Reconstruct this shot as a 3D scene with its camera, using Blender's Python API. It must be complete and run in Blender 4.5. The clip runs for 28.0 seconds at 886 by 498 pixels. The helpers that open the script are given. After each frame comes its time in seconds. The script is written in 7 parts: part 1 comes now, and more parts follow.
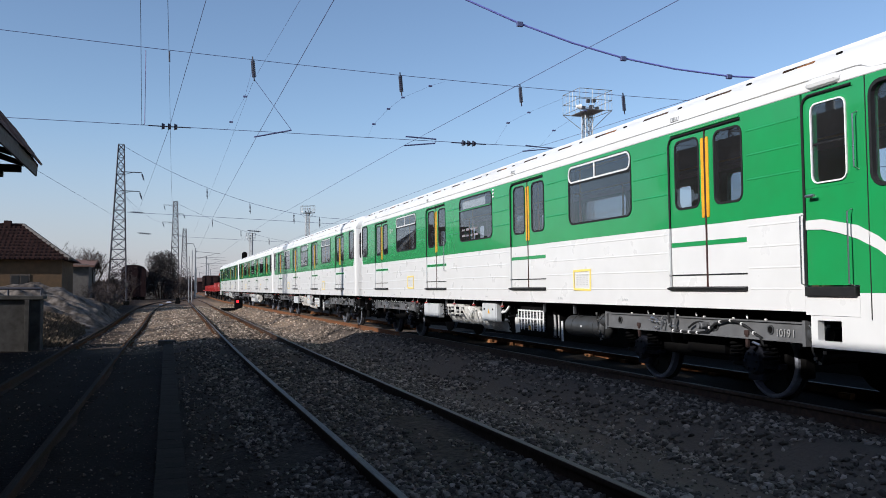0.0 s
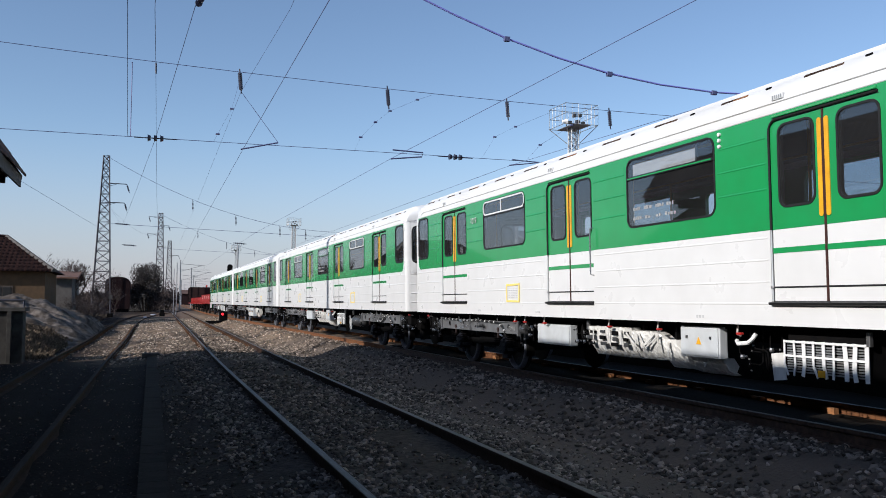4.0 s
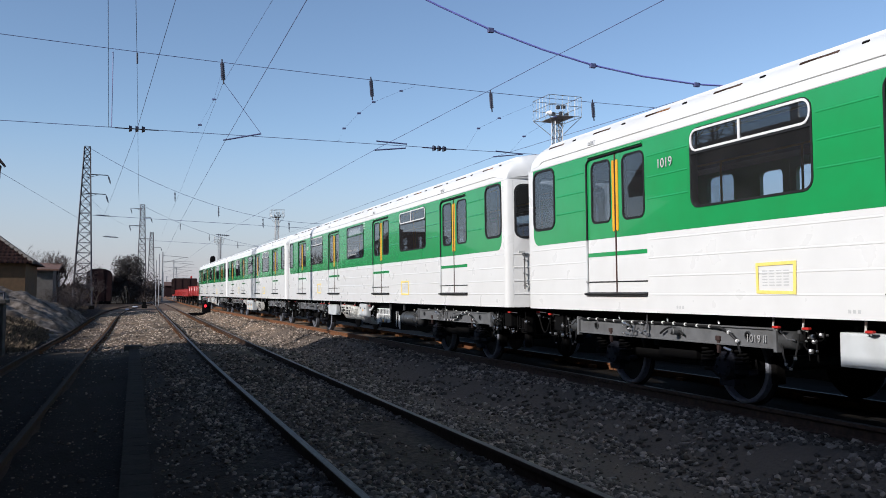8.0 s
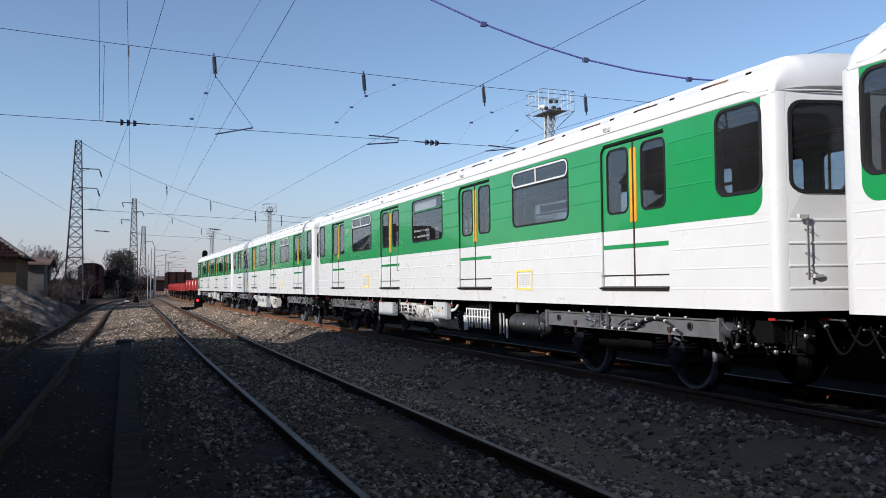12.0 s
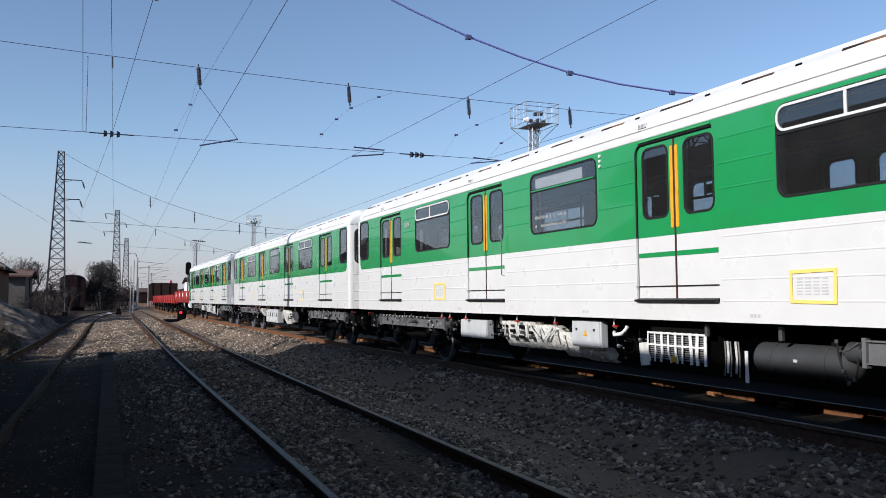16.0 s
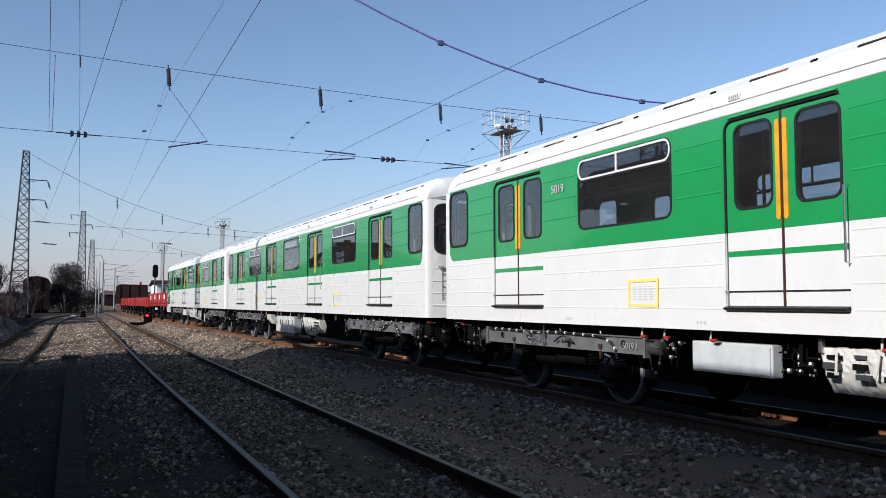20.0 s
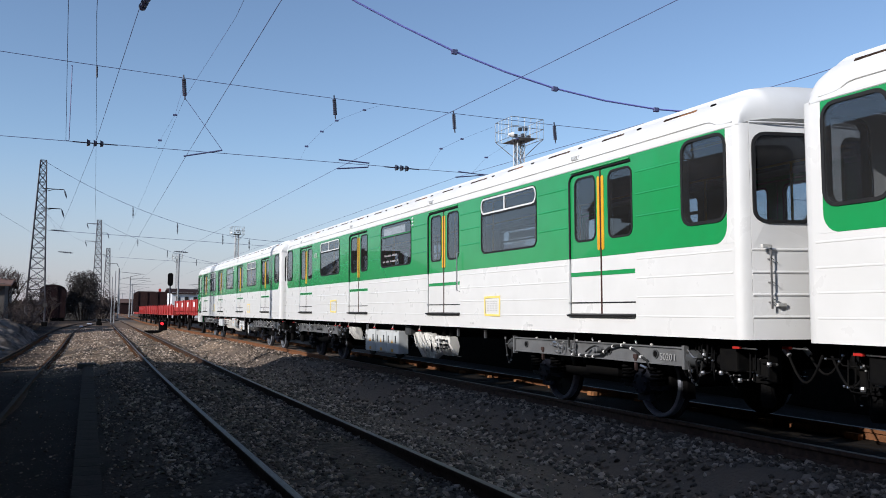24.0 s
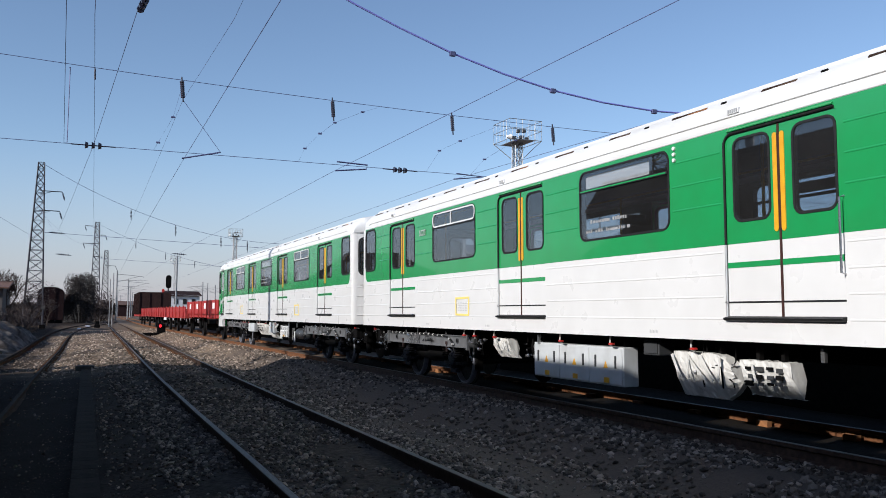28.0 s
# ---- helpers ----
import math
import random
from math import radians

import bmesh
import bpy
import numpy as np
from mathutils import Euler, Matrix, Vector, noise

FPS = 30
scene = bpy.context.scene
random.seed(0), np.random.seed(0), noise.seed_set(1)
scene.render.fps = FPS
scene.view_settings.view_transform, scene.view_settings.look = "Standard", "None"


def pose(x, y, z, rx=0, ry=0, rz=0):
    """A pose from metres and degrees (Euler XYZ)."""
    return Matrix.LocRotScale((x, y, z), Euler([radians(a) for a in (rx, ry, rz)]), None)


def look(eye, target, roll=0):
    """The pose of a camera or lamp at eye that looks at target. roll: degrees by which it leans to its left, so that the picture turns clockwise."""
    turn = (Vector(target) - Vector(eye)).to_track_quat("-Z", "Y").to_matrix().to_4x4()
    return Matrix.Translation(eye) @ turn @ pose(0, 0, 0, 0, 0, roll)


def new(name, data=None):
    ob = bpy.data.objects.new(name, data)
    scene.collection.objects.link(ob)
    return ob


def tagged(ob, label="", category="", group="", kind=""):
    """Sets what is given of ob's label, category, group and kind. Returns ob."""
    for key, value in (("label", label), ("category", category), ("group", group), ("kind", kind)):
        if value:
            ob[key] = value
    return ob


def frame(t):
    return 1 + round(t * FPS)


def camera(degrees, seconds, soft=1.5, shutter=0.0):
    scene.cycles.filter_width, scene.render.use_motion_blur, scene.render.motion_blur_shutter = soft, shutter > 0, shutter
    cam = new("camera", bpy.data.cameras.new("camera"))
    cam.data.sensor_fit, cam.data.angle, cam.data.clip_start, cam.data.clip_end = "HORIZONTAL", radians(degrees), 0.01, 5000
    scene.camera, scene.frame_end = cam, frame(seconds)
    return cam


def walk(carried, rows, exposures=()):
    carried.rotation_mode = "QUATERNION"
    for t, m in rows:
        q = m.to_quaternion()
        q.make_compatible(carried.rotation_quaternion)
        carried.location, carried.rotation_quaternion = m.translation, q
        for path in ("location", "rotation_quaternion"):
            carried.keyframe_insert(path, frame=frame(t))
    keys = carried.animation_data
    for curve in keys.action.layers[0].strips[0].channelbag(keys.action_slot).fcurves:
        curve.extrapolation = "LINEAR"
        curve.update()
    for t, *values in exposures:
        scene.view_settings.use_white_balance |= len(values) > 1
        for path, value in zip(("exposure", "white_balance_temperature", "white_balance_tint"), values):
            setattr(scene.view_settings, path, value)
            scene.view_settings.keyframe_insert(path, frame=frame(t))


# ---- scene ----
cam = camera(54.436, 28.0, soft=0.9)
EYE = (0.0, 0.0, 1.331)
# seconds, turn to the right of the tracks, tilt upwards, lean (degrees)
CAM_ROWS = [(0, 18.34, 2.65, 0.01), (0.5, 18.52, 2.94, -0.03), (1, 18.61, 3.30, -0.09), (1.5, 18.65, 3.61, -0.16), (2, 18.69, 3.82, -0.22), (2.5,
    18.78, 3.88, -0.26), (3, 18.93, 3.72, -0.26), (3.5, 19.09, 3.58, -0.24), (5.5, 19.71, 3.54, -0.21), (6, 19.85, 3.52, -0.19), (6.5, 19.98, 3.39,
    -0.19), (7, 20.12, 3.23, -0.19), (7.5, 20.23, 3.10, -0.17), (8, 20.33, 2.98, -0.13), (8.5, 20.40, 2.85, -0.09), (9, 20.47, 2.77, -0.07), (9.5,
    20.53, 2.73, -0.07), (10, 20.56, 2.71, -0.08), (10.5, 20.61, 2.71, -0.09), (11, 20.67, 2.67, -0.08), (11.5, 20.75, 2.62, -0.09), (12, 20.82, 2.60,
    -0.10), (12.5, 20.92, 2.59, -0.11), (14.5, 21.52, 3.31, -0.08), (15, 21.61, 3.40, -0.08), (15.5, 21.71, 3.44, -0.09), (16, 21.83, 3.40, -0.11),
    (16.5, 21.95, 3.39, -0.13), (17, 22.05, 3.41, -0.16), (17.5, 22.16, 3.39, -0.17), (18, 22.43, 3.26, -0.17), (18.5, 22.89, 3.13, -0.22), (19,
    23.29, 3.29, -0.34), (19.5, 23.61, 3.60, -0.47), (20, 23.81, 3.76, -0.58), (20.5, 23.86, 3.89, -0.64), (21, 23.87, 4.00, -0.67), (21.5, 23.70,
    4.22, -0.68), (23.5, 22.90, 4.29, -0.66), (24, 22.89, 4.31, -0.64), (24.5, 22.90, 4.35, -0.63), (25, 22.95, 4.44, -0.61), (25.5, 22.98, 4.48,
    -0.59), (26, 22.99, 4.52, -0.58), (26.5, 23.01, 4.54, -0.58), (27, 23.01, 4.51, -0.57), (27.5, 23.00, 4.48, -0.57), (28, 23.00, 4.44, -0.58)]
walk(cam, [(t, pose(*EYE, 90 + tilt, 0, -turn) @ pose(0, 0, 0, 0, 0, -lean)) for t, turn, tilt, lean in CAM_ROWS],
     exposures=[(0, 0.30, 6320, 12), (28, 0.30, 6320, 12)])
# seconds, metres that the train has rolled towards the camera
RUN = [(0, 0.000), (0.5, 0.890), (1, 1.716), (1.5, 2.525), (2, 3.327), (2.5, 4.123), (3, 4.915), (3.5, 5.725), (5.5, 8.805), (6, 9.580), (6.5,
    10.351), (7, 11.135), (7.5, 11.914), (8, 12.676), (8.5, 13.425), (9, 14.168), (9.5, 14.908), (10, 15.660), (10.5, 16.404), (11, 17.133), (11.5,
    17.864), (12, 18.589), (12.5, 19.311), (14.5, 22.108), (15, 22.796), (15.5, 23.514), (16, 24.251), (16.5, 25.011), (17, 25.788), (17.5, 26.580),
    (18, 27.395), (18.5, 28.231), (19, 29.068), (19.5, 29.920), (20, 30.782), (20.5, 31.644), (21, 32.495), (21.5, 33.330), (23.5, 36.872), (24,
    37.782), (24.5, 38.689), (25, 39.601), (25.5, 40.509), (26, 41.425), (26.5, 42.351), (27, 43.294), (27.5, 44.241), (28, 45.155)]

# ---- light ----
SUN_EL, SUN_AZ = radians(24.7), radians(-107)   # azimuth from +y towards +x
sun_way = Vector((math.sin(SUN_AZ) * math.cos(SUN_EL), math.cos(SUN_AZ) * math.cos(SUN_EL), math.sin(SUN_EL)))
world = bpy.data.worlds.new("world")
scene.world = world
world.use_nodes = True
wn = world.node_tree.nodes
wn.clear()
sky = wn.new("ShaderNodeTexSky")
sky.sky_type, sky.sun_disc = "NISHITA", False
sky.sun_elevation, sky.sun_rotation = SUN_EL, SUN_AZ
sky.air_density, sky.dust_density, sky.ozone_density = 0.9, 0.35, 2.0
bg = wn.new("ShaderNodeBackground")
bg.inputs["Strength"].default_value = 0.118
wo = wn.new("ShaderNodeOutputWorld")
# pale mauve winter haze, thickening evenly towards the horizon all round
wl = world.node_tree.links.new
geo, sep, rng, hz = wn.new("ShaderNodeTexCoord"), wn.new("ShaderNodeSeparateXYZ"), wn.new("ShaderNodeMapRange"), wn.new("ShaderNodeMix")
wl(geo.outputs["Generated"], sep.inputs[0])
wl(sep.outputs["Z"], rng.inputs["Value"])
rng.interpolation_type = "SMOOTHSTEP"
rng.inputs["From Min"].default_value, rng.inputs["From Max"].default_value = -0.05, 0.20
rng.inputs["To Min"].default_value, rng.inputs["To Max"].default_value = 0.88, 0.0
hz.data_type = "RGBA"
wl(rng.outputs[0], hz.inputs["Factor"])
wl(sky.outputs[0], hz.inputs[6])
hz.inputs[7].default_value = (2.95, 2.80, 3.45, 1)
wl(hz.outputs[2], bg.inputs["Color"])
world.node_tree.links.new(bg.outputs[0], wo.inputs["Surface"])
sun = new("sun", bpy.data.lights.new("sun", "SUN"))
sun.data.energy, sun.data.angle, sun.data.color = 4.4, radians(0.53), (1.0, 0.96, 0.89)
sun.matrix_world = look((-60, -10, 45), (-60 - sun_way.x, -10 - sun_way.y, 45 - sun_way.z))


# ---- materials ----
def mat(name, a, b=None, scale=6.0, rough=0.6, metal=0.0, bump=0.0, bscale=60.0, stain=None, stain_scale=1.2, stain_amount=0.5,
        per_piece=0.0, island=False, coat=0.0, stretch=(1, 1, 1), rough_var=0.1, lit_sand=None, earth=None, dusty=None, gloss=0.5):
    """A surface of two close tones in fine grain, with larger stains, uneven gloss and relief."""
    m = bpy.data.materials.new(name)
    m.use_nodes = True
    nt = m.node_tree
    n, link = nt.nodes, nt.links.new
    p = n["Principled BSDF"]
    b = b or tuple(c * 0.8 for c in a)
    tc = n.new("ShaderNodeTexCoord")
    mp = n.new("ShaderNodeMapping")
    mp.inputs["Scale"].default_value = stretch
    link(tc.outputs["Object"], mp.inputs["Vector"])
    no = n.new("ShaderNodeTexNoise")
    no.inputs["Scale"].default_value, no.inputs["Detail"].default_value = scale, 8
    link(mp.outputs[0], no.inputs["Vector"])
    ramp = n.new("ShaderNodeValToRGB")
    ramp.color_ramp.elements[0].position, ramp.color_ramp.elements[1].position = 0.35, 0.65
    ramp.color_ramp.elements[0].color, ramp.color_ramp.elements[1].color = (*a, 1), (*b, 1)
    link(no.outputs["Fac"], ramp.inputs[0])
    out = ramp.outputs[0]
    if stain:
        n2 = n.new("ShaderNodeTexNoise")
        n2.inputs["Scale"].default_value, n2.inputs["Detail"].default_value = stain_scale, 6
        link(mp.outputs[0], n2.inputs["Vector"])
        r2 = n.new("ShaderNodeMapRange")
        r2.inputs["From Min"].default_value, r2.inputs["From Max"].default_value = 0.48, 0.72
        r2.inputs["To Max"].default_value = stain_amount
        link(n2.outputs["Fac"], r2.inputs["Value"])
        mx = n.new("ShaderNodeMix")
        mx.data_type = "RGBA"
        link(r2.outputs[0], mx.inputs["Factor"])
        link(out, mx.inputs[6])
        mx.inputs[7].default_value = (*stain, 1)
        out = mx.outputs[2]
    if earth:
        # fine dark earth on the side of the lower track and in a trodden strip, with an uneven edge;
        # its colour is lowered further to paint in the building's deep shade
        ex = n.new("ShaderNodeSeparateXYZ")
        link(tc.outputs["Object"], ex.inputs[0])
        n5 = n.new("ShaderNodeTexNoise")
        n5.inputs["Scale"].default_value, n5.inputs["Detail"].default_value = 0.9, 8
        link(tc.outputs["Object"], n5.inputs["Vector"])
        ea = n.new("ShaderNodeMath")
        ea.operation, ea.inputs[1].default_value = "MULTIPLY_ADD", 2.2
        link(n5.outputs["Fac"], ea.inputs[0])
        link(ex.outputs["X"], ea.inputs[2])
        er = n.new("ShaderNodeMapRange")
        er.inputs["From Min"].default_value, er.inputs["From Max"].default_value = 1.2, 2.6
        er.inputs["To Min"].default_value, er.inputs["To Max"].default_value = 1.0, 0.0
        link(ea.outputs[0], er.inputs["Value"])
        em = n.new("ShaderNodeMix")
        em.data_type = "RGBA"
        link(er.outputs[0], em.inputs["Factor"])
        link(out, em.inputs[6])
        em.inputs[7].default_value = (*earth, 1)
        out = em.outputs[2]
    if dusty:
        # beside the running track the ballast is greyed by fine dust
        dx, dr, dn, da = n.new("ShaderNodeSeparateXYZ"), n.new("ShaderNodeMapRange"), n.new("ShaderNodeTexNoise"), n.new("ShaderNodeMath")
        link(tc.outputs["Object"], dx.inputs[0])
        dn.inputs["Scale"].default_value, dn.inputs["Detail"].default_value = 1.4, 6
        link(tc.outputs["Object"], dn.inputs["Vector"])
        da.operation, da.inputs[1].default_value = "MULTIPLY_ADD", 1.6
        link(dn.outputs["Fac"], da.inputs[0])
        link(dx.outputs["X"], da.inputs[2])
        dr.inputs["From Min"].default_value, dr.inputs["From Max"].default_value = 3.6, 4.6
        dr.inputs["To Max"].default_value = 0.85
        link(da.outputs[0], dr.inputs["Value"])
        dm = n.new("ShaderNodeMix")
        dm.data_type = "RGBA"
        link(dr.outputs[0], dm.inputs["Factor"])
        link(out, dm.inputs[6])
        dm.inputs[7].default_value = (*dusty, 1)
        out = dm.outputs[2]
    if lit_sand:
        # towards the points the ballast gives way to tan gravel, lightened to paint up the sunlit ground
        sx = n.new("ShaderNodeSeparateXYZ")
        link(tc.outputs["Object"], sx.inputs[0])
        n4 = n.new("ShaderNodeTexNoise")
        n4.inputs["Scale"].default_value, n4.inputs["Detail"].default_value = 0.25, 6
        link(tc.outputs["Object"], n4.inputs["Vector"])
        ad = n.new("ShaderNodeMath")
        ad.operation = "MULTIPLY_ADD"
        ad.inputs[1].default_value = 30.0
        link(n4.outputs["Fac"], ad.inputs[0])
        link(sx.outputs["Y"], ad.inputs[2])
        zr = n.new("ShaderNodeMapRange")
        zr.inputs["From Min"].default_value, zr.inputs["From Max"].default_value = 37, 50
        zr.inputs["To Max"].default_value = 0.9
        link(ad.outputs[0], zr.inputs["Value"])
        # ... but not beyond the lower track, kept dark for the soil and the shade there
        xr = n.new("ShaderNodeMapRange")
        xr.inputs["From Min"].default_value, xr.inputs["From Max"].default_value = -2.0, -1.0
        link(sx.outputs["X"], xr.inputs["Value"])
        xm = n.new("ShaderNodeMath")
        xm.operation = "MULTIPLY"
        link(zr.outputs[0], xm.inputs[0])
        link(xr.outputs[0], xm.inputs[1])
        # far ground darkened in colour for the shaded band across the tracks
        fr = n.new("ShaderNodeMapRange")
        fr.inputs["From Min"].default_value, fr.inputs["From Max"].default_value = 95, 125
        fr.inputs["To Min"].default_value, fr.inputs["To Max"].default_value = 1.0, 0.12
        link(ad.outputs[0], fr.inputs["Value"])
        # brown earth shows through in patches
        n6, br = n.new("ShaderNodeTexNoise"), n.new("ShaderNodeMapRange")
        n6.inputs["Scale"].default_value, n6.inputs["Detail"].default_value = 1.1, 7
        link(tc.outputs["Object"], n6.inputs["Vector"])
        br.inputs["From Min"].default_value, br.inputs["From Max"].default_value = 0.36, 0.60
        br.inputs["To Min"].default_value = 0.35
        link(n6.outputs["Fac"], br.inputs["Value"])
        xf, xg = n.new("ShaderNodeMath"), n.new("ShaderNodeMath")
        xf.operation = xg.operation = "MULTIPLY"
        link(xm.outputs[0], xf.inputs[0])
        link(fr.outputs[0], xf.inputs[1])
        link(xf.outputs[0], xg.inputs[0])
        link(br.outputs[0], xg.inputs[1])
        mz = n.new("ShaderNodeMix")
        mz.data_type = "RGBA"
        link(xg.outputs[0], mz.inputs["Factor"])
        link(out, mz.inputs[6])
        mz.inputs[7].default_value = (*lit_sand, 1)
        out = mz.outputs[2]
    if per_piece:
        src = n.new("ShaderNodeNewGeometry") if island else n.new("ShaderNodeObjectInfo")
        mr = n.new("ShaderNodeMapRange")
        lo, hi, bend = per_piece if isinstance(per_piece, tuple) else (1 - per_piece, 1 + per_piece, 1.0)
        mr.inputs["To Min"].default_value, mr.inputs["To Max"].default_value = lo, hi
        pw = n.new("ShaderNodeMath")
        pw.operation, pw.inputs[1].default_value = "POWER", bend
        link(src.outputs["Random Per Island" if island else "Random"], pw.inputs[0])
        link(pw.outputs[0], mr.inputs["Value"])
        mu = n.new("ShaderNodeMix")
        mu.data_type, mu.blend_type = "RGBA", "MULTIPLY"
        mu.inputs["Factor"].default_value = 1
        link(out, mu.inputs[6])
        link(mr.outputs[0], mu.inputs[7])
        out = mu.outputs[2]
    link(out, p.inputs["Base Color"])
    rr = n.new("ShaderNodeMapRange")
    rr.inputs["To Min"].default_value, rr.inputs["To Max"].default_value = max(0.02, rough - rough_var), min(1, rough + rough_var)
    link(no.outputs["Fac"], rr.inputs["Value"])
    link(rr.outputs[0], p.inputs["Roughness"])
    p.inputs["Metallic"].default_value = metal
    p.inputs["Specular IOR Level"].default_value = gloss
    p.inputs["Coat Weight"].default_value = coat
    if bump:
        n3 = n.new("ShaderNodeTexNoise")
        n3.inputs["Scale"].default_value, n3.inputs["Detail"].default_value = bscale, 5
        link(mp.outputs[0], n3.inputs["Vector"])
        bp = n.new("ShaderNodeBump")
        bp.inputs["Strength"].default_value, bp.inputs["Distance"].default_value = bump, 0.02
        link(n3.outputs["Fac"], bp.inputs["Height"])
        link(bp.outputs[0], p.inputs["Normal"])
    return m


def glass_mat(name, tint, rough=0.0, film=0.05):
    """Tinted window glass: clear, with the gloss of its surface and a thin film of dust."""
    m = bpy.data.materials.new(name)
    m.use_nodes = True
    n, link = m.node_tree.nodes, m.node_tree.links.new
    n.clear()
    out, mix, dusty = n.new("ShaderNodeOutputMaterial"), n.new("ShaderNodeMixShader"), n.new("ShaderNodeMixShader")
    tr, gl, df = n.new("ShaderNodeBsdfTransparent"), n.new("ShaderNodeBsdfGlossy"), n.new("ShaderNodeBsdfDiffuse")
    tr.inputs["Color"].default_value = (*tint, 1)
    gl.inputs["Roughness"].default_value = rough
    gl.inputs["Color"].default_value = (0.9, 0.93, 0.96, 1)
    df.inputs["Color"].default_value = (0.45, 0.45, 0.46, 1)
    lw, pw, sc = n.new("ShaderNodeLayerWeight"), n.new("ShaderNodeMath"), n.new("ShaderNodeMath")
    lw.inputs["Blend"].default_value = 0.5
    pw.operation, pw.inputs[1].default_value = "POWER", 4.0
    sc.operation, sc.inputs[1].default_value, sc.inputs[2].default_value = "MULTIPLY_ADD", 0.85, 0.075
    link(lw.outputs["Facing"], pw.inputs[0])
    link(pw.outputs[0], sc.inputs[0])
    tc, no, mr = n.new("ShaderNodeTexCoord"), n.new("ShaderNodeTexNoise"), n.new("ShaderNodeMapRange")
    no.inputs["Scale"].default_value = 2.5
    link(tc.outputs["Object"], no.inputs["Vector"])
    mr.inputs["To Min"].default_value, mr.inputs["To Max"].default_value = film * 0.4, film * 1.4
    link(no.outputs["Fac"], mr.inputs["Value"])
    link(mr.outputs[0], dusty.inputs[0])
    link(tr.outputs[0], dusty.inputs[1])
    link(df.outputs[0], dusty.inputs[2])
    link(sc.outputs[0], mix.inputs[0])
    link(dusty.outputs[0], mix.inputs[1])
    link(gl.outputs[0], mix.inputs[2])
    link(mix.outputs[0], out.inputs["Surface"])
    return m


def lamp_mat(name, colour, strength):
    m = mat(name, colour, rough=0.3)
    p = m.node_tree.nodes["Principled BSDF"]
    p.inputs["Emission Color"].default_value, p.inputs["Emission Strength"].default_value = (*colour, 1), strength
    return m


WHITE = mat("white_train_paint", (0.655, 0.652, 0.643), (0.625, 0.622, 0.613), 3, 0.30, coat=0.25, bump=0.02, bscale=9, stain=(0.57, 0.56, 0.54), stain_scale=0.9, stain_amount=0.3)
GREEN = mat("green_train_paint", (0.013, 0.262, 0.075), (0.015, 0.240, 0.068), 3, 0.22, coat=0.5, bump=0.03, bscale=4, stain=(0.025, 0.225, 0.08), stain_scale=0.8, stain_amount=0.4)
ROOF_W = mat("white_roof_paint", (0.635, 0.64, 0.64), (0.585, 0.587, 0.582), 2.5, 0.5, bump=0.03, bscale=14, stain=(0.50, 0.47, 0.42), stain_scale=1.3, stain_amount=0.4)
YELLOW = mat("yellow_paint", (0.70, 0.36, 0.016), (0.60, 0.29, 0.012), 9, 0.4, stain=(0.42, 0.19, 0.02), stain_scale=4, stain_amount=0.4)
TAPE = mat("yellow_masking_tape", (0.80, 0.63, 0.17), (0.76, 0.58, 0.15), 30, 0.6, bump=0.1)
RUBBER = mat("black_rubber", (0.010, 0.010, 0.011), (0.016, 0.016, 0.016), 20, 0.6, gloss=0.3)
DARKRED = mat("dark_red_rubber", (0.050, 0.013, 0.008), (0.028, 0.010, 0.007), 20, 0.55)
BLACK = mat("black_underframe_paint", (0.0035, 0.0035, 0.004), (0.005, 0.0048, 0.0048), 12, 0.8, bump=0.1, stain=(0.008, 0.007, 0.006), stain_scale=3, gloss=0.06)
BEAM = mat("grey_bogie_paint", (0.128, 0.131, 0.137), (0.104, 0.107, 0.112), 8, 0.42, bump=0.05, bscale=25, stain=(0.06, 0.057, 0.055), stain_scale=3)
LIGHTGREY = mat("light_grey_cabinet_paint", (0.50, 0.52, 0.53), (0.45, 0.47, 0.48), 5, 0.4, bump=0.03, stain=(0.36, 0.36, 0.35), stain_scale=2.5)
TANK = mat("grey_tank_paint", (0.048, 0.050, 0.053), (0.038, 0.040, 0.042), 6, 0.42, stain=(0.045, 0.042, 0.039), stain_scale=3)
WRAP = mat("crumpled_plastic_wrap", (0.70, 0.69, 0.655), (0.58, 0.57, 0.54), 7, 0.25, bump=0.35, bscale=11, stain=(0.30, 0.285, 0.26), stain_scale=4, stain_amount=0.5, rough_var=0.12, stretch=(1, 1.6, 0.7))
STEEL = mat("bright_steel", (0.55, 0.55, 0.56), (0.42, 0.42, 0.43), 20, 0.3, metal=0.9)
GALV = mat("galvanised_steel", (0.32, 0.33, 0.34), (0.24, 0.25, 0.26), 9, 0.5, metal=0.5, stain=(0.20, 0.14, 0.10), stain_scale=4)
BROWN_R = mat("brown_rubber", (0.085, 0.026, 0.008), (0.045, 0.014, 0.006), 14, 0.6, gloss=0.3)
WHEEL = mat("dark_wheel_steel", (0.012, 0.012, 0.013), (0.018, 0.017, 0.017), 14, 0.5, metal=0.2, gloss=0.15)
AXLE = mat("blue_black_axle_box_paint", (0.012, 0.014, 0.022), (0.008, 0.009, 0.014), 9, 0.5, bump=0.1, stain=(0.02, 0.016, 0.013), stain_scale=4, gloss=0.15)
TREAD = mat("polished_wheel_tread", (0.26, 0.275, 0.32), (0.18, 0.19, 0.225), 30, 0.35, metal=0.3)
RED = mat("red_paint", (0.45, 0.02, 0.015), (0.38, 0.018, 0.012), 8, 0.45)
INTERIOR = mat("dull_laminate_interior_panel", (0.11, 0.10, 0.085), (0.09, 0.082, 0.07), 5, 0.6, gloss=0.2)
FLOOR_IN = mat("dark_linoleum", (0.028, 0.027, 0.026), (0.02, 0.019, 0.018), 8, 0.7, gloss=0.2)

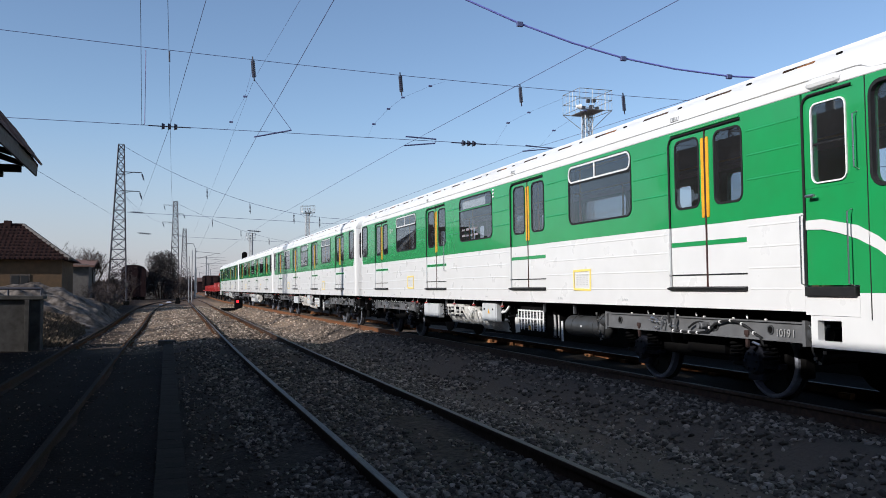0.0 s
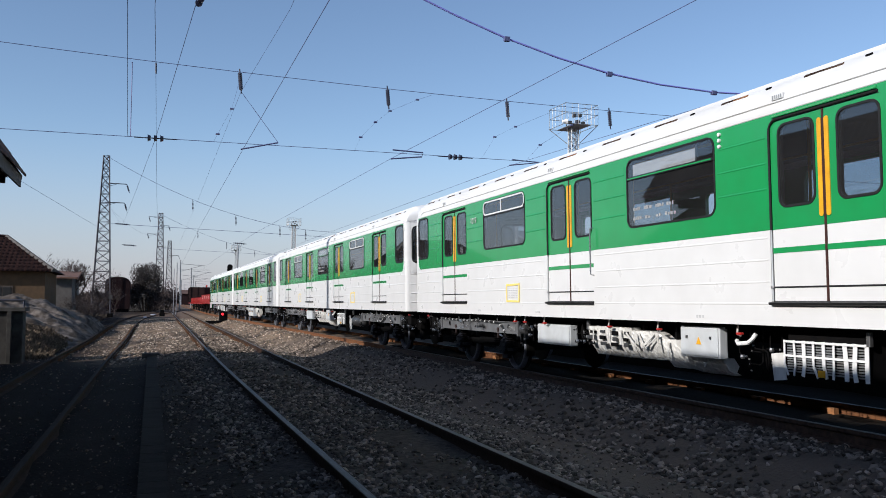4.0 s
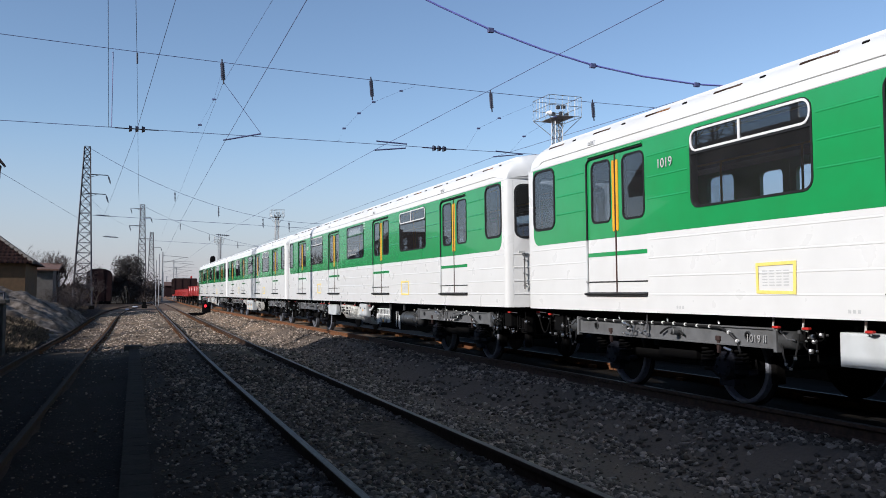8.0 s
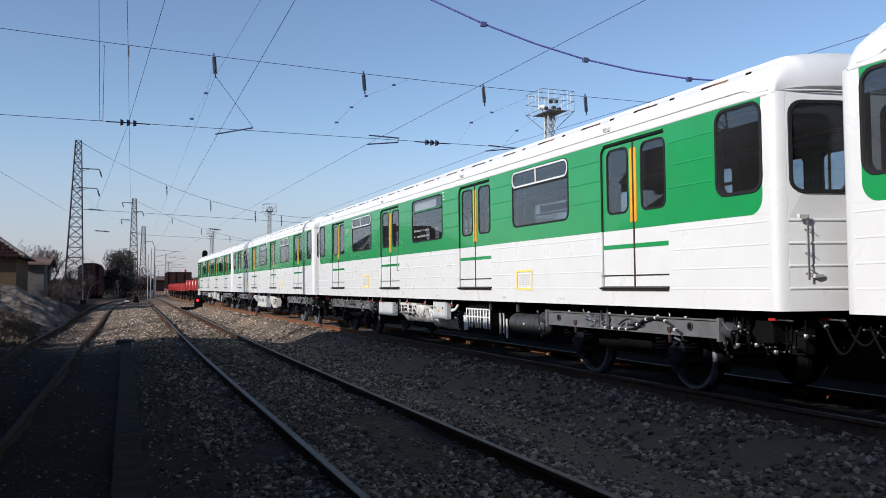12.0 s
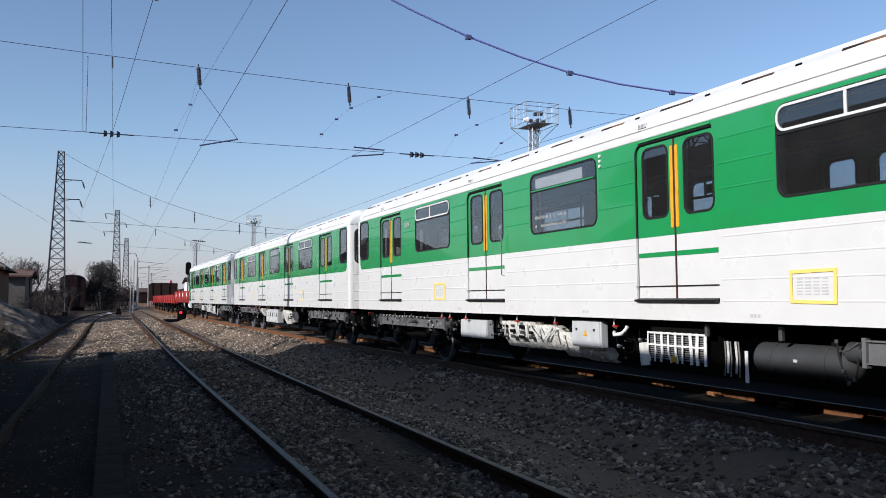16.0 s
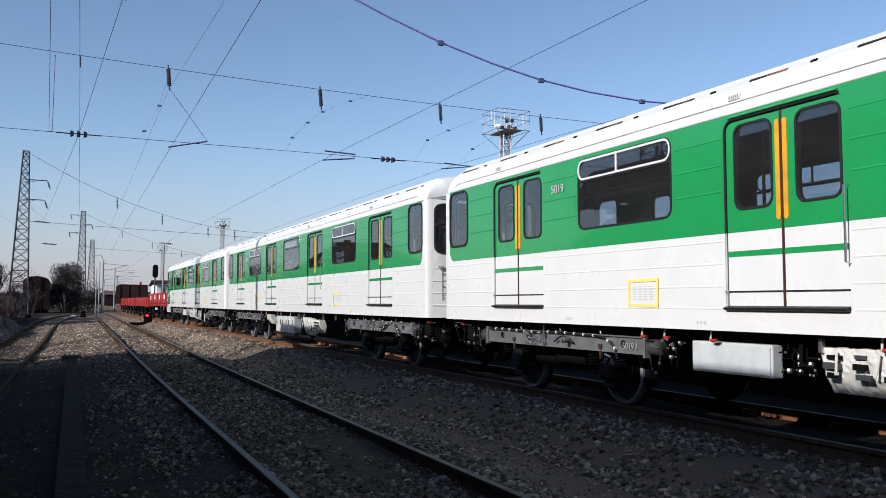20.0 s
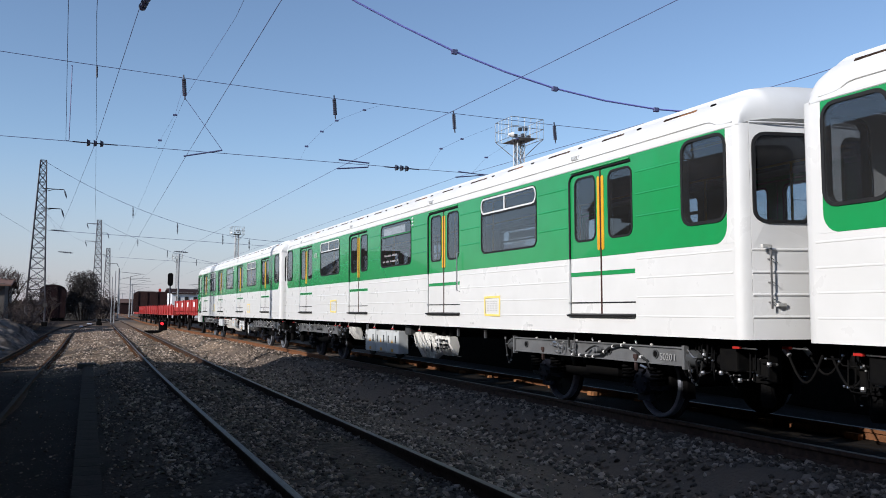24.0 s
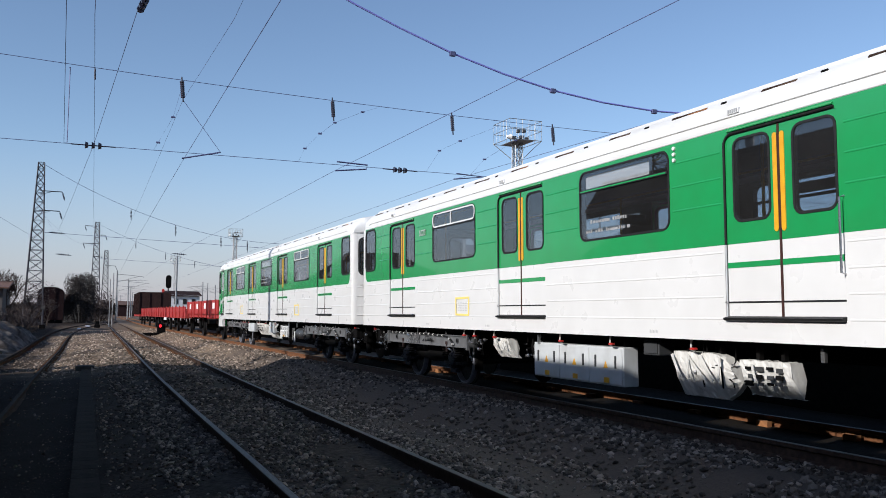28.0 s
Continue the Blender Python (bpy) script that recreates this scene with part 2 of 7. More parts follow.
SEAT = mat("brown_seat_vinyl", (0.085, 0.045, 0.024), (0.065, 0.036, 0.02), 12, 0.55, gloss=0.3)
GLASS = glass_mat("tinted_window_glass", (0.76, 0.785, 0.81), film=0.018)
BALLAST = mat("dark_ballast_ground", (0.086, 0.062, 0.047), (0.036, 0.026, 0.0195), 16, 0.97, bump=1.0, bscale=26, stain=(0.048, 0.038, 0.029), stain_scale=0.45, stain_amount=0.5, lit_sand=(0.225, 0.160, 0.110), earth=(0.0118, 0.0072, 0.0052), dusty=(0.120, 0.095, 0.078), gloss=0.10)
# brown earth of the bank, darkened in colour for the shade over it
EARTH = mat("dark_brown_earth", (0.030, 0.020, 0.013), (0.017, 0.012, 0.008), 5, 0.97, bump=1.0, bscale=14, stain=(0.05, 0.034, 0.02), stain_scale=0.8, stain_amount=0.5, gloss=0.08)
# oily tone taken near-black, to paint in the deep shade under the train
SHADE_BLACK = mat("oil_blackened_track_bed", (0.012, 0.010, 0.0085), (0.018, 0.015, 0.012), 12, 0.98, bump=0.8, bscale=26, gloss=0.05)
STONE = mat("ballast_stone", (0.200, 0.153, 0.121), (0.120, 0.092, 0.074), 14, 0.9, bump=0.5, bscale=40, per_piece=(0.34, 1.9, 2.4), island=True, lit_sand=(0.37, 0.300, 0.24), dusty=(0.205, 0.165, 0.136), gloss=0.18)
RAIL_SIDE = mat("rusty_rail_steel", (0.042, 0.024, 0.016), (0.028, 0.017, 0.012), 18, 0.9, bump=0.25, bscale=60, stain=(0.065, 0.033, 0.018), stain_scale=1.5, gloss=0.12)
# darker copy of the rusty rail, for the stretch in shade
RAIL_SHADED = mat("oily_dark_rail_steel", (0.080, 0.046, 0.033), (0.045, 0.028, 0.021), 18, 0.7, stain=(0.03, 0.014, 0.008), stain_scale=1.5, gloss=0.2)
RAIL_DULL = mat("dull_worn_rail_head", (0.040, 0.030, 0.024), (0.027, 0.020, 0.016), 25, 0.85, metal=0.0, stretch=(4, 0.3, 4), gloss=0.08)
RAIL_RUST = mat("orange_rusty_rail_steel", (0.16, 0.068, 0.030), (0.11, 0.048, 0.024), 18, 0.9, bump=0.25, bscale=60, gloss=0.15)
RAIL_HEAD = mat("worn_rail_head", (0.115, 0.098, 0.086), (0.066, 0.055, 0.048), 25, 0.55, metal=0.4, stretch=(4, 0.3, 4), gloss=0.3)
SLEEPER = mat("weathered_timber_sleeper", (0.085, 0.060, 0.042), (0.055, 0.040, 0.030), 9, 0.9, bump=0.5, bscale=30, per_piece=0.3, stretch=(0.4, 4, 4))
PLATE = mat("orange_rusty_base_plate", (0.30, 0.125, 0.042), (0.20, 0.085, 0.032), 16, 0.85, bump=0.3)
PLATE_OLD = mat("dull_rusty_base_plate", (0.13, 0.062, 0.030), (0.09, 0.045, 0.024), 16, 0.9, bump=0.3, gloss=0.1)
# concrete painted darker than its own tone, for the ramp's shade
CONCRETE = mat("weathered_concrete", (0.062, 0.058, 0.054), (0.040, 0.037, 0.034), 5, 0.92, bump=0.3, bscale=35, stain=(0.018, 0.016, 0.014), stain_scale=1.1, stain_amount=0.8, gloss=0.15)
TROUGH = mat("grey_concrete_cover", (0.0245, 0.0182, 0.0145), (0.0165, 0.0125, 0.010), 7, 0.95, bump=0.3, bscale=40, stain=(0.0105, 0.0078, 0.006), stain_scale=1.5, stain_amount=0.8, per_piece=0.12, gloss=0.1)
TILE = mat("brown_clay_roof_tile", (0.13, 0.065, 0.045), (0.09, 0.05, 0.038), 6, 0.85, bump=0.2, per_piece=0.35)
TILE_J = mat("brown_clay_tile_field", (0.13, 0.065, 0.045), (0.09, 0.05, 0.038), 6, 0.85, bump=0.2, per_piece=0.35, island=True)
TIMBER = mat("dark_eave_timber", (0.06, 0.045, 0.035), (0.04, 0.03, 0.025), 8, 0.8, bump=0.3)
# ochre lowered in colour to stand for the shade on the house front
PLASTER = mat("ochre_plaster", (0.105, 0.066, 0.040), (0.082, 0.055, 0.034), 3, 0.95, bump=0.15, stain=(0.065, 0.05, 0.036), stain_scale=0.8, gloss=0.1)
PLASTER2 = mat("grey_plaster", (0.125, 0.115, 0.108), (0.10, 0.092, 0.087), 3, 0.95, bump=0.15, stain=(0.07, 0.064, 0.06), stain_scale=0.7, gloss=0.1)
PALEWALL = mat("white_plaster", (0.62, 0.63, 0.65), (0.56, 0.57, 0.6), 2, 0.85, stain=(0.45, 0.45, 0.45), stain_scale=0.5)
# gravel tones lowered for shade; dark stains also stand for shadow streaks
HEAP = mat("grey_gravel_with_old_snow", (0.165, 0.140, 0.122), (0.046, 0.037, 0.030), 3.2, 0.97, bump=1.0, bscale=11, stain=(0.034, 0.025, 0.019), stain_scale=0.7, stain_amount=0.9, gloss=0.08, stretch=(1, 0.45, 1))
GRASS = mat("dry_winter_grass", (0.135, 0.104, 0.076), (0.065, 0.050, 0.037), 6, 0.95, per_piece=0.5, island=True, gloss=0.1)
BARK = mat("grey_brown_bark", (0.075, 0.056, 0.044), (0.05, 0.038, 0.03), 12, 0.95, bump=0.4, gloss=0.1)
SHRUB = mat("dull_brown_green_leaf", (0.072, 0.064, 0.062), (0.045, 0.040, 0.039), 4, 0.95, per_piece=0.5, island=True, gloss=0.08)
TWIG = mat("hazy_brown_twigs", (0.085, 0.067, 0.063), (0.055, 0.044, 0.042), 4, 0.95, per_piece=0.4, island=True, gloss=0.08)
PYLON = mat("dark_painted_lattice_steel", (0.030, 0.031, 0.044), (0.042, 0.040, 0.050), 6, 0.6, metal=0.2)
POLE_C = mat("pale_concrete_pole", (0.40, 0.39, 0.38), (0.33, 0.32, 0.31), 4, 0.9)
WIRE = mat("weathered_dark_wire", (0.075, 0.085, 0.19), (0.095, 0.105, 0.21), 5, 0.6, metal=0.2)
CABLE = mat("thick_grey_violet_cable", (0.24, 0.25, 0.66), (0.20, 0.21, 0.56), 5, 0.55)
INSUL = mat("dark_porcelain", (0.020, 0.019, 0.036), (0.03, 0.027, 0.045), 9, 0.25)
WAGON_RED = mat("faded_red_wagon_paint", (0.36, 0.022, 0.020), (0.27, 0.018, 0.016), 4, 0.55, bump=0.1, stain=(0.22, 0.05, 0.03), stain_scale=1.5)
WAGON_DARK = mat("dark_brown_wagon_paint", (0.030, 0.013, 0.012), (0.022, 0.011, 0.010), 3, 0.8, stain=(0.02, 0.013, 0.012), stain_scale=1.0, gloss=0.2)
SNOW = mat("old_grey_snow", (0.50, 0.52, 0.55), (0.30, 0.31, 0.34), 3, 0.8, bump=0.4, bscale=12, stain=(0.22, 0.20, 0.18), stain_scale=2.0, stain_amount=0.7)
MAROON = mat("maroon_wagon_paint", (0.020, 0.0075, 0.008), (0.015, 0.007, 0.0075), 3, 0.75, stain=(0.018, 0.010, 0.010), stain_scale=1.0, gloss=0.15)
SIGNAL_RED = lamp_mat("red_signal_lamp", (1.0, 0.02, 0.03), 1.6)
WHITE_MARK = mat("white_marking", (0.75, 0.75, 0.74), (0.65, 0.65, 0.64), 30, 0.6)
GREY_MARK = mat("pale_grey_marking", (0.50, 0.50, 0.50), (0.42, 0.42, 0.42), 30, 0.6)
BRACKET = mat("dull_red_brown_paint", (0.050, 0.030, 0.027), (0.034, 0.022, 0.020), 12, 0.6, gloss=0.2)
CHALK = mat("smudged_white_chalk", (0.34, 0.34, 0.34), (0.20, 0.20, 0.20), 60, 0.9)
TILE_H = mat("dark_maroon_roof_tile", (0.036, 0.017, 0.015), (0.022, 0.012, 0.011), 5, 0.9, bump=0.2, per_piece=0.3, island=True, gloss=0.12)


# ---- mesh tools ----
def part(name, bm, material, parent=None, label="", smooth=False, at=None):
    """Links a bmesh as one mesh object, under a thing or a part."""
    me = bpy.data.meshes.new(name)
    bmesh.ops.recalc_face_normals(bm, faces=bm.faces)
    if smooth:
        for f in bm.faces:
            f.smooth = True
        for e in bm.edges:
            if len(e.link_faces) == 2 and e.calc_face_angle() > 0.75:
                e.smooth = False
    bm.to_mesh(me)
    bm.free()
    me.materials.append(material)
    ob = new(name, me)
    if at is not None:
        ob.matrix_basis = at
    if parent is not None:
        ob.parent = parent
    if label:
        tagged(ob, label)
    return ob


def again(ob, m, parent=None):
    """One more object on the same mesh."""
    o = new(ob.name.split(".")[0], ob.data)
    o.matrix_basis = m
    o.parent = parent if parent is not None else ob.parent
    if "label" in ob:
        o["label"] = ob["label"]
    return o


def thing(name, label, category, group="", kind="", at=None):
    ob = new(name)
    ob.empty_display_size = 0.2
    if at is not None:
        ob.matrix_basis = at
    return tagged(ob, label, category, group, kind)


def box(bm, x0, x1, y0, y1, z0, z1, bevel=0.0):
    v = [bm.verts.new((x, y, z)) for x in (x0, x1) for y in (y0, y1) for z in (z0, z1)]
    fs = [bm.faces.new([v[i] for i in q]) for q in ((0, 1, 3, 2), (4, 6, 7, 5), (0, 4, 5, 1), (2, 3, 7, 6), (0, 2, 6, 4), (1, 5, 7, 3))]
    if bevel:
        es = list({e for f in fs for e in f.edges})
        bmesh.ops.bevel(bm, geom=es, offset=bevel, segments=2, affect="EDGES", profile=0.6)
    return bm


def boxed(*a, **k):
    return box(bmesh.new(), *a, **k)


def tube(bm, pts, r, n=6, cap=True, r2=None):
    """A round rod along a line of points."""
    pts = [Vector(p) for p in pts]
    rings = []
    for i, p in enumerate(pts):
        d = (pts[min(i + 1, len(pts) - 1)] - pts[max(i - 1, 0)]).normalized()
        u = d.cross(Vector((0, 0, 1)) if abs(d.z) < 0.9 else Vector((1, 0, 0))).normalized()
        w = d.cross(u)
        rad = r if r2 is None else r + (r2 - r) * i / (len(pts) - 1)
        rings.append([bm.verts.new(p + u * rad * math.cos(2 * math.pi * k / n) + w * rad * math.sin(2 * math.pi * k / n)) for k in range(n)])
    for a, b in zip(rings, rings[1:]):
        for k in range(n):
            bm.faces.new((a[k], a[(k + 1) % n], b[(k + 1) % n], b[k]))
    if cap:
        bm.faces.new(rings[0])
        bm.faces.new(rings[-1])
    return bm


def tubed(pts, r, n=6, **k):
    return tube(bmesh.new(), pts, r, n, **k)


def lathe(bm, prof, n=24, axis="x", at=(0, 0, 0)):
    """A turned body: prof is (place along the axis, radius)."""
    rings = []
    for a, r in prof:
        ring = []
        for k in range(n):
            c, s = r * math.cos(2 * math.pi * k / n), r * math.sin(2 * math.pi * k / n)
            q = {"x": (a, c, s), "y": (c, a, s), "z": (c, s, a)}[axis]
            ring.append(bm.verts.new(Vector(q) + Vector(at)))
        rings.append(ring)
    for a, b in zip(rings, rings[1:]):
        for k in range(n):
            bm.faces.new((a[k], a[(k + 1) % n], b[(k + 1) % n], b[k]))
    bm.faces.new(rings[0])
    bm.faces.new(rings[-1])
    return bm


def prism(bm, poly, a, b, axis="y"):
    """A polygon of two coordinates, drawn out along an axis."""
    put = {"y": lambda p, q, s: (p, s, q), "x": lambda p, q, s: (s, p, q), "z": lambda p, q, s: (p, q, s)}[axis]
    v0 = [bm.verts.new(put(p, q, a)) for p, q in poly]
    v1 = [bm.verts.new(put(p, q, b)) for p, q in poly]
    n = len(poly)
    for i in range(n):
        bm.faces.new((v0[i], v0[(i + 1) % n], v1[(i + 1) % n], v1[i]))
    bm.faces.new(v0)
    bm.faces.new(v1)
    return bm


def round_loop(y0, y1, z0, z1, r, n=4):
    """A rounded rectangle as a list of (y, z)."""
    out = []
    for cy, cz, a0 in ((y1 - r, z1 - r, 0), (y0 + r, z1 - r, 90), (y0 + r, z0 + r, 180), (y1 - r, z0 + r, 270)):
        for k in range(n + 1):
            a = radians(a0 + 90 * k / n)
            out.append((cy + r * math.cos(a), cz + r * math.sin(a)))
    return out


def ring_plate(bm, outer, inner, x0, x1):
    """A plate between two loops with as many points, from x0 to x1 thick."""
    loops = [[bm.verts.new((x, y, z)) for y, z in lp] for lp, x in ((outer, x0), (inner, x0), (inner, x1), (outer, x1))]
    n = len(outer)
    for a, b in zip(loops, loops[1:] + loops[:1]):
        for k in range(n):
            bm.faces.new((a[k], a[(k + 1) % n], b[(k + 1) % n], b[k]))
    return bm


def hole_plate(bm, y0, y1, z0, z1, hy0, hy1, hz0, hz1, r, xo, xi):
    """A wall plate with one rounded opening, through its thickness."""
    n = 4
    inner = round_loop(hy0, hy1, hz0, hz1, r, n)
    vo = [bm.verts.new((xo, y, z)) for y, z in inner]
    vi = [bm.verts.new((xi, y, z)) for y, z in inner]
    cs = [(y1, z1), (y0, z1), (y0, z0), (y1, z0)]
    co = [bm.verts.new((xo, y, z)) for y, z in cs]
    ci = [bm.verts.new((xi, y, z)) for y, z in cs]
    m = n + 1
    for loop, corner in ((vo, co), (vi, ci)):
        for c in range(4):
            seg = loop[c * m:(c + 1) * m]
            for k in range(n):
                bm.faces.new((corner[c], seg[k], seg[k + 1]))
            nxt = loop[((c + 1) * m) % len(loop)]
            bm.faces.new((corner[c], seg[-1], nxt, corner[(c + 1) % 4]))
    for k in range(len(vo)):
        j = (k + 1) % len(vo)
        bm.faces.new((vo[k], vo[j], vi[j], vi[k]))
    for c in range(4):
        d = (c + 1) % 4
        bm.faces.new((co[c], co[d], ci[d], ci[c]))
    return bm


def pane(y0, y1, z0, z1, r, x, t=0.006):
    return prism(bmesh.new(), round_loop(y0, y1, z0, z1, r), x, x + t, "x")


def gasket(y0, y1, z0, z1, r, w, x0, x1):
    return ring_plate(bmesh.new(), round_loop(y0 - w, y1 + w, z0 - w, z1 + w, r + w), round_loop(y0 + 0.007, y1 - 0.007, z0 + 0.007, z1 - 0.007, r - 0.007), x0, x1)


def letters(name, text, size, material, parent, m, label=""):
    """Writing with the built-in font, as a flat mesh."""
    cu = bpy.data.curves.new(name, "FONT")
    cu.body, cu.size, cu.extrude, cu.align_x, cu.align_y = text, size, 0.0015, "CENTER", "CENTER"
    tmp = bpy.data.objects.new(name, cu)
    me = bpy.data.meshes.new_from_object(tmp)
    bpy.data.objects.remove(tmp)
    me.materials.append(material)
    ob = new(name, me)
    ob.parent, ob.matrix_basis = parent, m
    if label:
        tagged(ob, label)
    return ob


# ---- ground and tracks ----
TRAIN_X, TRAIN_Z = 6.85, 0.196      # centre line and rail top of the train's track
CANT, LIFT = -0.8, 0.019            # the train leans a little towards the siding


def track_x(y):
    """Centre line of the train's track, straight and then bending gently."""
    return TRAIN_X + 0.028 * max(0.0, y - 80.0) ** 2 / (max(0.0, y - 80.0) + 12.0)


NEAR_PATH = [(2.18, -40), (2.22, 0), (2.29, 8), (2.33, 13), (2.42, 20), (2.62, 30), (2.9, 43), (3.3, 64), (3.85, 91), (4.9, 148), (7.5, 240)]
LEFT_PATH = [(-2.2, -40), (-1.98, 0), (-1.78, 14), (-1.62, 26), (-1.37, 39), (-1.05, 60), (-0.45, 76), (0.7, 92), (3.2, 118), (7.5, 150), (13, 190)]
LEFT_Z = [(-40, -0.30), (40, -0.30), (85, -0.06), (190, 0.0)]
GX = [-80, -14, -6, -3.2, -0.6, 0.8, 1.4, 3.3, 3.8, 4.4, 4.8, 5.4, 8.6, 10.5, 16, 90]
GZ = [-0.45, -0.45, -0.45, -0.46, -0.42, -0.22, -0.12, -0.12, -0.17, -0.25, -0.20, 0.06, 0.08, -0.05, -0.15, -0.2]


def ground_z(x, y):
    z = float(np.interp(x, GX, GZ))
    far = min(1, max(0, (y - 45) / 45))
    z = z * (1 - far) + (-0.12 if x < 5 else 0.02) * far
    z += 0.05 * noise.noise((x * 0.35, y * 0.25, 0)) + 0.025 * noise.noise((x * 1.3, y * 1.1, 3))
    return z


def smooth_path(path, y):
    """x of a track at y, by a smooth curve through its points."""
    ys = [p[1] for p in path]
    i = min(max(int(np.searchsorted(ys, y)) - 1, 0), len(path) - 2)
    def slope(k):
        a, b = path[max(k - 1, 0)], path[min(k + 1, len(path) - 1)]
        return (b[0] - a[0]) / (b[1] - a[1])
    (x0, y0), (x1, y1) = path[i], path[i + 1]
    h = y1 - y0
    t = (y - y0) / h
    return (2 * t ** 3 - 3 * t ** 2 + 1) * x0 + (t ** 3 - 2 * t ** 2 + t) * h * slope(i) + (3 * t ** 2 - 2 * t ** 3) * x1 + (t ** 3 - t ** 2) * h * slope(i + 1)


def sheet(name, xs, ys, f, material, label, kind="structure", category="ground"):
    xs, ys = np.array(xs), np.array(ys)
    co = [(x, y, f(x, y)) for y in ys for x in xs]
    w = len(xs)
    faces = [(j * w + i, j * w + i + 1, (j + 1) * w + i + 1, (j + 1) * w + i) for j in range(len(ys) - 1) for i in range(w - 1)]
    me = bpy.data.meshes.new(name)
    me.from_pydata(co, [], faces)
    me.shade_smooth()
    me.materials.append(material)
    return tagged(new(name, me), label, category, kind=kind)


gxs = sorted(set(list(np.arange(-10, 14, 0.2)) + list(np.arange(-60, -10, 5)) + list(np.arange(14, 70, 4)) + [-2500, -900, -300, -120, 120, 300, 900, 2500]))
gys = sorted(set(list(np.arange(-6, 34, 0.25)) + list(np.arange(34, 130, 1.5)) + [-400, -120, -50, -25, -12, 140, 160, 200, 280, 400, 700, 1300, 2600, 4500]))
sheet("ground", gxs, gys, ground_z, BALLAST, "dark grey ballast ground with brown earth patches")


# dark sheet that deepens the shade under and just beyond the train
sheet("track_bed", np.arange(6.2, 10.2, 0.14), np.arange(-6, 24, 0.3), lambda x, y: ground_z(x, y) + 0.02 * min(1, (x - 6.2) / 0.2, (10.2 - x) / 0.2), SHADE_BLACK, "oily ballast under the running track, blackened further for shade")

RAIL = [(-0.036, 0), (0.036, 0), (0.034, -0.034), (0.009, -0.045), (0.008, -0.120), (0.065, -0.140), (0.065, -0.149), (-0.065, -0.149), (-0.065, -0.140), (-0.008, -0.120), (-0.009, -0.045), (-0.034, -0.034)]


def sweep(bm, prof, line):
    rings = []
    for i, p in enumerate(line):
        d = Vector(line[min(i + 1, len(line) - 1)]) - Vector(line[max(i - 1, 0)])
        side = Vector((d.y, -d.x, 0)).normalized()
        rings.append([bm.verts.new(Vector(p) + side * a + Vector((0, 0, b))) for a, b in prof])
    n = len(prof)
    for a, b in zip(rings, rings[1:]):
        for k in range(n):
            bm.faces.new((a[k], a[(k + 1) % n], b[(k + 1) % n], b[k]))
    bm.faces.new(rings[0])
    bm.faces.new(rings[-1])
    return bm


def track(label, centre, ztop, head, y0, y1, sleepers, plated, steel=None):
    """Two rails with worn heads on timber sleepers with base plates."""
    tr = thing("railway_track", label, "track", kind="structure")
    ys = list(np.arange(y0, min(y1, 60), 2.0)) + list(np.arange(60, y1, 6.0))
    for s in (-0.7525, 0.7525):
        line = [(centre(y) + s, y, ztop(y)) for y in ys]
        if steel:
            # near rail painted darker inside the building's shade, rust-orange where sun reaches
            near = [p for p in line if p[1] <= 22]
            r = part("rail", sweep(bmesh.new(), RAIL, near), steel if s < 0 else RAIL_RUST, tr)
            part("rail", sweep(bmesh.new(), RAIL, line[len(near) - 1:]), RAIL_RUST, tr)
        else:
            r = part("rail", sweep(bmesh.new(), RAIL, line), RAIL_SIDE, tr)
        part("rail_head", sweep(bmesh.new(), [(-0.030, -0.001), (0.030, -0.001), (0.028, 0.003), (-0.028, 0.003)], line), head, r, "worn shiny running surface")
    first = None
    for k, y in enumerate(np.arange(*sleepers)):
        m = pose(centre(y), y, ztop(y) - 0.149, 0, 0, random.uniform(-0.8, 0.8))
        if first is None:
            first = part("sleeper", box(bmesh.new(), -1.3, 1.3, -0.12, 0.12, -0.16, -0.006, bevel=0.012), SLEEPER, tr, at=m)
            plate = bmesh.new()
            for s in plated:
                box(plate, s - 0.17, s + 0.17, -0.12, 0.12, -0.004, 0.020)
                for a in (-0.1, 0.1):
                    box(plate, s + a - 0.035, s + a + 0.035, -0.09, 0.09, 0.020, 0.095)
            plate0 = part("base_plate", plate, PLATE if steel else PLATE_OLD, first, "rusty base plate")
        else:
            o = again(first, m, tr)
            if not steel or k % 2 == 0:
                again(plate0, Matrix(), o)
    return tr


# ---- the train ----
TAPE_W = mat("dull_white_strap", (0.62, 0.61, 0.58), (0.45, 0.44, 0.41), 12, 0.5, bump=0.3)
HALF_W, BOT, WAIST, TOP = 1.35, 0.932, 1.812, 2.88
DOORS = (-6.91, -2.3, 2.35, 6.92)
DW = 0.655
SIDE_TURN = Matrix.Rotation(math.pi, 4, "Z")
TEXT_IN = Matrix(((0, 0, -1, 0), (-1, 0, 0, 0), (0, 1, 0, 0), (0, 0, 0, 1)))


def ribs(panel, y0, y1, zs, x, skip=None):
    """Pressed horizontal ribs standing proud of a side panel."""
    for z in zs:
        for a, b in ([(y0, y1)] if not skip or not (skip[2] < z < skip[3]) else [(y0, skip[0]), (skip[1], y1)]):
            if b - a > 0.15:
                pr = prism(bmesh.new(), [(x + 0.002, z - 0.014), (x - 0.0026, z - 0.007), (x - 0.0034, z - 0.002), (x - 0.0026, z + 0.004), (x + 0.002, z + 0.014)], a + 0.03, b - 0.03)
                part("rib", pr, panel.data.materials[0], panel)


GREEN_RIBS, WHITE_RIBS = (2.20, 2.44, 2.68), (1.135, 1.337, 1.54, 1.745)


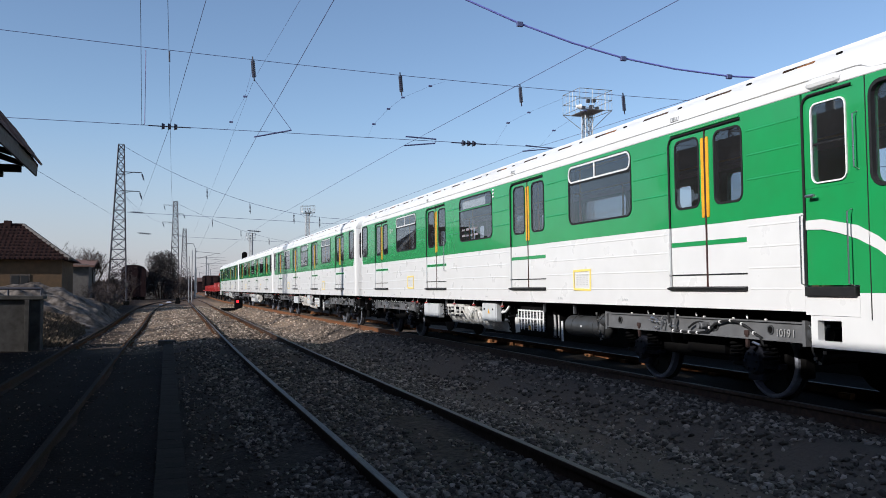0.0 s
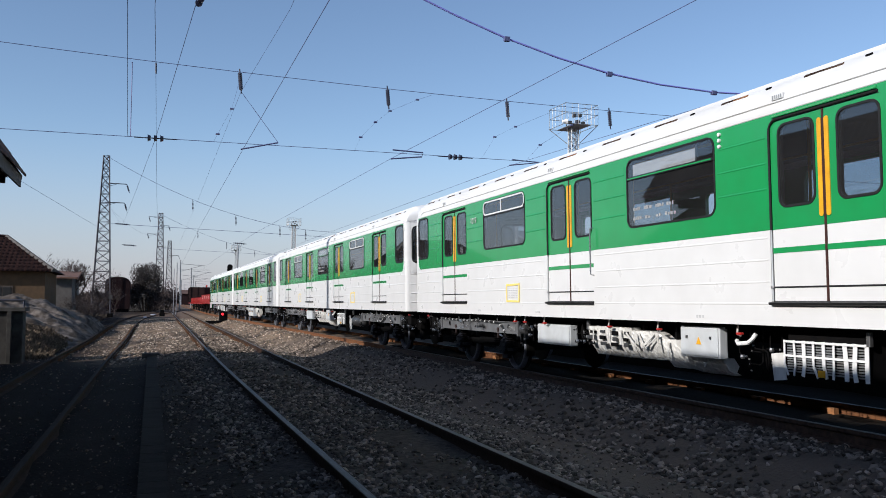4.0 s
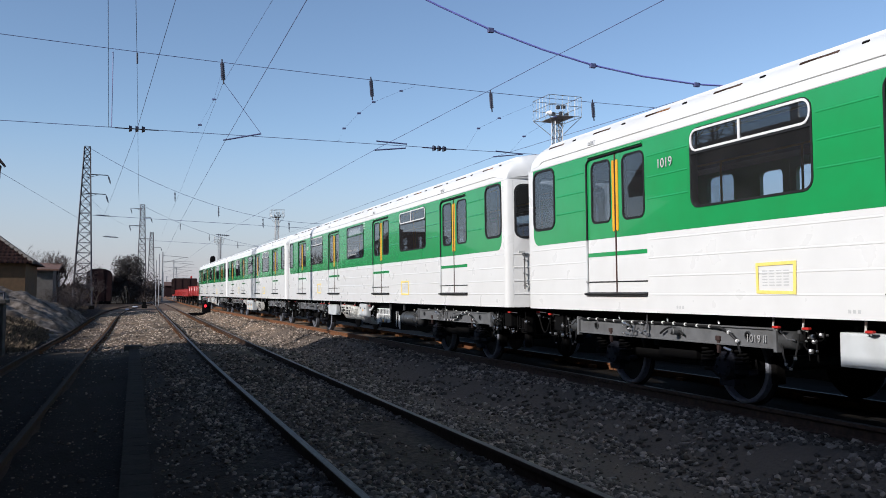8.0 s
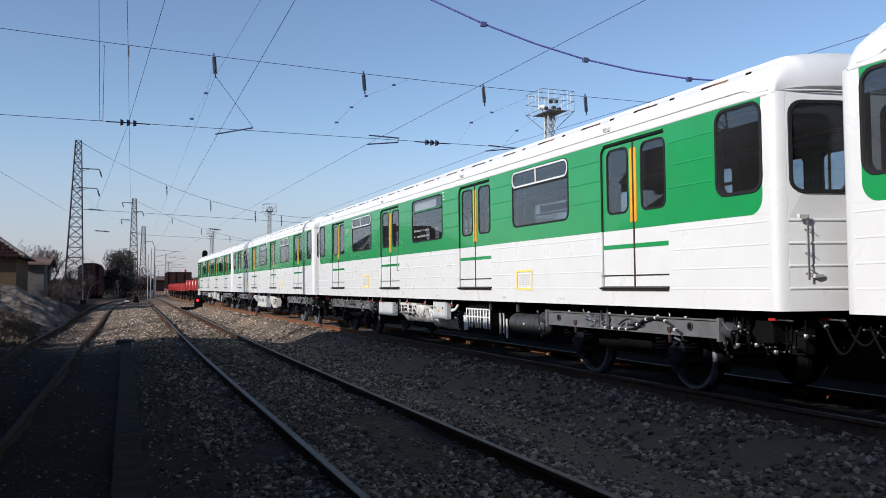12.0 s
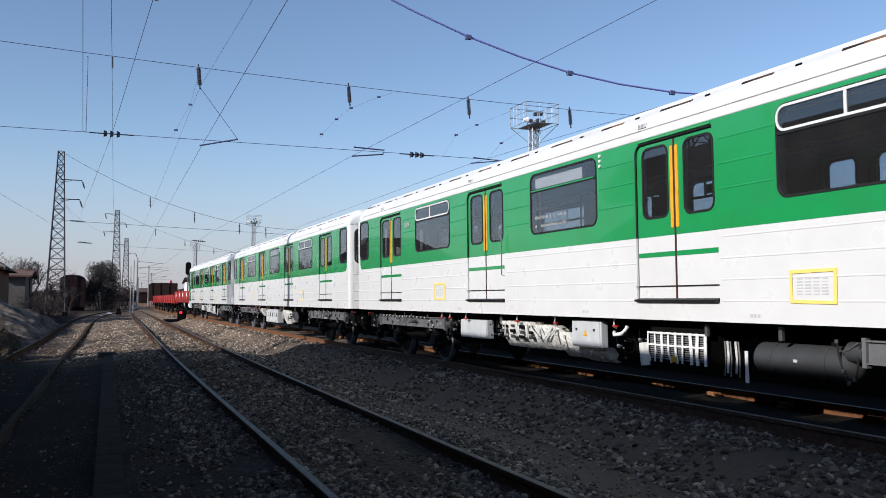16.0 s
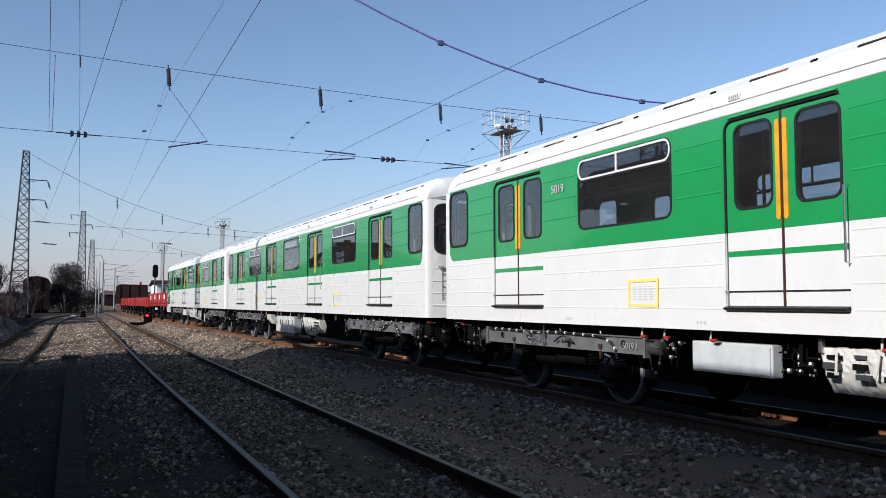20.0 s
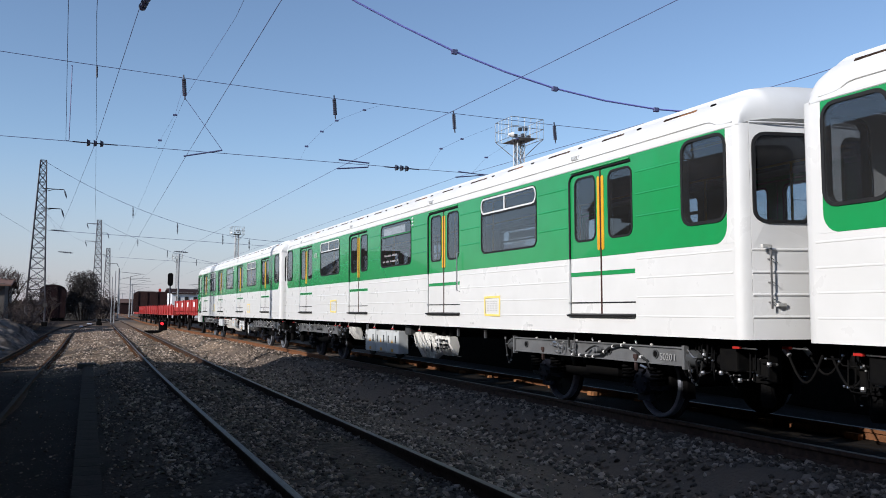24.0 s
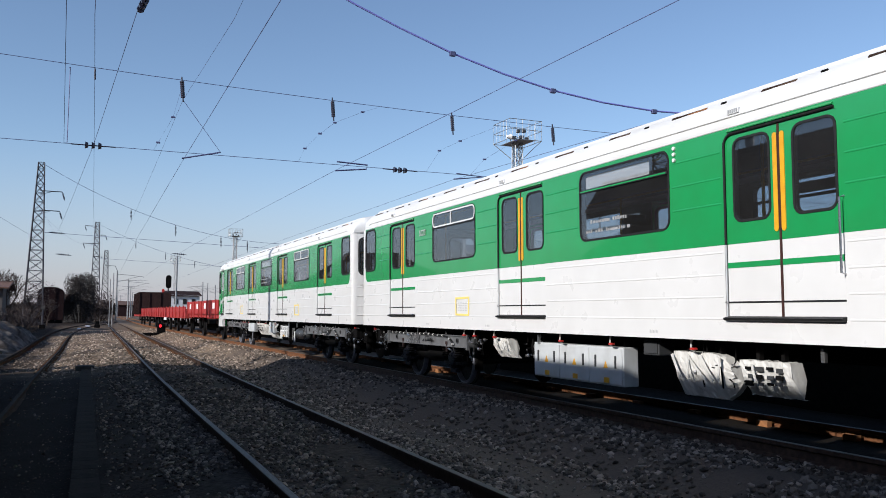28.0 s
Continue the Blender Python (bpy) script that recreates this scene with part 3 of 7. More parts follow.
def window_unit(car, y0, y1, kind, turn, rows=0):
    """A side window: gasket, lower pane and a vent light above."""
    z0, z1, x = 2.035, 2.825, -HALF_W
    w = part("window_frame", gasket(y0, y1, z0, z1, 0.10, 0.015, x - 0.007, x + 0.076), RUBBER, car, "black rubber window gasket", at=turn)
    if kind == "white":
        zs = 2.60
        part("vent_frame", gasket(y0 + 0.012, y1 - 0.012, zs + 0.012, z1 - 0.012, 0.085, 0.016, x - 0.011, x + 0.0), WHITE, w, "white vent window frame")
        part("mullion", boxed(x - 0.010, x + 0.0, (y0 + y1) / 2 + 0.066, (y0 + y1) / 2 + 0.094, zs, z1), WHITE, w, "white window bar")
        part("transom", boxed(x - 0.008, x + 0.03, y0, y1, zs - 0.028, zs - 0.002), RUBBER, w)
    else:
        zs = 2.61
        part("transom", boxed(x - 0.016, x + 0.03, y0, y1, zs - 0.02, zs + 0.012), RUBBER, w)
        part("transom_edge", boxed(x - 0.019, x - 0.016, y0 + 0.03, y1 - 0.03, zs - 0.012, zs + 0.004), GREEN, w, "green edge strip")
        part("mullion", boxed(x + 0.008, x + 0.03, y0 + 0.30, y0 + 0.325, zs, z1), RUBBER, w)
        part("blind", boxed(x + 0.03, x + 0.04, y0 + 0.36, y1 - 0.08, zs + 0.03, z1 - 0.05), GREY_MARK, w, "pale grey inner blind")
    g = part("glass", pane(y0, y1, z0, z1, 0.10, x + 0.001), GLASS, w, "dark tinted window glass")
    g.visible_shadow = False
    if rows:
        bars = bmesh.new()
        for r in range(rows):
            yy = y1 - 0.12
            while yy > y0 + 0.72:
                l = random.uniform(0.018, 0.05)
                if random.random() < 0.86:
                    box(bars, x - 0.0030, x - 0.0002, yy - l, yy, z0 + 0.075 + 0.11 * r, z0 + 0.075 + 0.11 * r + random.uniform(0.026, 0.042))
                yy -= l + random.uniform(0.008, 0.02)
        tagged(part("sticker_text", bars, CHALK, w, "pale lines of writing on the glass"), kind="stuff")


def door_pair(car, yc, turn, handle=False):
    x = -HALF_W + 0.016
    a0, a1 = yc - DW - 0.0139, yc + DW + 0.0219
    part("threshold_panel", boxed(-HALF_W, -HALF_W + 0.07, a0, a1, BOT, 1.128), WHITE, car, at=turn)
    part("door_head", boxed(-HALF_W, -HALF_W + 0.07, a0, a1, 2.836, TOP), GREEN, car, at=turn)
    y0, y1, zt, r = yc - DW - 0.006, yc + DW + 0.008, 2.826, 0.10
    arc = lambda cy, a0: [(-HALF_W + 0.002, cy + r * math.cos(radians(a)), zt - r + r * math.sin(radians(a))) for a in range(a0, a0 + 91, 15)]
    pts = [(-HALF_W + 0.002, y1, WAIST)] + arc(y1 - r, 0) + [(-HALF_W + 0.002, y0 + 0.05, zt)]
    part("door_frame", tubed(pts, 0.011, 6), RUBBER, car, "black rounded door surround", at=turn)
    part("door_edge", tubed([(-HALF_W + 0.004, y1, WAIST), (-HALF_W + 0.004, y1, 1.15)], 0.007, 6), LIGHTGREY, car, "pale grey edge of the door opening", at=turn)
    for cy, cs in ((y1, -1), (y0, 1)):
        ed = a1 if cs < 0 else a0
        web = [(ed, 2.836), (ed, zt - r)] + [(cy + cs * (r - r * math.cos(radians(a))), zt - r + r * math.sin(radians(a))) for a in range(0, 91, 15)] + [(cy + cs * r, 2.836)]
        part("door_corner", prism(bmesh.new(), web, -HALF_W + 0.001, -HALF_W + 0.05, "x"), GREEN, car, at=turn)
    hood = prism(bmesh.new(), [(-HALF_W - 0.016, 2.842), (-HALF_W - 0.018, 2.850), (-HALF_W, 2.868), (-HALF_W + 0.01, 2.868), (-HALF_W + 0.01, 2.842)], y0 + 0.06, y1 - 0.06)
    part("door_hood", hood, GREEN, car, at=turn)
    sill = prism(bmesh.new(), [(-HALF_W - 0.045, 1.125), (-HALF_W - 0.055, 1.143), (-HALF_W + 0.02, 1.160), (-HALF_W + 0.02, 1.11)], yc - DW - 0.01, yc + DW + 0.01)
    part("door_sill", sill, RUBBER, car, "black door sill plate", at=turn)
    for s, wy0, wy1 in ((1, yc + 0.115, yc + 0.545), (-1, yc - 0.60, yc - 0.165)):
        a, b = (yc + 0.012, yc + DW) if s > 0 else (yc - DW, yc - 0.012)
        leaf = part("door_leaf", box(bmesh.new(), x, x + 0.04, a, b, 1.157, WAIST, bevel=0.004), WHITE, car, "white and green sliding door leaf", at=turn)
        up = hole_plate(bmesh.new(), a, b, WAIST + 0.001, 2.815, wy0, wy1, 2.02, 2.76, 0.08, x, x + 0.04)
        part("upper_leaf", up, GREEN, leaf, "green upper half")
        part("window_gasket", gasket(wy0, wy1, 2.02, 2.76, 0.08, 0.016, x - 0.007, x + 0.046), RUBBER, leaf)
        g = part("glass", pane(wy0, wy1, 2.02, 2.76, 0.08, x + 0.001), GLASS, leaf, "dark tinted door glass")
        g.visible_shadow = False
        part("stripe", boxed(x - 0.003, x + 0.001, a, b, 1.595, 1.645), GREEN, leaf, "green stripe")
        part("edge_strip", prism(bmesh.new(), round_loop(*((yc + 0.017, yc + 0.066) if s > 0 else (yc - 0.066, yc - 0.017)), 1.885, 2.74, 0.024), x - 0.007, x + 0.01, "x"), YELLOW, leaf, "yellow door edge strip")
        part("kick_line", boxed(x - 0.003, x + 0.001, a, b, 1.276, 1.292), RUBBER, leaf)
    part("door_seal", boxed(x - 0.006, x + 0.03, yc - 0.0118, yc + 0.0118, 1.157, 2.815), DARKRED, car, "rubber seal between the leaves", at=turn)
    part("edge_rubber", boxed(x - 0.0045, x + 0.004, yc - 0.0168, yc + 0.0168, 1.90, 2.72), BROWN_R, car, "brown rubber between the yellow strips", at=turn)
    bolt = bmesh.new()
    lathe(bolt, [(-HALF_W - 0.02, 0.012), (-HALF_W, 0.014)], 8, at=(0, yc + DW - 0.0, 1.285))
    part("hinge_pin", bolt, STEEL, car, at=turn)
    if handle:
        hx = -HALF_W - 0.05
        part("door_handle", tubed([(hx + 0.05, yc - DW - 0.02, 2.10), (hx, yc - DW - 0.02, 2.09), (hx, yc - DW - 0.02, 1.50), (hx + 0.05, yc - DW - 0.02, 1.49)], 0.010, 6), STEEL, car, "steel grab rail", at=turn)


def side(car, turn, cab, open_handle):
    """One long side: bays with windows, doors, ribs, notices."""
    x, xi = -HALF_W, -HALF_W + 0.07
    # white lower panels and green upper panels, bay by bay
    edges = [-9.10] + [v for d in DOORS for v in (d - DW - 0.014, d + DW + 0.022)] + [9.19]
    if cab < 0:
        edges[0] = -8.36
    if cab > 0:
        edges[-1] = 8.36
    for k in range(5):
        a, b = edges[2 * k], edges[2 * k + 1]
        lo = box(bmesh.new(), x, xi, a, b, BOT, WAIST)
        lower = part("lower_panel", lo, WHITE, car, "white ribbed side panel", at=turn)
        ribs(lower, a, b, WHITE_RIBS, x)
        up = bmesh.new()
        if k in (1, 2, 3):
            c = (-4.6, 0, 4.6)[k - 1]
            wy0, wy1 = c - 0.83, c + 0.83
            hole_plate(up, a, b, WAIST + 0.001, TOP, wy0, wy1, 2.035, 2.825, 0.10, x, xi)
            pn = part("upper_panel", up, GREEN, car, "green ribbed side panel", at=turn)
            ribs(pn, a, b, GREEN_RIBS, x, (wy0 - 0.03, wy1 + 0.03, 2.0, 2.86))
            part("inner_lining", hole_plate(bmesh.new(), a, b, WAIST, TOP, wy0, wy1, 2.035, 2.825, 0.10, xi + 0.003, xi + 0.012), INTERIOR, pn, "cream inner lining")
            window_unit(car, wy0, wy1, "black" if k == 2 else "white", turn, 2 if k == 2 else 0)
        elif (cab < 0 and k == 0) or (cab > 0 and k == 4):
            box(up, x, xi, a, b, WAIST + 0.001, TOP)
            pn = part("upper_panel", up, GREEN, car, "green ribbed side panel", at=turn)
            ribs(pn, a, b, GREEN_RIBS, x)
        else:
            c = -8.69 if k == 0 else 8.75
            wy0, wy1 = c - 0.305, c + 0.30
            ga, gb = (a + 0.09, b) if k == 0 else (a, b - 0.112)
            # green ends in a rounded field before the white corner
            hole_plate(up, ga, gb, WAIST + 0.001, TOP, wy0, wy1, 2.04, 2.84, 0.11, x, xi)
            pn = part("upper_panel", up, GREEN, car, "green ribbed side panel", at=turn)
            ribs(pn, ga, gb, GREEN_RIBS, x, (wy0 - 0.03, wy1 + 0.03, 2.0, 2.87))
            wa, wb = (a, ga) if k == 0 else (gb, b)
            cp = box(bmesh.new(), x, xi, wa, wb, WAIST + 0.001, TOP)
            e = -1 if k == 0 else 1
            yb = ga if k == 0 else gb
            fillet = [(yb, WAIST + 0.0), (yb - e * 0.16, WAIST + 0.0)] + [(yb - e * (0.16 - 0.16 * math.sin(radians(q))), WAIST + 0.16 - 0.16 * math.cos(radians(q))) for q in range(10, 91, 16)]
            prism(cp, fillet, x - 0.002, x + 0.001, "x")
            part("corner_panel", cp, WHITE, car, "white corner panel", at=turn)
            w = part("window_frame", gasket(wy0, wy1, 2.04, 2.84, 0.11, 0.024, x - 0.010, x + 0.076), RUBBER, car, "black rubber window gasket", at=turn)
            g = part("glass", pane(wy0, wy1, 2.04, 2.84, 0.11, x + 0.001), GLASS, w, "dark tinted window glass")
            g.visible_shadow = False
        if k in (1, 3):
            # taped ventilation grille in the lower panel
            yc, up_z = (-4.12, 0.0) if k == 1 else (4.24, 0.03)
            t = part("tape_frame", ring_plate(bmesh.new(), [(yc + 0.255, 1.395 + up_z), (yc - 0.26, 1.403 + up_z), (yc - 0.25, 1.107 + up_z), (yc + 0.25, 1.115 + up_z)], [(yc + 0.222, 1.365 + up_z), (yc - 0.222, 1.373 + up_z), (yc - 0.215, 1.137 + up_z), (yc + 0.22, 1.145 + up_z)], x - 0.0085, x - 0.0055), TAPE, lower, "yellow masking tape round a grille")
            gr = bmesh.new()
            for r in range(6):
                for c2 in range(4):
                    box(gr, x - 0.0025, x + 0.001, yc - 0.16 + 0.09 * c2, yc - 0.16 + 0.09 * c2 + 0.065, 1.185 + up_z + 0.026 * r, 1.195 + up_z + 0.026 * r)
            part("grille", gr, GREY_MARK, lower, "pale ventilation slots")
    # lettering lines along the bottom of the side
    marks = bmesh.new()
    for yy in (-5.3, -3.5, -0.6, 3.3, 5.6):
        for c2 in range(3):
            box(marks, x - 0.003, x, yy + 0.05 * c2, yy + 0.05 * c2 + 0.03, 0.985, 1.015)
    tagged(part("small_markings", marks, GREY_MARK, car, "small pale grey markings", at=turn), kind="stuff")
    for k, d in enumerate(DOORS):
        door_pair(car, d, turn, handle=open_handle == k)
    # three indicator lamps and small door lamps under the gutter
    lamps = bmesh.new()
    for z in (2.83, 2.77, 2.71):
        lathe(lamps, [(x - 0.022, 0.013), (x - 0.018, 0.020), (x, 0.020)], 10, at=(0, -0.93, z))
    tagged(part("indicator_lamps", lamps, WHITE_MARK, car, "three round white indicator lamps", at=turn), kind="stuff")
    for d in DOORS:
        lv = part("louvre", box(bmesh.new(), x - 0.006, x + 0.03, d + 0.45, d + 0.60, 3.005, 3.055, bevel=0.006), ROOF_W, car, "small pale roof-edge louvre", at=turn)
        sl = bmesh.new()
        for q in range(5):
            box(sl, x - 0.008, x - 0.005, d + 0.465 + 0.026 * q, d + 0.478 + 0.026 * q, 3.013, 3.047)
        tagged(part("louvre_slots", sl, GALV, lv), kind="stuff")
    # rows of slots along the roof edge
    for k in range(15):
        yy = -8.2 + 1.2 * k
        ln = 0.34 + 0.16 * random.random()
        m = turn @ pose(-1.228, yy, 3.173, 0, -42, 0)
        part("roof_slot", prism(bmesh.new(), [(0.006, -ln / 2), (0.014, ln / 2), (-0.016, ln / 2)], -0.012, 0.004, "z"), RAIL_SIDE, car, "rusty dark roof slit", at=m)
        part("rust_streak", prism(bmesh.new(), [(-0.014, -ln / 2 - 0.04), (0.016, -ln / 2 - 0.04), (0.006, -ln * 0.02), (-0.008, -ln * 0.02)], -0.012, 0.002, "z"), SEAT if k % 3 else PLATE, car, "brown rust streak", at=m)
        part("roof_notch", box(bmesh.new(), -0.011, 0.011, -0.555, -0.49, -0.012, 0.006), BLACK, car, at=m)


ROOF = [(-1.35, 2.88), (-1.356, 2.886), (-1.357, 2.935), (-1.350, 2.945), (-1.338, 3.03), (-1.29, 3.12), (-1.20, 3.20), (-1.10, 3.255), (-1.085, 3.285), (-1.02, 3.30), (-0.85, 3.332), (-0.6, 3.360), (-0.3, 3.376), (0, 3.382)]
ROOF = [(a, b if b < 2.95 else b - 0.045 * (b - 2.95)) for a, b in ROOF]
ROOF = ROOF + [(-a, b) for a, b in ROOF[-2::-1]]


def roof(car, y0, y1, brow0=0.38, brow1=0.38):
    """The arched roof with its gutter, rounded down at both ends."""
    st = [(y0 + brow0 - brow0 * math.sin(a), 1 - math.cos(a)) for a in np.linspace(math.pi / 2, 0, 11)] + [(y1 - brow1 + brow1 * math.sin(a), 1 - math.cos(a)) for a in np.linspace(0, math.pi / 2, 11)]
    bm = bmesh.new()
    rings = []
    for y, k in st:
        # the corners of the end are rounded in plan
        e = -0.10 if y > 0 else 0.20
        rings.append([bm.verts.new((a * (1 - 0.06 * k), y + e * (2 * k - k * k) * abs(a / 1.35) ** 2.6, 2.90 + (b - 2.90) * (1 - 0.86 * k))) for a, b in ROOF])
    for r0, r1 in zip(rings, rings[1:]):
        for i in range(len(ROOF) - 1):
            bm.faces.new((r0[i], r0[i + 1], r1[i + 1], r1[i]))
    bm.faces.new(rings[0])
    bm.faces.new(rings[-1])
    inner = [[bm.verts.new((a * 0.95, y, 2.86 + (b - 2.90) * 0.93)) for a, b in ROOF] for y in (y0 + brow0, y1 - brow1)]
    for i in range(len(ROOF) - 1):
        bm.faces.new((inner[0][i], inner[1][i], inner[1][i + 1], inner[0][i + 1]))
    r = part("roof", bm, ROOF_W, car, "white arched roof with gutters", smooth=True)
    for sgn in (-1, 1):
        lip = [(sgn * 1.350, y0 + 0.62, 2.985), (sgn * 1.350, y1 - 0.62, 2.985)]
        for q, z in ((0.55, 2.975), (0.46, 2.935), (0.36, 2.925), (0.26, 2.925)):
            lip = [(sgn * 1.352, y0 + q, z)] + lip + [(sgn * 1.352, y1 - q, z)]
        part("gutter_lip", tubed(lip, 0.007, 6), ROOF_W, r, "rolled gutter edge")
    return r


def bow_at(v, amount):
    """How far an end panel lies back at v from the middle of the car."""
    return amount * (max(0.0, abs(v) - 0.42) / 0.82) ** (1.7 if amount > 0.1 else 1.0)


def bowed(bm, amount=0.085):
    """Bends an end panel, built facing -x, back towards its outer edges."""
    for v in bm.verts:
        v.co.x += bow_at(v.co.y, amount)
    return bm


def end_wall(car, e):
    """The bowed end of a car with rounded corners, two windows, a door, ribs and a hook ladder; e is -1 or 1."""
    bow, far = (0.15, 0.11) if e < 0 else (0.085, 0.09)
    for sx in (-1, 1):
        y0 = 9.10 if sx * e < 0 else 8.99
        outer = [(0.0, y0 + 0.0002), (0.004, y0 + 0.035), (0.014, y0 + 0.062), (0.032, y0 + 0.085), (0.056, min(y0 + 0.103, 9.146)), (0.083, 9.150), (0.11, 9.155)]
        if e < 0:
            outer = [(u, y0 + 0.0002 + (9.09 - y0) * q) for u, q in ((0.0, 0.0), (0.003, 0.20), (0.009, 0.37), (0.019, 0.53), (0.033, 0.67), (0.052, 0.79), (0.078, 0.90), (0.105, 0.985))]
        inner = [(0.14, 9.07), (0.10, 9.03), (0.07, y0 + 0.0002)]
        post = prism(bmesh.new(), [(sx * (HALF_W - a), e * (b + far)) for a, b in outer + inner], BOT, TOP + 0.02, "z")
        part("corner_post", post, WHITE, car, "rounded white corner", smooth=True)
    cells = ((-1.24, -0.42, -1.20, -0.63), (-0.42, 0.42, -0.26, 0.26), (0.42, 1.24, 0.63, 1.20))
    turn = Matrix.Rotation(math.pi / 2 * (1 if e < 0 else -1), 4, "Z") @ Matrix.Translation((-far, 0, 0))
    s = 1 if e < 0 else -1          # the side of the ladder: next to the camera's side of the train
    # built facing -x, then turned to face the end
    for k, (a, b, ha, hb) in enumerate(cells):
        across = [float(v) for v in np.linspace(a, b, 10)]
        bm = bowed(hole_plate(bmesh.new(), a, b, 1.745, TOP + 0.02, ha, hb, 2.01, 2.80, 0.10, -9.24, -9.18), bow)
        pn = part("end_panel" if k != 1 else "gangway_door", bm, WHITE, car, "white end panel" if k != 1 else "white gangway door", at=turn)
        low = prism(bmesh.new(), [(-9.24 + bow_at(v, bow), v) for v in across] + [(-9.18 + bow_at(v, bow), v) for v in reversed(across)], BOT, 1.745, "z")
        part("lower_end_panel", low, WHITE, pn, smooth=True)
        part("window_gasket", bowed(gasket(ha, hb, 2.01, 2.80, 0.10, 0.024, -9.252, -9.172), bow), RUBBER, pn)
        g = part("glass", bowed(pane(ha, hb, 2.01, 2.80, 0.10, -9.236), bow), GLASS, pn, "dark tinted end window")
        g.visible_shadow = False
        for z in WHITE_RIBS:
            part("rib", tubed([(-9.236 + bow_at(v, bow), v, z) for v in across], 0.015, 8), WHITE, pn, smooth=True)
    fit = bmesh.new()
    for z0, z1 in ((1.79, 1.85), (1.30, 1.34)):
        box(fit, -9.285, -9.235, s * 0.50 - 0.03, s * 0.50 + 0.03, z0, z1, bevel=0.004)
        box(fit, -9.285, -9.275, s * 0.50 - 0.03, s * 0.50 - 0.01, z0, z1 + 0.04)
    part("hinge_bracket", fit, WHITE, car, "small white hinge bracket", at=turn)
    part("drip_edge", tubed([(-9.243 + bow_at(float(v), bow), float(v), 2.911) for v in np.linspace(-1.24, 1.24, 23)], 0.008, 6), ROOF_W, car, "white drip edge above the end windows", at=turn)
    # hook ladder beside the corner
    xa, ya = -9.284 + bow_at(1.10, bow), s * 1.10
    lad = box(bmesh.new(), xa - 0.004, xa + 0.004, ya - 0.011, ya + 0.011, 1.21, 1.79, bevel=0.002)
    tube(lad, [(xa + 0.01, ya - s * 0.02, 1.30), (xa + 0.012, ya - s * 0.44, 1.13)], 0.005, 5)
    for z in (1.27, 1.45, 1.66):
        tube(lad, [(xa + 0.04, ya, z), (xa - 0.004, ya, z)], 0.007, 6)
        tube(lad, [(xa, ya, z + 0.01), (xa - 0.006, ya - s * 0.07, z - 0.035)], 0.004, 5)
    part("hook_ladder", lad, GALV, car, "steel hook ladder", at=turn)
    br = box(bmesh.new(), xa - 0.012, xa + 0.02, ya, ya + s * 0.10, 1.755, 1.79, bevel=0.003) if s > 0 else box(bmesh.new(), xa - 0.012, xa + 0.02, ya - 0.10, ya, 1.755, 1.79, bevel=0.003)
    box(br, xa - 0.02, xa + 0.01, ya - s * 0.10 - 0.05, ya - s * 0.10 + 0.05, 1.23, 1.26, bevel=0.003)
    part("ladder_bracket", br, TAPE_W, car, "pale ladder bracket", at=turn)


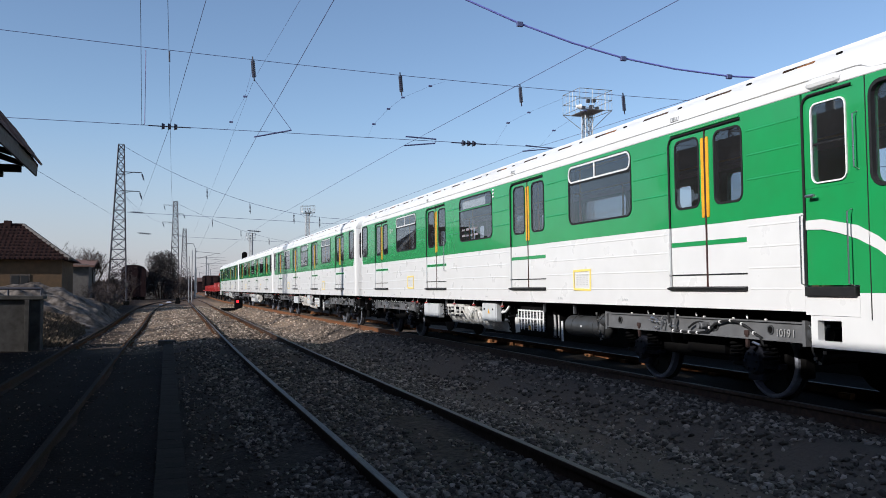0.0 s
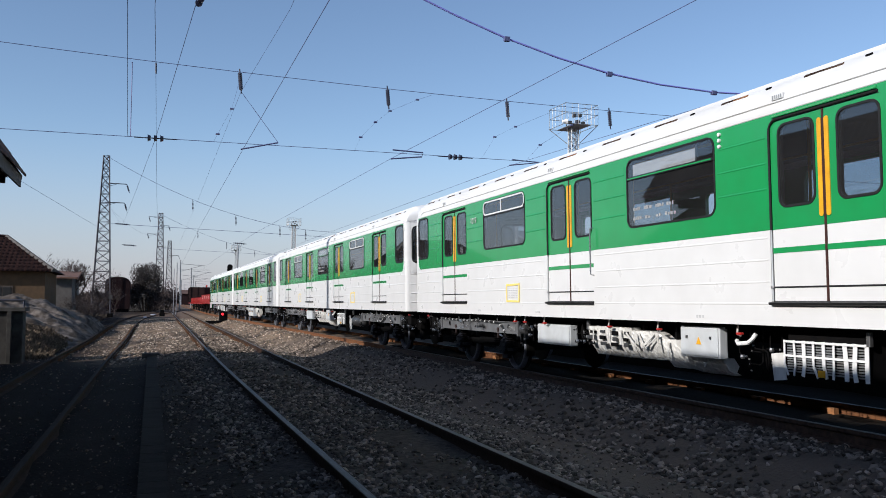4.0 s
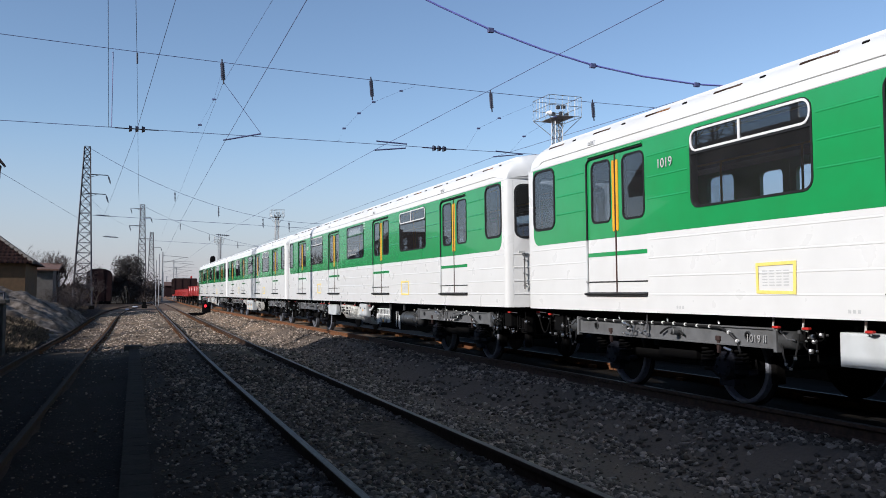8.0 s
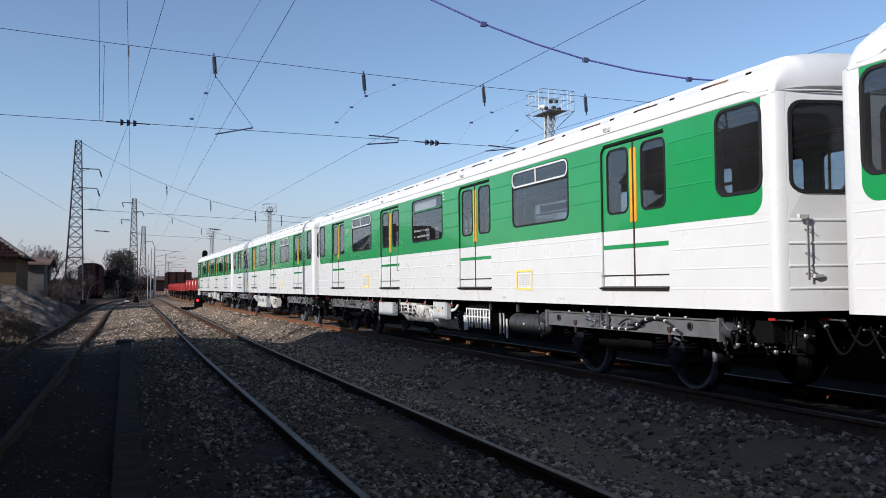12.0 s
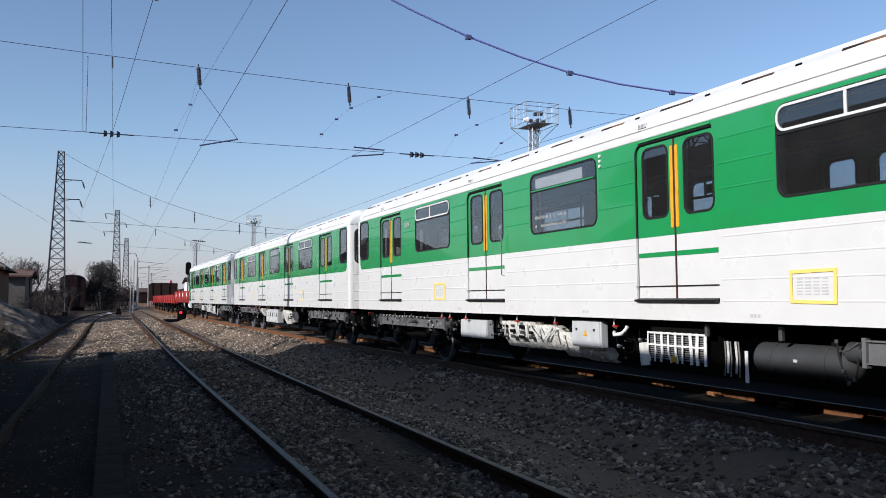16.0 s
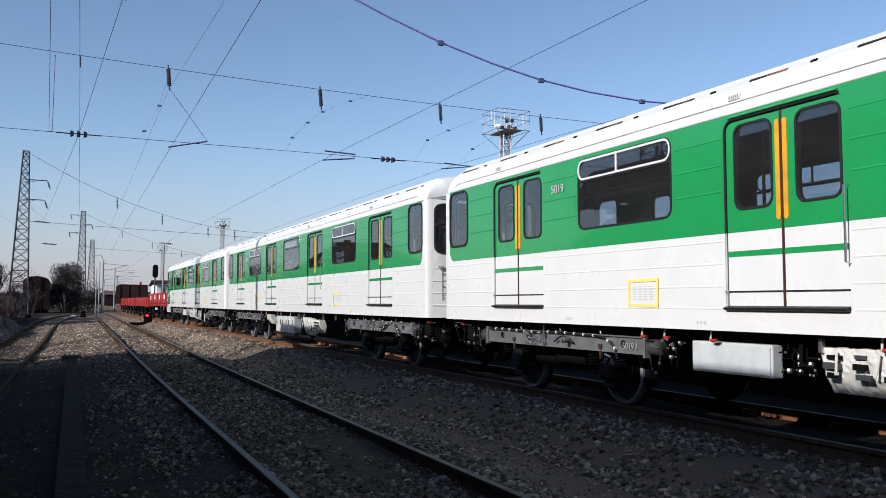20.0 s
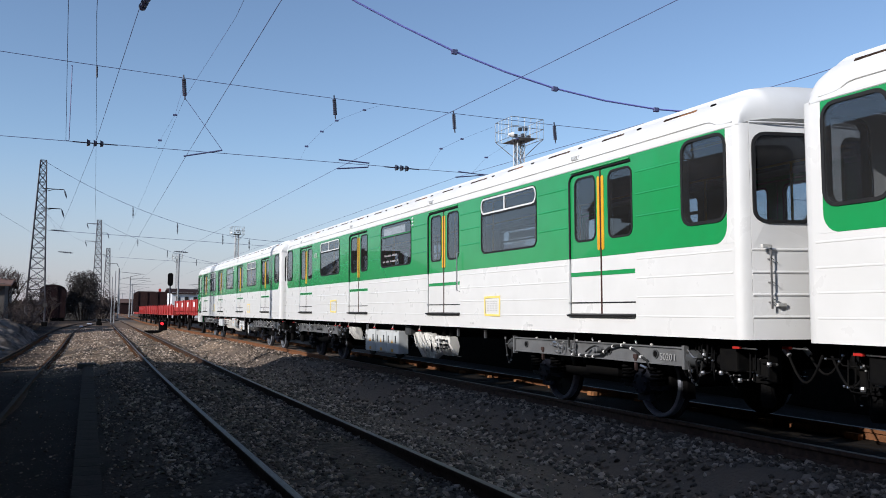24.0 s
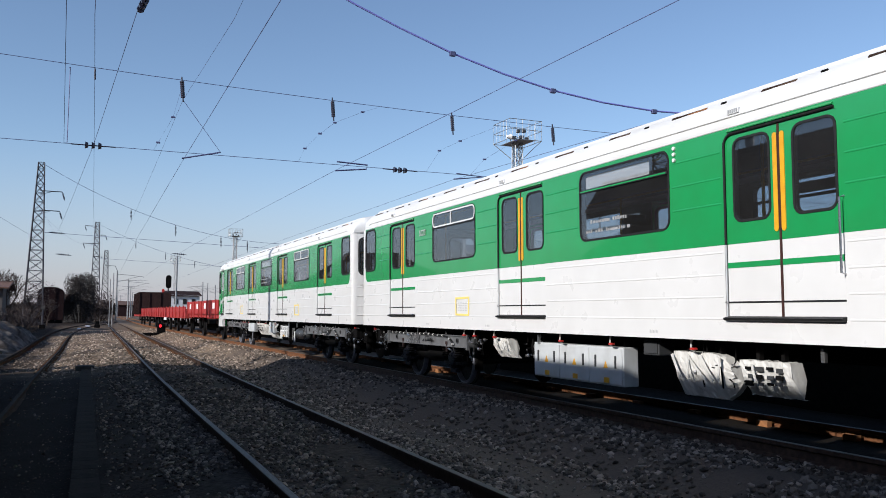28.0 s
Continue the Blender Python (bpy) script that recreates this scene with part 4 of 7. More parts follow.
def cab_end(car, e):
    """Driver's cab: doors at the sides, sloping nose with windows."""
    y = lambda v: e * v
    for sx in (-1, 1):
        x, xi = sx * HALF_W, sx * (HALF_W - 0.07)
        lo, hi = sorted((x, xi))
        d0, d1 = sorted((y(8.385), y(8.99)))
        dl = part("cab_door", box(bmesh.new(), *sorted((x - sx * 0.012, xi)), d0, d1, 1.165, 2.02, bevel=0.004), GREEN, car, "green driver's cab door")
        wf = hole_plate(bmesh.new(), d0, d1, 2.021, 2.83, d0 + 0.10, d1 - 0.10, 2.06, 2.76, 0.07, x - sx * 0.012, xi)
        part("upper_leaf", wf, GREEN, dl)
        # white marking colour stands for the bright reflection of the steel frame
        part("window_frame", gasket(d0 + 0.10, d1 - 0.10, 2.06, 2.76, 0.07, 0.006, *sorted((x + sx * 0.004, x - sx * 0.010))), WHITE_MARK, dl, "steel window frame, coloured white for its shine")
        g = part("glass", pane(d0 + 0.10, d1 - 0.10, 2.06, 2.76, 0.07, x - sx * 0.009 - 0.003), GLASS, dl)
        g.visible_shadow = False
        part("transom", boxed(*sorted((x - sx * 0.02, x - sx * 0.04)), d0 + 0.1, d1 - 0.1, 2.40, 2.415), RUBBER, dl)
        part("door_head", boxed(*sorted((x - sx * 0.004, xi)), d0 - 0.02, d1, 2.831, TOP + 0.01), GREEN, car)
        yo, yi, zt = (y(8.378), y(8.96), 2.845)
        sur = [(x, yo, 1.17), (x, yo, zt - 0.10)] + [(x, yo + e * (0.10 - 0.10 * math.cos(radians(a))), zt - 0.10 + 0.10 * math.sin(radians(a))) for a in range(15, 91, 15)] + [(x, yi, zt)]
        part("door_surround", tubed(sur, 0.012, 6), RUBBER, car, "dark rounded cab door surround")
        part("white_swoosh", prism(bmesh.new(), [(d0, 1.66), (d0 + 0.2, 1.70), (d0 + 0.4, 1.74), (d1, 1.74), (d1, 1.66), (d0 + 0.4, 1.65), (d0 + 0.2, 1.605), (d0, 1.545)] if e < 0 else [(d1, 1.66), (d1 - 0.2, 1.70), (d1 - 0.4, 1.74), (d0, 1.74), (d0, 1.66), (d1 - 0.4, 1.65), (d1 - 0.2, 1.605), (d1, 1.545)], *sorted((x - sx * 0.008, x + sx * 0.0)), "x"), WHITE, dl, "curved white stripe")
        ya = y(8.42)
        part("door_handle", tubed([(x, y(8.46), 1.95), (x + sx * 0.05, y(8.46), 1.95), (x + sx * 0.05, y(8.56), 1.95)], 0.014, 6), STEEL, dl, "steel door handle")
        for yy in (y(8.375), y(8.93)):
            part("grab_rail", tubed([(x, yy, 1.80), (x + sx * 0.05, yy, 1.78), (x + sx * 0.05, yy, 1.18), (x, yy, 1.16)], 0.007, 6), STEEL, car, "steel grab rail")
        part("grab_hooks", tubed([(x, y(9.02), 2.60), (x + sx * 0.05, y(9.02), 2.58), (x + sx * 0.05, y(9.02), 2.14), (x, y(9.02), 2.12)], 0.007, 6), STEEL, car)
        part("step", box(bmesh.new(), *sorted((x + sx * 0.03, x - sx * 0.03)), d0 + 0.02, d1, 1.07, 1.155, bevel=0.008), RUBBER, car, "black step under the cab door")
        part("sill_panel", boxed(lo, hi, *sorted((y(8.362), y(8.988))), 0.903, 1.075), WHITE, car)
        part("door_lamp", lathe(bmesh.new(), [(-0.20, 0.02), (-0.16, 0.045), (0.14, 0.05), (0.20, 0.02)], 10, "y", (x + sx * 0.0, y(8.66), 2.93)), WHITE, car, "white cab door lamp housing")
        part("front_panel", boxed(lo, hi, *sorted((y(8.99), y(9.45))), 0.90, 1.10), WHITE, car)
        part("front_panel", hole_plate(bmesh.new(), *sorted((y(8.99), y(9.62))), 1.10, TOP, *sorted((y(9.17), y(9.52))), 1.98, 2.80, 0.10, x, xi), GREEN, car, "green cab side panel")
        part("window_gasket", gasket(*sorted((y(9.17), y(9.52))), 1.98, 2.80, 0.10, 0.022, *sorted((x + sx * 0.012, x - sx * 0.03))), RUBBER, car)
        g = part("glass", pane(*sorted((y(9.17), y(9.52))), 1.98, 2.80, 0.10, x - sx * 0.03), GLASS, car)
        g.visible_shadow = False
        part("panel_seam", boxed(*sorted((x + sx * 0.003, x)), *sorted((y(9.105), y(9.115))), 0.88, 2.9), RUBBER, car)
        part("swoosh", prism(bmesh.new(), [(y(8.99), 1.66), (y(9.2), 1.56), (y(9.4), 1.42), (y(9.6), 1.26), (y(9.6), 1.16), (y(9.4), 1.31), (y(9.2), 1.45), (y(8.99), 1.545)], *sorted((x + sx * 0.003, x)), "x"), WHITE, car, "curved white stripe")
        sk = hole_plate(bmesh.new(), *sorted((y(8.42), y(9.6))), 0.62, 0.90, *sorted((y(8.50), y(8.78))), 0.68, 0.86, 0.012, x, xi)
        part("skirt", sk, WHITE, car, "white cab skirt with a step opening")
    front = bmesh.new()
    pts = [(-HALF_W, 9.6), (-1.2, 9.72), (1.2, 9.72), (HALF_W, 9.6)]
    prism(front, [(a, y(b)) for a, b in pts] + [(a * 0.96, y(b - 0.06)) for a, b in reversed(pts)], 0.62, 1.95, "z")
    part("cab_front", front, GREEN, car, "green cab front")
    fg = prism(bmesh.new(), [(y(9.70), 1.95), (y(9.72), 1.97), (y(9.55), 2.92), (y(9.52), 2.92)], -1.30, 1.30, "x")
    part("windscreen", fg, GLASS, car, "dark windscreen").visible_shadow = False


def spring(bm, x, y, z0, z1, r, turns=5):
    pts = [(x + r * math.cos(a), y + r * math.sin(a), z0 + (z1 - z0) * a / (2 * math.pi * turns)) for a in np.linspace(0, 2 * math.pi * turns, turns * 9)]
    tube(bm, pts, 0.013, 5)


def bogie(car, yc, e, chalk=""):
    """Black frame, grey long beam with air pipe, springs, boxes, two wheelsets."""
    yw = yc + 0.16
    bg_ = part("bogie", boxed(-0.95, 0.95, yc - 0.35, yc + 0.35, 0.42, 0.62), BLACK, car, "black bogie frame")
    for sx in (-1, 1):
        part("side_frame", box(bmesh.new(), sx * 0.84 - 0.05, sx * 0.84 + 0.05, yc - 1.25, yc + 1.45, 0.36, 0.48, bevel=0.02), BLACK, bg_)
        b0, b1 = yc - 1.84, yc + 1.84
        beam = boxed(sx * 1.13 - 0.03, sx * 1.13 + 0.03, b0, b1, 0.625, 0.81)
        box(beam, sx * 1.16 - 0.025, sx * 1.16 + 0.025, b0, b1, 0.808, 0.822)
        box(beam, sx * 1.16 - 0.025, sx * 1.16 + 0.025, b0, b1, 0.630, 0.642)
        box(beam, sx * 1.16 - 0.03, sx * 1.16 + 0.03, b0 - 0.02, b0 + 0.02, 0.60, 0.84)
        box(beam, sx * 1.16 - 0.03, sx * 1.16 + 0.03, b1 - 0.02, b1 + 0.02, 0.60, 0.84)
        part("long_beam", beam, BEAM, bg_, "grey steel beam with bolts")
        xp = sx * 1.195
        L = b1 - b0
        if e > 0:
            line = [(xp, b1 - 0.10 - (L * 0.72) * q, 0.812 + 0.006 * math.sin(11 * q)) for q in np.linspace(0, 1, 14)] + [(xp + sx * 0.02, b0 + L * 0.20, 0.80), (xp + sx * 0.025, b0 + L * 0.165, 0.76), (xp, b0 + L * 0.14, 0.68), (xp - sx * 0.02, b0 + L * 0.135, 0.56)]
            part("air_pipe", tubed(line, 0.013, 6), RUBBER, bg_, "black air pipe along the beam")
        else:
            line = [(xp, yc + 0.36, 0.86), (xp, yc + 0.34, 0.70), (xp, yc + 0.26, 0.655), (xp, yc - 0.20, 0.652), (xp, yc - 0.36, 0.67)]
            line += [(xp + sx * 0.01, yc - 0.40 - 0.86 * q, 0.68 + 0.125 * math.sin(math.pi * min(1, q * 1.12)) ** 0.7) for q in np.linspace(0.05, 0.88, 9)]
            line += [(xp, yc - 1.24, 0.66), (xp - sx * 0.02, yc - 1.26, 0.58)]
            part("air_pipe", tubed(line, 0.013, 6), RUBBER, bg_, "black air pipe looped along the beam")
        hose = [(xp + sx * 0.01, yc - 0.05 - 0.42 * q, 0.70 + 0.075 * math.sin(math.pi * q)) for q in np.linspace(0, 1, 9)]
        part("brake_hose", tubed(hose, 0.012, 6), RUBBER, bg_, "black looped hose")
        cl = bmesh.new()
        spots = line[1:14] + line[15:17] if e > 0 else line[2:4] + [(xp, yc - 0.05, 0.652), (xp, yc + 0.10, 0.652)] + line[5:14:2]
        for p in spots:
            lathe(cl, [(p[1] - 0.010, 0.019), (p[1] + 0.010, 0.019)], 8, "y", (p[0], 0, p[2]))
        if e < 0:
            for k in range(6):
                lathe(cl, [(b0 + 0.5 + 0.5 * k, 0.012), (b0 + 0.518 + 0.5 * k, 0.012)], 6, "y", (xp, 0, 0.832))
        tagged(part("pipe_clamp_set", cl, WHITE_MARK, bg_, "small white pipe clamps"), kind="stuff")
        ft = bmesh.new()
        # hose coupling, upright valve rod and a drain pipe
        tube(ft, [(xp + sx * 0.02, yc + 0.68, 0.79), (xp + sx * 0.02, yc + 0.60, 0.78)], 0.024, 8)
        tube(ft, [(xp + sx * 0.02, yc + 0.60, 0.78), (xp + sx * 0.03, yc + 0.54, 0.765)], 0.014, 6)
        tube(ft, [(xp + sx * 0.02, yc + 0.44, 0.77), (xp + sx * 0.03, yc + 0.47, 0.66)], 0.012, 6)
        tube(ft, [(xp + sx * 0.01, yc + 0.20, 0.90), (xp + sx * 0.01, yc + 0.22, 0.64)], 0.009, 6)
        tube(ft, [(xp + sx * 0.01, yc + 0.205, 0.79), (xp + sx * 0.01, yc + 0.21, 0.75)], 0.024, 8)
        tube(ft, [(xp + sx * 0.01, yc + 0.21, 0.69), (xp + sx * 0.01, yc + 0.215, 0.66)], 0.018, 8)
        tube(ft, [(xp - sx * 0.02, b0 + L * 0.20, 0.60), (xp - sx * 0.02, b0 + L * 0.17, 0.575)], 0.014, 6)
        # valve cluster: unions, elbows and a cock on the upright pipe
        rv, vc = random.Random(int(100 + 10 * yc) * e), bmesh.new()
        for k in range(9):
            yy, zz = yc + rv.uniform(0.18, 0.80), rv.uniform(0.66, 0.80)
            l = rv.uniform(0.02, 0.06)
            tube(vc, [(xp + sx * 0.015, yy - l, zz + rv.uniform(-0.03, 0.03)), (xp + sx * 0.02, yy + l, zz)], rv.uniform(0.004, 0.009), 6)
            lathe(vc, [(yy - 0.012, 0.006), (yy, 0.018), (yy + 0.012, 0.006)], 7, "y", (xp + sx * 0.02, 0, zz))
        for k in range(3):
            yy = yc - 1.1 + 0.9 * k + rv.uniform(-0.1, 0.1)
            tube(ft, [(xp, yy, 0.835), (xp, yy + 0.02, 0.87)], 0.010, 6)
        part("buffer_stub", lathe(bmesh.new(), [(sx * 1.14, 0.062), (sx * 1.165, 0.062), (sx * 1.166, 0.040), (sx * 1.27, 0.038), (sx * 1.275, 0.030), (sx * 1.30, 0.028), (sx * 1.302, 0.0)], 16, at=(0, yc - 0.36, 0.735)), BEAM, bg_, "short grey stub pipe")
        for yb in (yc - 1.0, yc + 1.06):
            br = box(bmesh.new(), sx * 1.15 - 0.03, sx * 1.15 + 0.04, yb - 0.035, yb + 0.035, 0.665, 0.715, bevel=0.01)
            box(br, sx * 1.16 - 0.012, sx * 1.16 + 0.012, yb - 0.018, yb + 0.018, 0.54, 0.67)
            part("bracket", br, BRACKET, bg_, "dull red-brown guide bracket")
        tagged(part("valve", vc, STEEL, bg_, "bright valve with unions"), kind="stuff")
        tagged(part("pipe_fitting_set", ft, STEEL, bg_, "bright pipe fittings"), kind="stuff")
        for q in ((0.107, 0.675, 0.88) if e > 0 else (0.13, 0.366, 0.91)):
            part("beam_hole", lathe(bmesh.new(), [(0, 0.036), (0.010 * sx, 0.036)], 14, at=(sx * 1.16, b0 + L * q, 0.735)), BLACK, bg_)
            part("hole_rim", ring_plate(bmesh.new(), [(b0 + L * q + 0.046 * math.cos(a), 0.735 + 0.046 * math.sin(a)) for a in np.linspace(0, 5.8, 14)], [(b0 + L * q + 0.034 * math.cos(a), 0.735 + 0.034 * math.sin(a)) for a in np.linspace(0, 5.8, 14)], *sorted((sx * 1.158, sx * 1.174))), TANK, bg_)
        for wy in (-1.075, 1.075):
            for o in (-0.26, 0.26):
                sp = bmesh.new()
                spring(sp, sx * 1.02, yw + wy + o, 0.42, 0.63, 0.065)
                lathe(sp, [(0.38, 0.09), (0.42, 0.09)], 12, "z", (sx * 1.02, yw + wy + o, 0))
                part("spring", sp, BLACK, bg_, "black coil spring")
            ab = lathe(bmesh.new(), [(sx * 0.84, 0.15), (sx * 1.00, 0.155), (sx * 1.02, 0.14), (sx * 1.055, 0.12), (sx * 1.06, 0.0)], 20, at=(0, yw + wy, 0.3925))
            box(ab, sx * 0.96 - 0.06, sx * 0.96 + 0.06, yw + wy - 0.36, yw + wy + 0.36, 0.325, 0.385, bevel=0.02)
            box(ab, sx * 0.96 - 0.05, sx * 0.96 + 0.05, yw + wy - 0.09, yw + wy + 0.09, 0.50, 0.60, bevel=0.02)
            box(ab, sx * 0.97 - 0.04, sx * 0.97 + 0.04, yw + wy - 0.12, yw + wy + 0.12, 0.19, 0.27, bevel=0.02)
            for h in range(6):
                lathe(ab, [(sx * 1.05, 0.016), (sx * 1.075, 0.016)], 6, at=(0, yw + wy + 0.09 * math.cos(h * math.pi / 3), 0.3925 + 0.09 * math.sin(h * math.pi / 3)))
            part("axle_box", ab, AXLE, bg_, "blue-black round axle box")
            part("brake_shoe", box(bmesh.new(), sx * 0.68, sx * 0.80, yw + wy * 1.42 - 0.04, yw + wy * 1.42 + 0.04, 0.24, 0.52, bevel=0.015), BLACK, bg_)
    for ye, d in ((yc - 1.84, -1), (yc + 1.84, 1)):
        cy = lathe(bmesh.new(), [(ye + d * 0.02, 0.05), (ye + d * 0.03, 0.085), (ye + d * 0.20, 0.085), (ye + d * 0.22, 0.05)], 14, "y", (-1.10, 0, 0.715))
        cyl = part("end_cylinder", cy, TANK, bg_, "grey brake cylinder at the beam's end", smooth=True)
        hs = [(-1.17, ye + d * (0.03 + 0.26 * q), 0.80 - 0.34 * math.sin(math.pi * q) ** 0.8 * (0.4 if q < 0.2 else 1)) for q in np.linspace(0, 1, 10)]
        part("hose", tubed(hs, 0.010, 6), RUBBER, cyl, "black looped hose")
        un = bmesh.new()
        for p in hs[3:8:2] + hs[-1:]:
            lathe(un, [(-0.014, 0.016), (0.014, 0.016)], 7, "z", p)
        tube(un, [(-1.18, ye + d * 0.06, 0.80), (-1.19, ye + d * 0.16, 0.73), (-1.18, ye + d * 0.25, 0.72)], 0.007, 5)
        tagged(part("union_set", un, STEEL, cyl, "bright hose unions"), kind="stuff")
    sets = []
    for wy in (-1.075, 1.075):
        ax = part("wheelset", lathe(bmesh.new(), [(-0.95, 0.07), (-0.76, 0.08), (0.76, 0.08), (0.95, 0.07)], 12), WHEEL, car, "wheelset with polished treads", at=pose(0, yw + wy, 0.3925))
        for sx in (-1, 1):
            w = lathe(bmesh.new(), [(sx * 0.68, 0.10), (sx * 0.685, 0.36), (sx * 0.69, 0.425), (sx * 0.715, 0.425), (sx * 0.73, 0.395)], 36)
            lathe(w, [(sx * 0.73, 0.36), (sx * 0.735, 0.12), (sx * 0.79, 0.10)], 36)
            for h in range(6):
                lathe(w, [(sx * 0.728, 0.035), (sx * 0.742, 0.035)], 8, at=(0, 0.24 * math.cos(h * math.pi / 3), 0.24 * math.sin(h * math.pi / 3)))
            wd = part("wheel", w, WHEEL, ax, "dark steel wheel")
            t = bmesh.new()
            prof = [(sx * 0.725, 0.392), (sx * 0.80, 0.388), (sx * 0.812, 0.375), (sx * 0.812, 0.352), (sx * 0.80, 0.348), (sx * 0.725, 0.35), (sx * 0.725, 0.392)]
            rings = [[t.verts.new((a, r * math.cos(2 * math.pi * k / 40), r * math.sin(2 * math.pi * k / 40))) for k in range(40)] for a, r in prof]
            for ra, rb in zip(rings, rings[1:]):
                for k in range(40):
                    t.faces.new((ra[k], ra[(k + 1) % 40], rb[(k + 1) % 40], rb[k]))
            part("tread", t, TREAD, ax, "polished wheel rim", smooth=True)
        sets.append(ax)
    if chalk:
        letters("chalk_number", chalk, 0.105, CHALK, bg_, Matrix.Translation((-1.175, yc - 1.57, 0.708)) @ TEXT_IN, "white chalk writing")
    return sets


def cabinet(car, y0, y1, z0, z1, material, label, marks=0, x0=-1.20, depth=0.6):
    """A box hung under the floor with doors, handles and yellow warning labels."""
    c = part("equipment_cabinet", box(bmesh.new(), x0, x0 + depth, y0, y1, z0, z1, bevel=0.012), material, car, label)
    n = max(1, round((y1 - y0) / 0.8))
    w = (y1 - y0) / n
    for k in range(n):
        a = y0 + k * w
        d = part("cabinet_door", box(bmesh.new(), x0 - 0.012, x0, a + 0.02, a + w - 0.02, z0 + 0.02, z1 - 0.02, bevel=0.004), material, c)
        if marks:
            for q in (0.2, 0.8):
                part("latch", boxed(x0 - 0.03, x0 - 0.012, a + w * q - 0.012, a + w * q + 0.006, z0 + 0.20, z1 - 0.10), TANK, d)
        if marks > 0:
            yc, zc = a + w * 0.5, (z0 + z1) / 2 + 0.01
            part("warning_label", prism(bmesh.new(), [(yc - 0.045, zc - 0.035), (yc + 0.045, zc - 0.035), (yc, zc + 0.045)], x0 - 0.016, x0 - 0.0125, "x"), YELLOW, d, "yellow warning triangle")
            if marks > 1:
                part("sticker", boxed(x0 - 0.016, x0 - 0.0125, yc - 0.07, yc + 0.04, z0 + 0.03, z0 + 0.09), YELLOW, d, "yellow sticker")
    for yy in (y0 + 0.1, y1 - 0.1):
        part("hanger", boxed(x0 + 0.08, x0 + 0.14, yy - 0.02, yy + 0.02, z1, 0.92), BLACK, c)
    return c


def ribbon(bm, pts, w, x):
    """A flat strap through (y, z) points, lying on a face at x."""
    for (ya, za), (yb, zb) in zip(pts, pts[1:]):
        l = math.hypot(yb - ya, zb - za) or 1
        ny, nz = -(zb - za) / l * w / 2, (yb - ya) / l * w / 2
        prism(bm, [(ya + ny, za + nz), (yb + ny, zb + nz), (yb - ny, zb - nz), (ya - ny, za - nz)], x - 0.006, x, "x")


def wrapped(car, y0, y1, z0, z1, seed, straps=3, x0=-1.20, cone=False, holes=0, deep=0.4):
    """A machine under the floor, wrapped in crumpled plastic with tape; a cone narrows towards y0."""
    rnd = random.Random(seed)
    bm = bmesh.new()
    ny = max(10, int((y1 - y0) / 0.035))
    ring = [(0.0, q) for q in np.linspace(0, 1, 9)] + [(0.12, 1.0), (0.35, 1.0), (0.45, 0.5), (0.35, 0.0), (0.15, -0.03)]
    rows = []
    for j in range(ny + 1):
        q = j / ny
        f = min(1.0, 0.35 + 1.5 * math.sqrt(q)) if cone else 1.0 - 0.10 * (q in (0, 1))
        zc = z1 - 0.42 * (z1 - z0) if cone else z1
        row = []
        for a, b in ring:
            z = z1 - (z1 - z0) * (1 - b)
            if cone:
                z = zc + (z - zc) * f
            fold = 0.010 * math.sin(9 * q * (y1 - y0) * 3 + 5 * b + seed) * math.sin(7 * b + 11 * q + seed)
            row.append(bm.verts.new((x0 + a * deep + fold + rnd.uniform(-0.005, 0.005) + 0.14 * (1 - b) ** 2 * (a < 0.2) + (0.10 * (1 - f) if cone else 0), y0 + (y1 - y0) * q + rnd.uniform(-0.008, 0.008), z + rnd.uniform(-0.006, 0.006))))
        rows.append(row)
    for r0, r1 in zip(rows, rows[1:]):
        for i in range(len(ring)):
            k = (i + 1) % len(ring)
            bm.faces.new((r0[i], r0[k], r1[k]))
            bm.faces.new((r0[i], r1[k], r1[i]))
    bm.faces.new(rows[0])
    bm.faces.new(rows[-1])
    w = part("wrapped_machine", bm, WRAP, car, "machine wrapped in crumpled white plastic")
    xs, hgt = x0 - 0.018, z1 - z0
    for k in range(straps):
        a = y0 + (y1 - y0) * (k + 0.5 + rnd.uniform(-0.2, 0.2)) / straps
        tilt = rnd.uniform(-0.30, 0.30) if cone else rnd.uniform(-0.08, 0.08)
        st = bmesh.new()
        ribbon(st, [(a - tilt * 0.5, z1 - 0.03), (a, z0 + hgt * 0.65), (a + tilt * 0.5, z0 + hgt * 0.42)], rnd.uniform(0.018, 0.035), xs - 0.0021 * k)
        part("tape_strap", st, TAPE_W, w, "white tape strap")
    cols = (holes + 2) // 3
    for k in range(holes):
        yy = y1 - 0.12 - (y1 - y0 - 0.24) * (k // 3) / max(1, cols - 1) + rnd.uniform(-0.02, 0.02)
        zz = z1 - 0.07 - hgt * 0.20 * (k % 3) + rnd.uniform(-0.008, 0.008)
        hw, hh = min(0.075, (y1 - y0) / cols * 0.27) * rnd.uniform(0.6, 1.15), hgt * 0.062 * rnd.uniform(0.6, 1.2)
        part("gap", boxed(x0 - 0.0165, x0 + 0.004, yy - hw, yy + hw, zz - hh, zz + hh), TANK if k % 2 else BLACK, w, "dark opening between the wrappings")
    for yy in (y0 + 0.15, y1 - 0.15):
        part("hanger", boxed(x0 + 0.07, x0 + 0.12, yy - 0.02, yy + 0.02, z1 - 0.05, 0.92), BLACK, w)


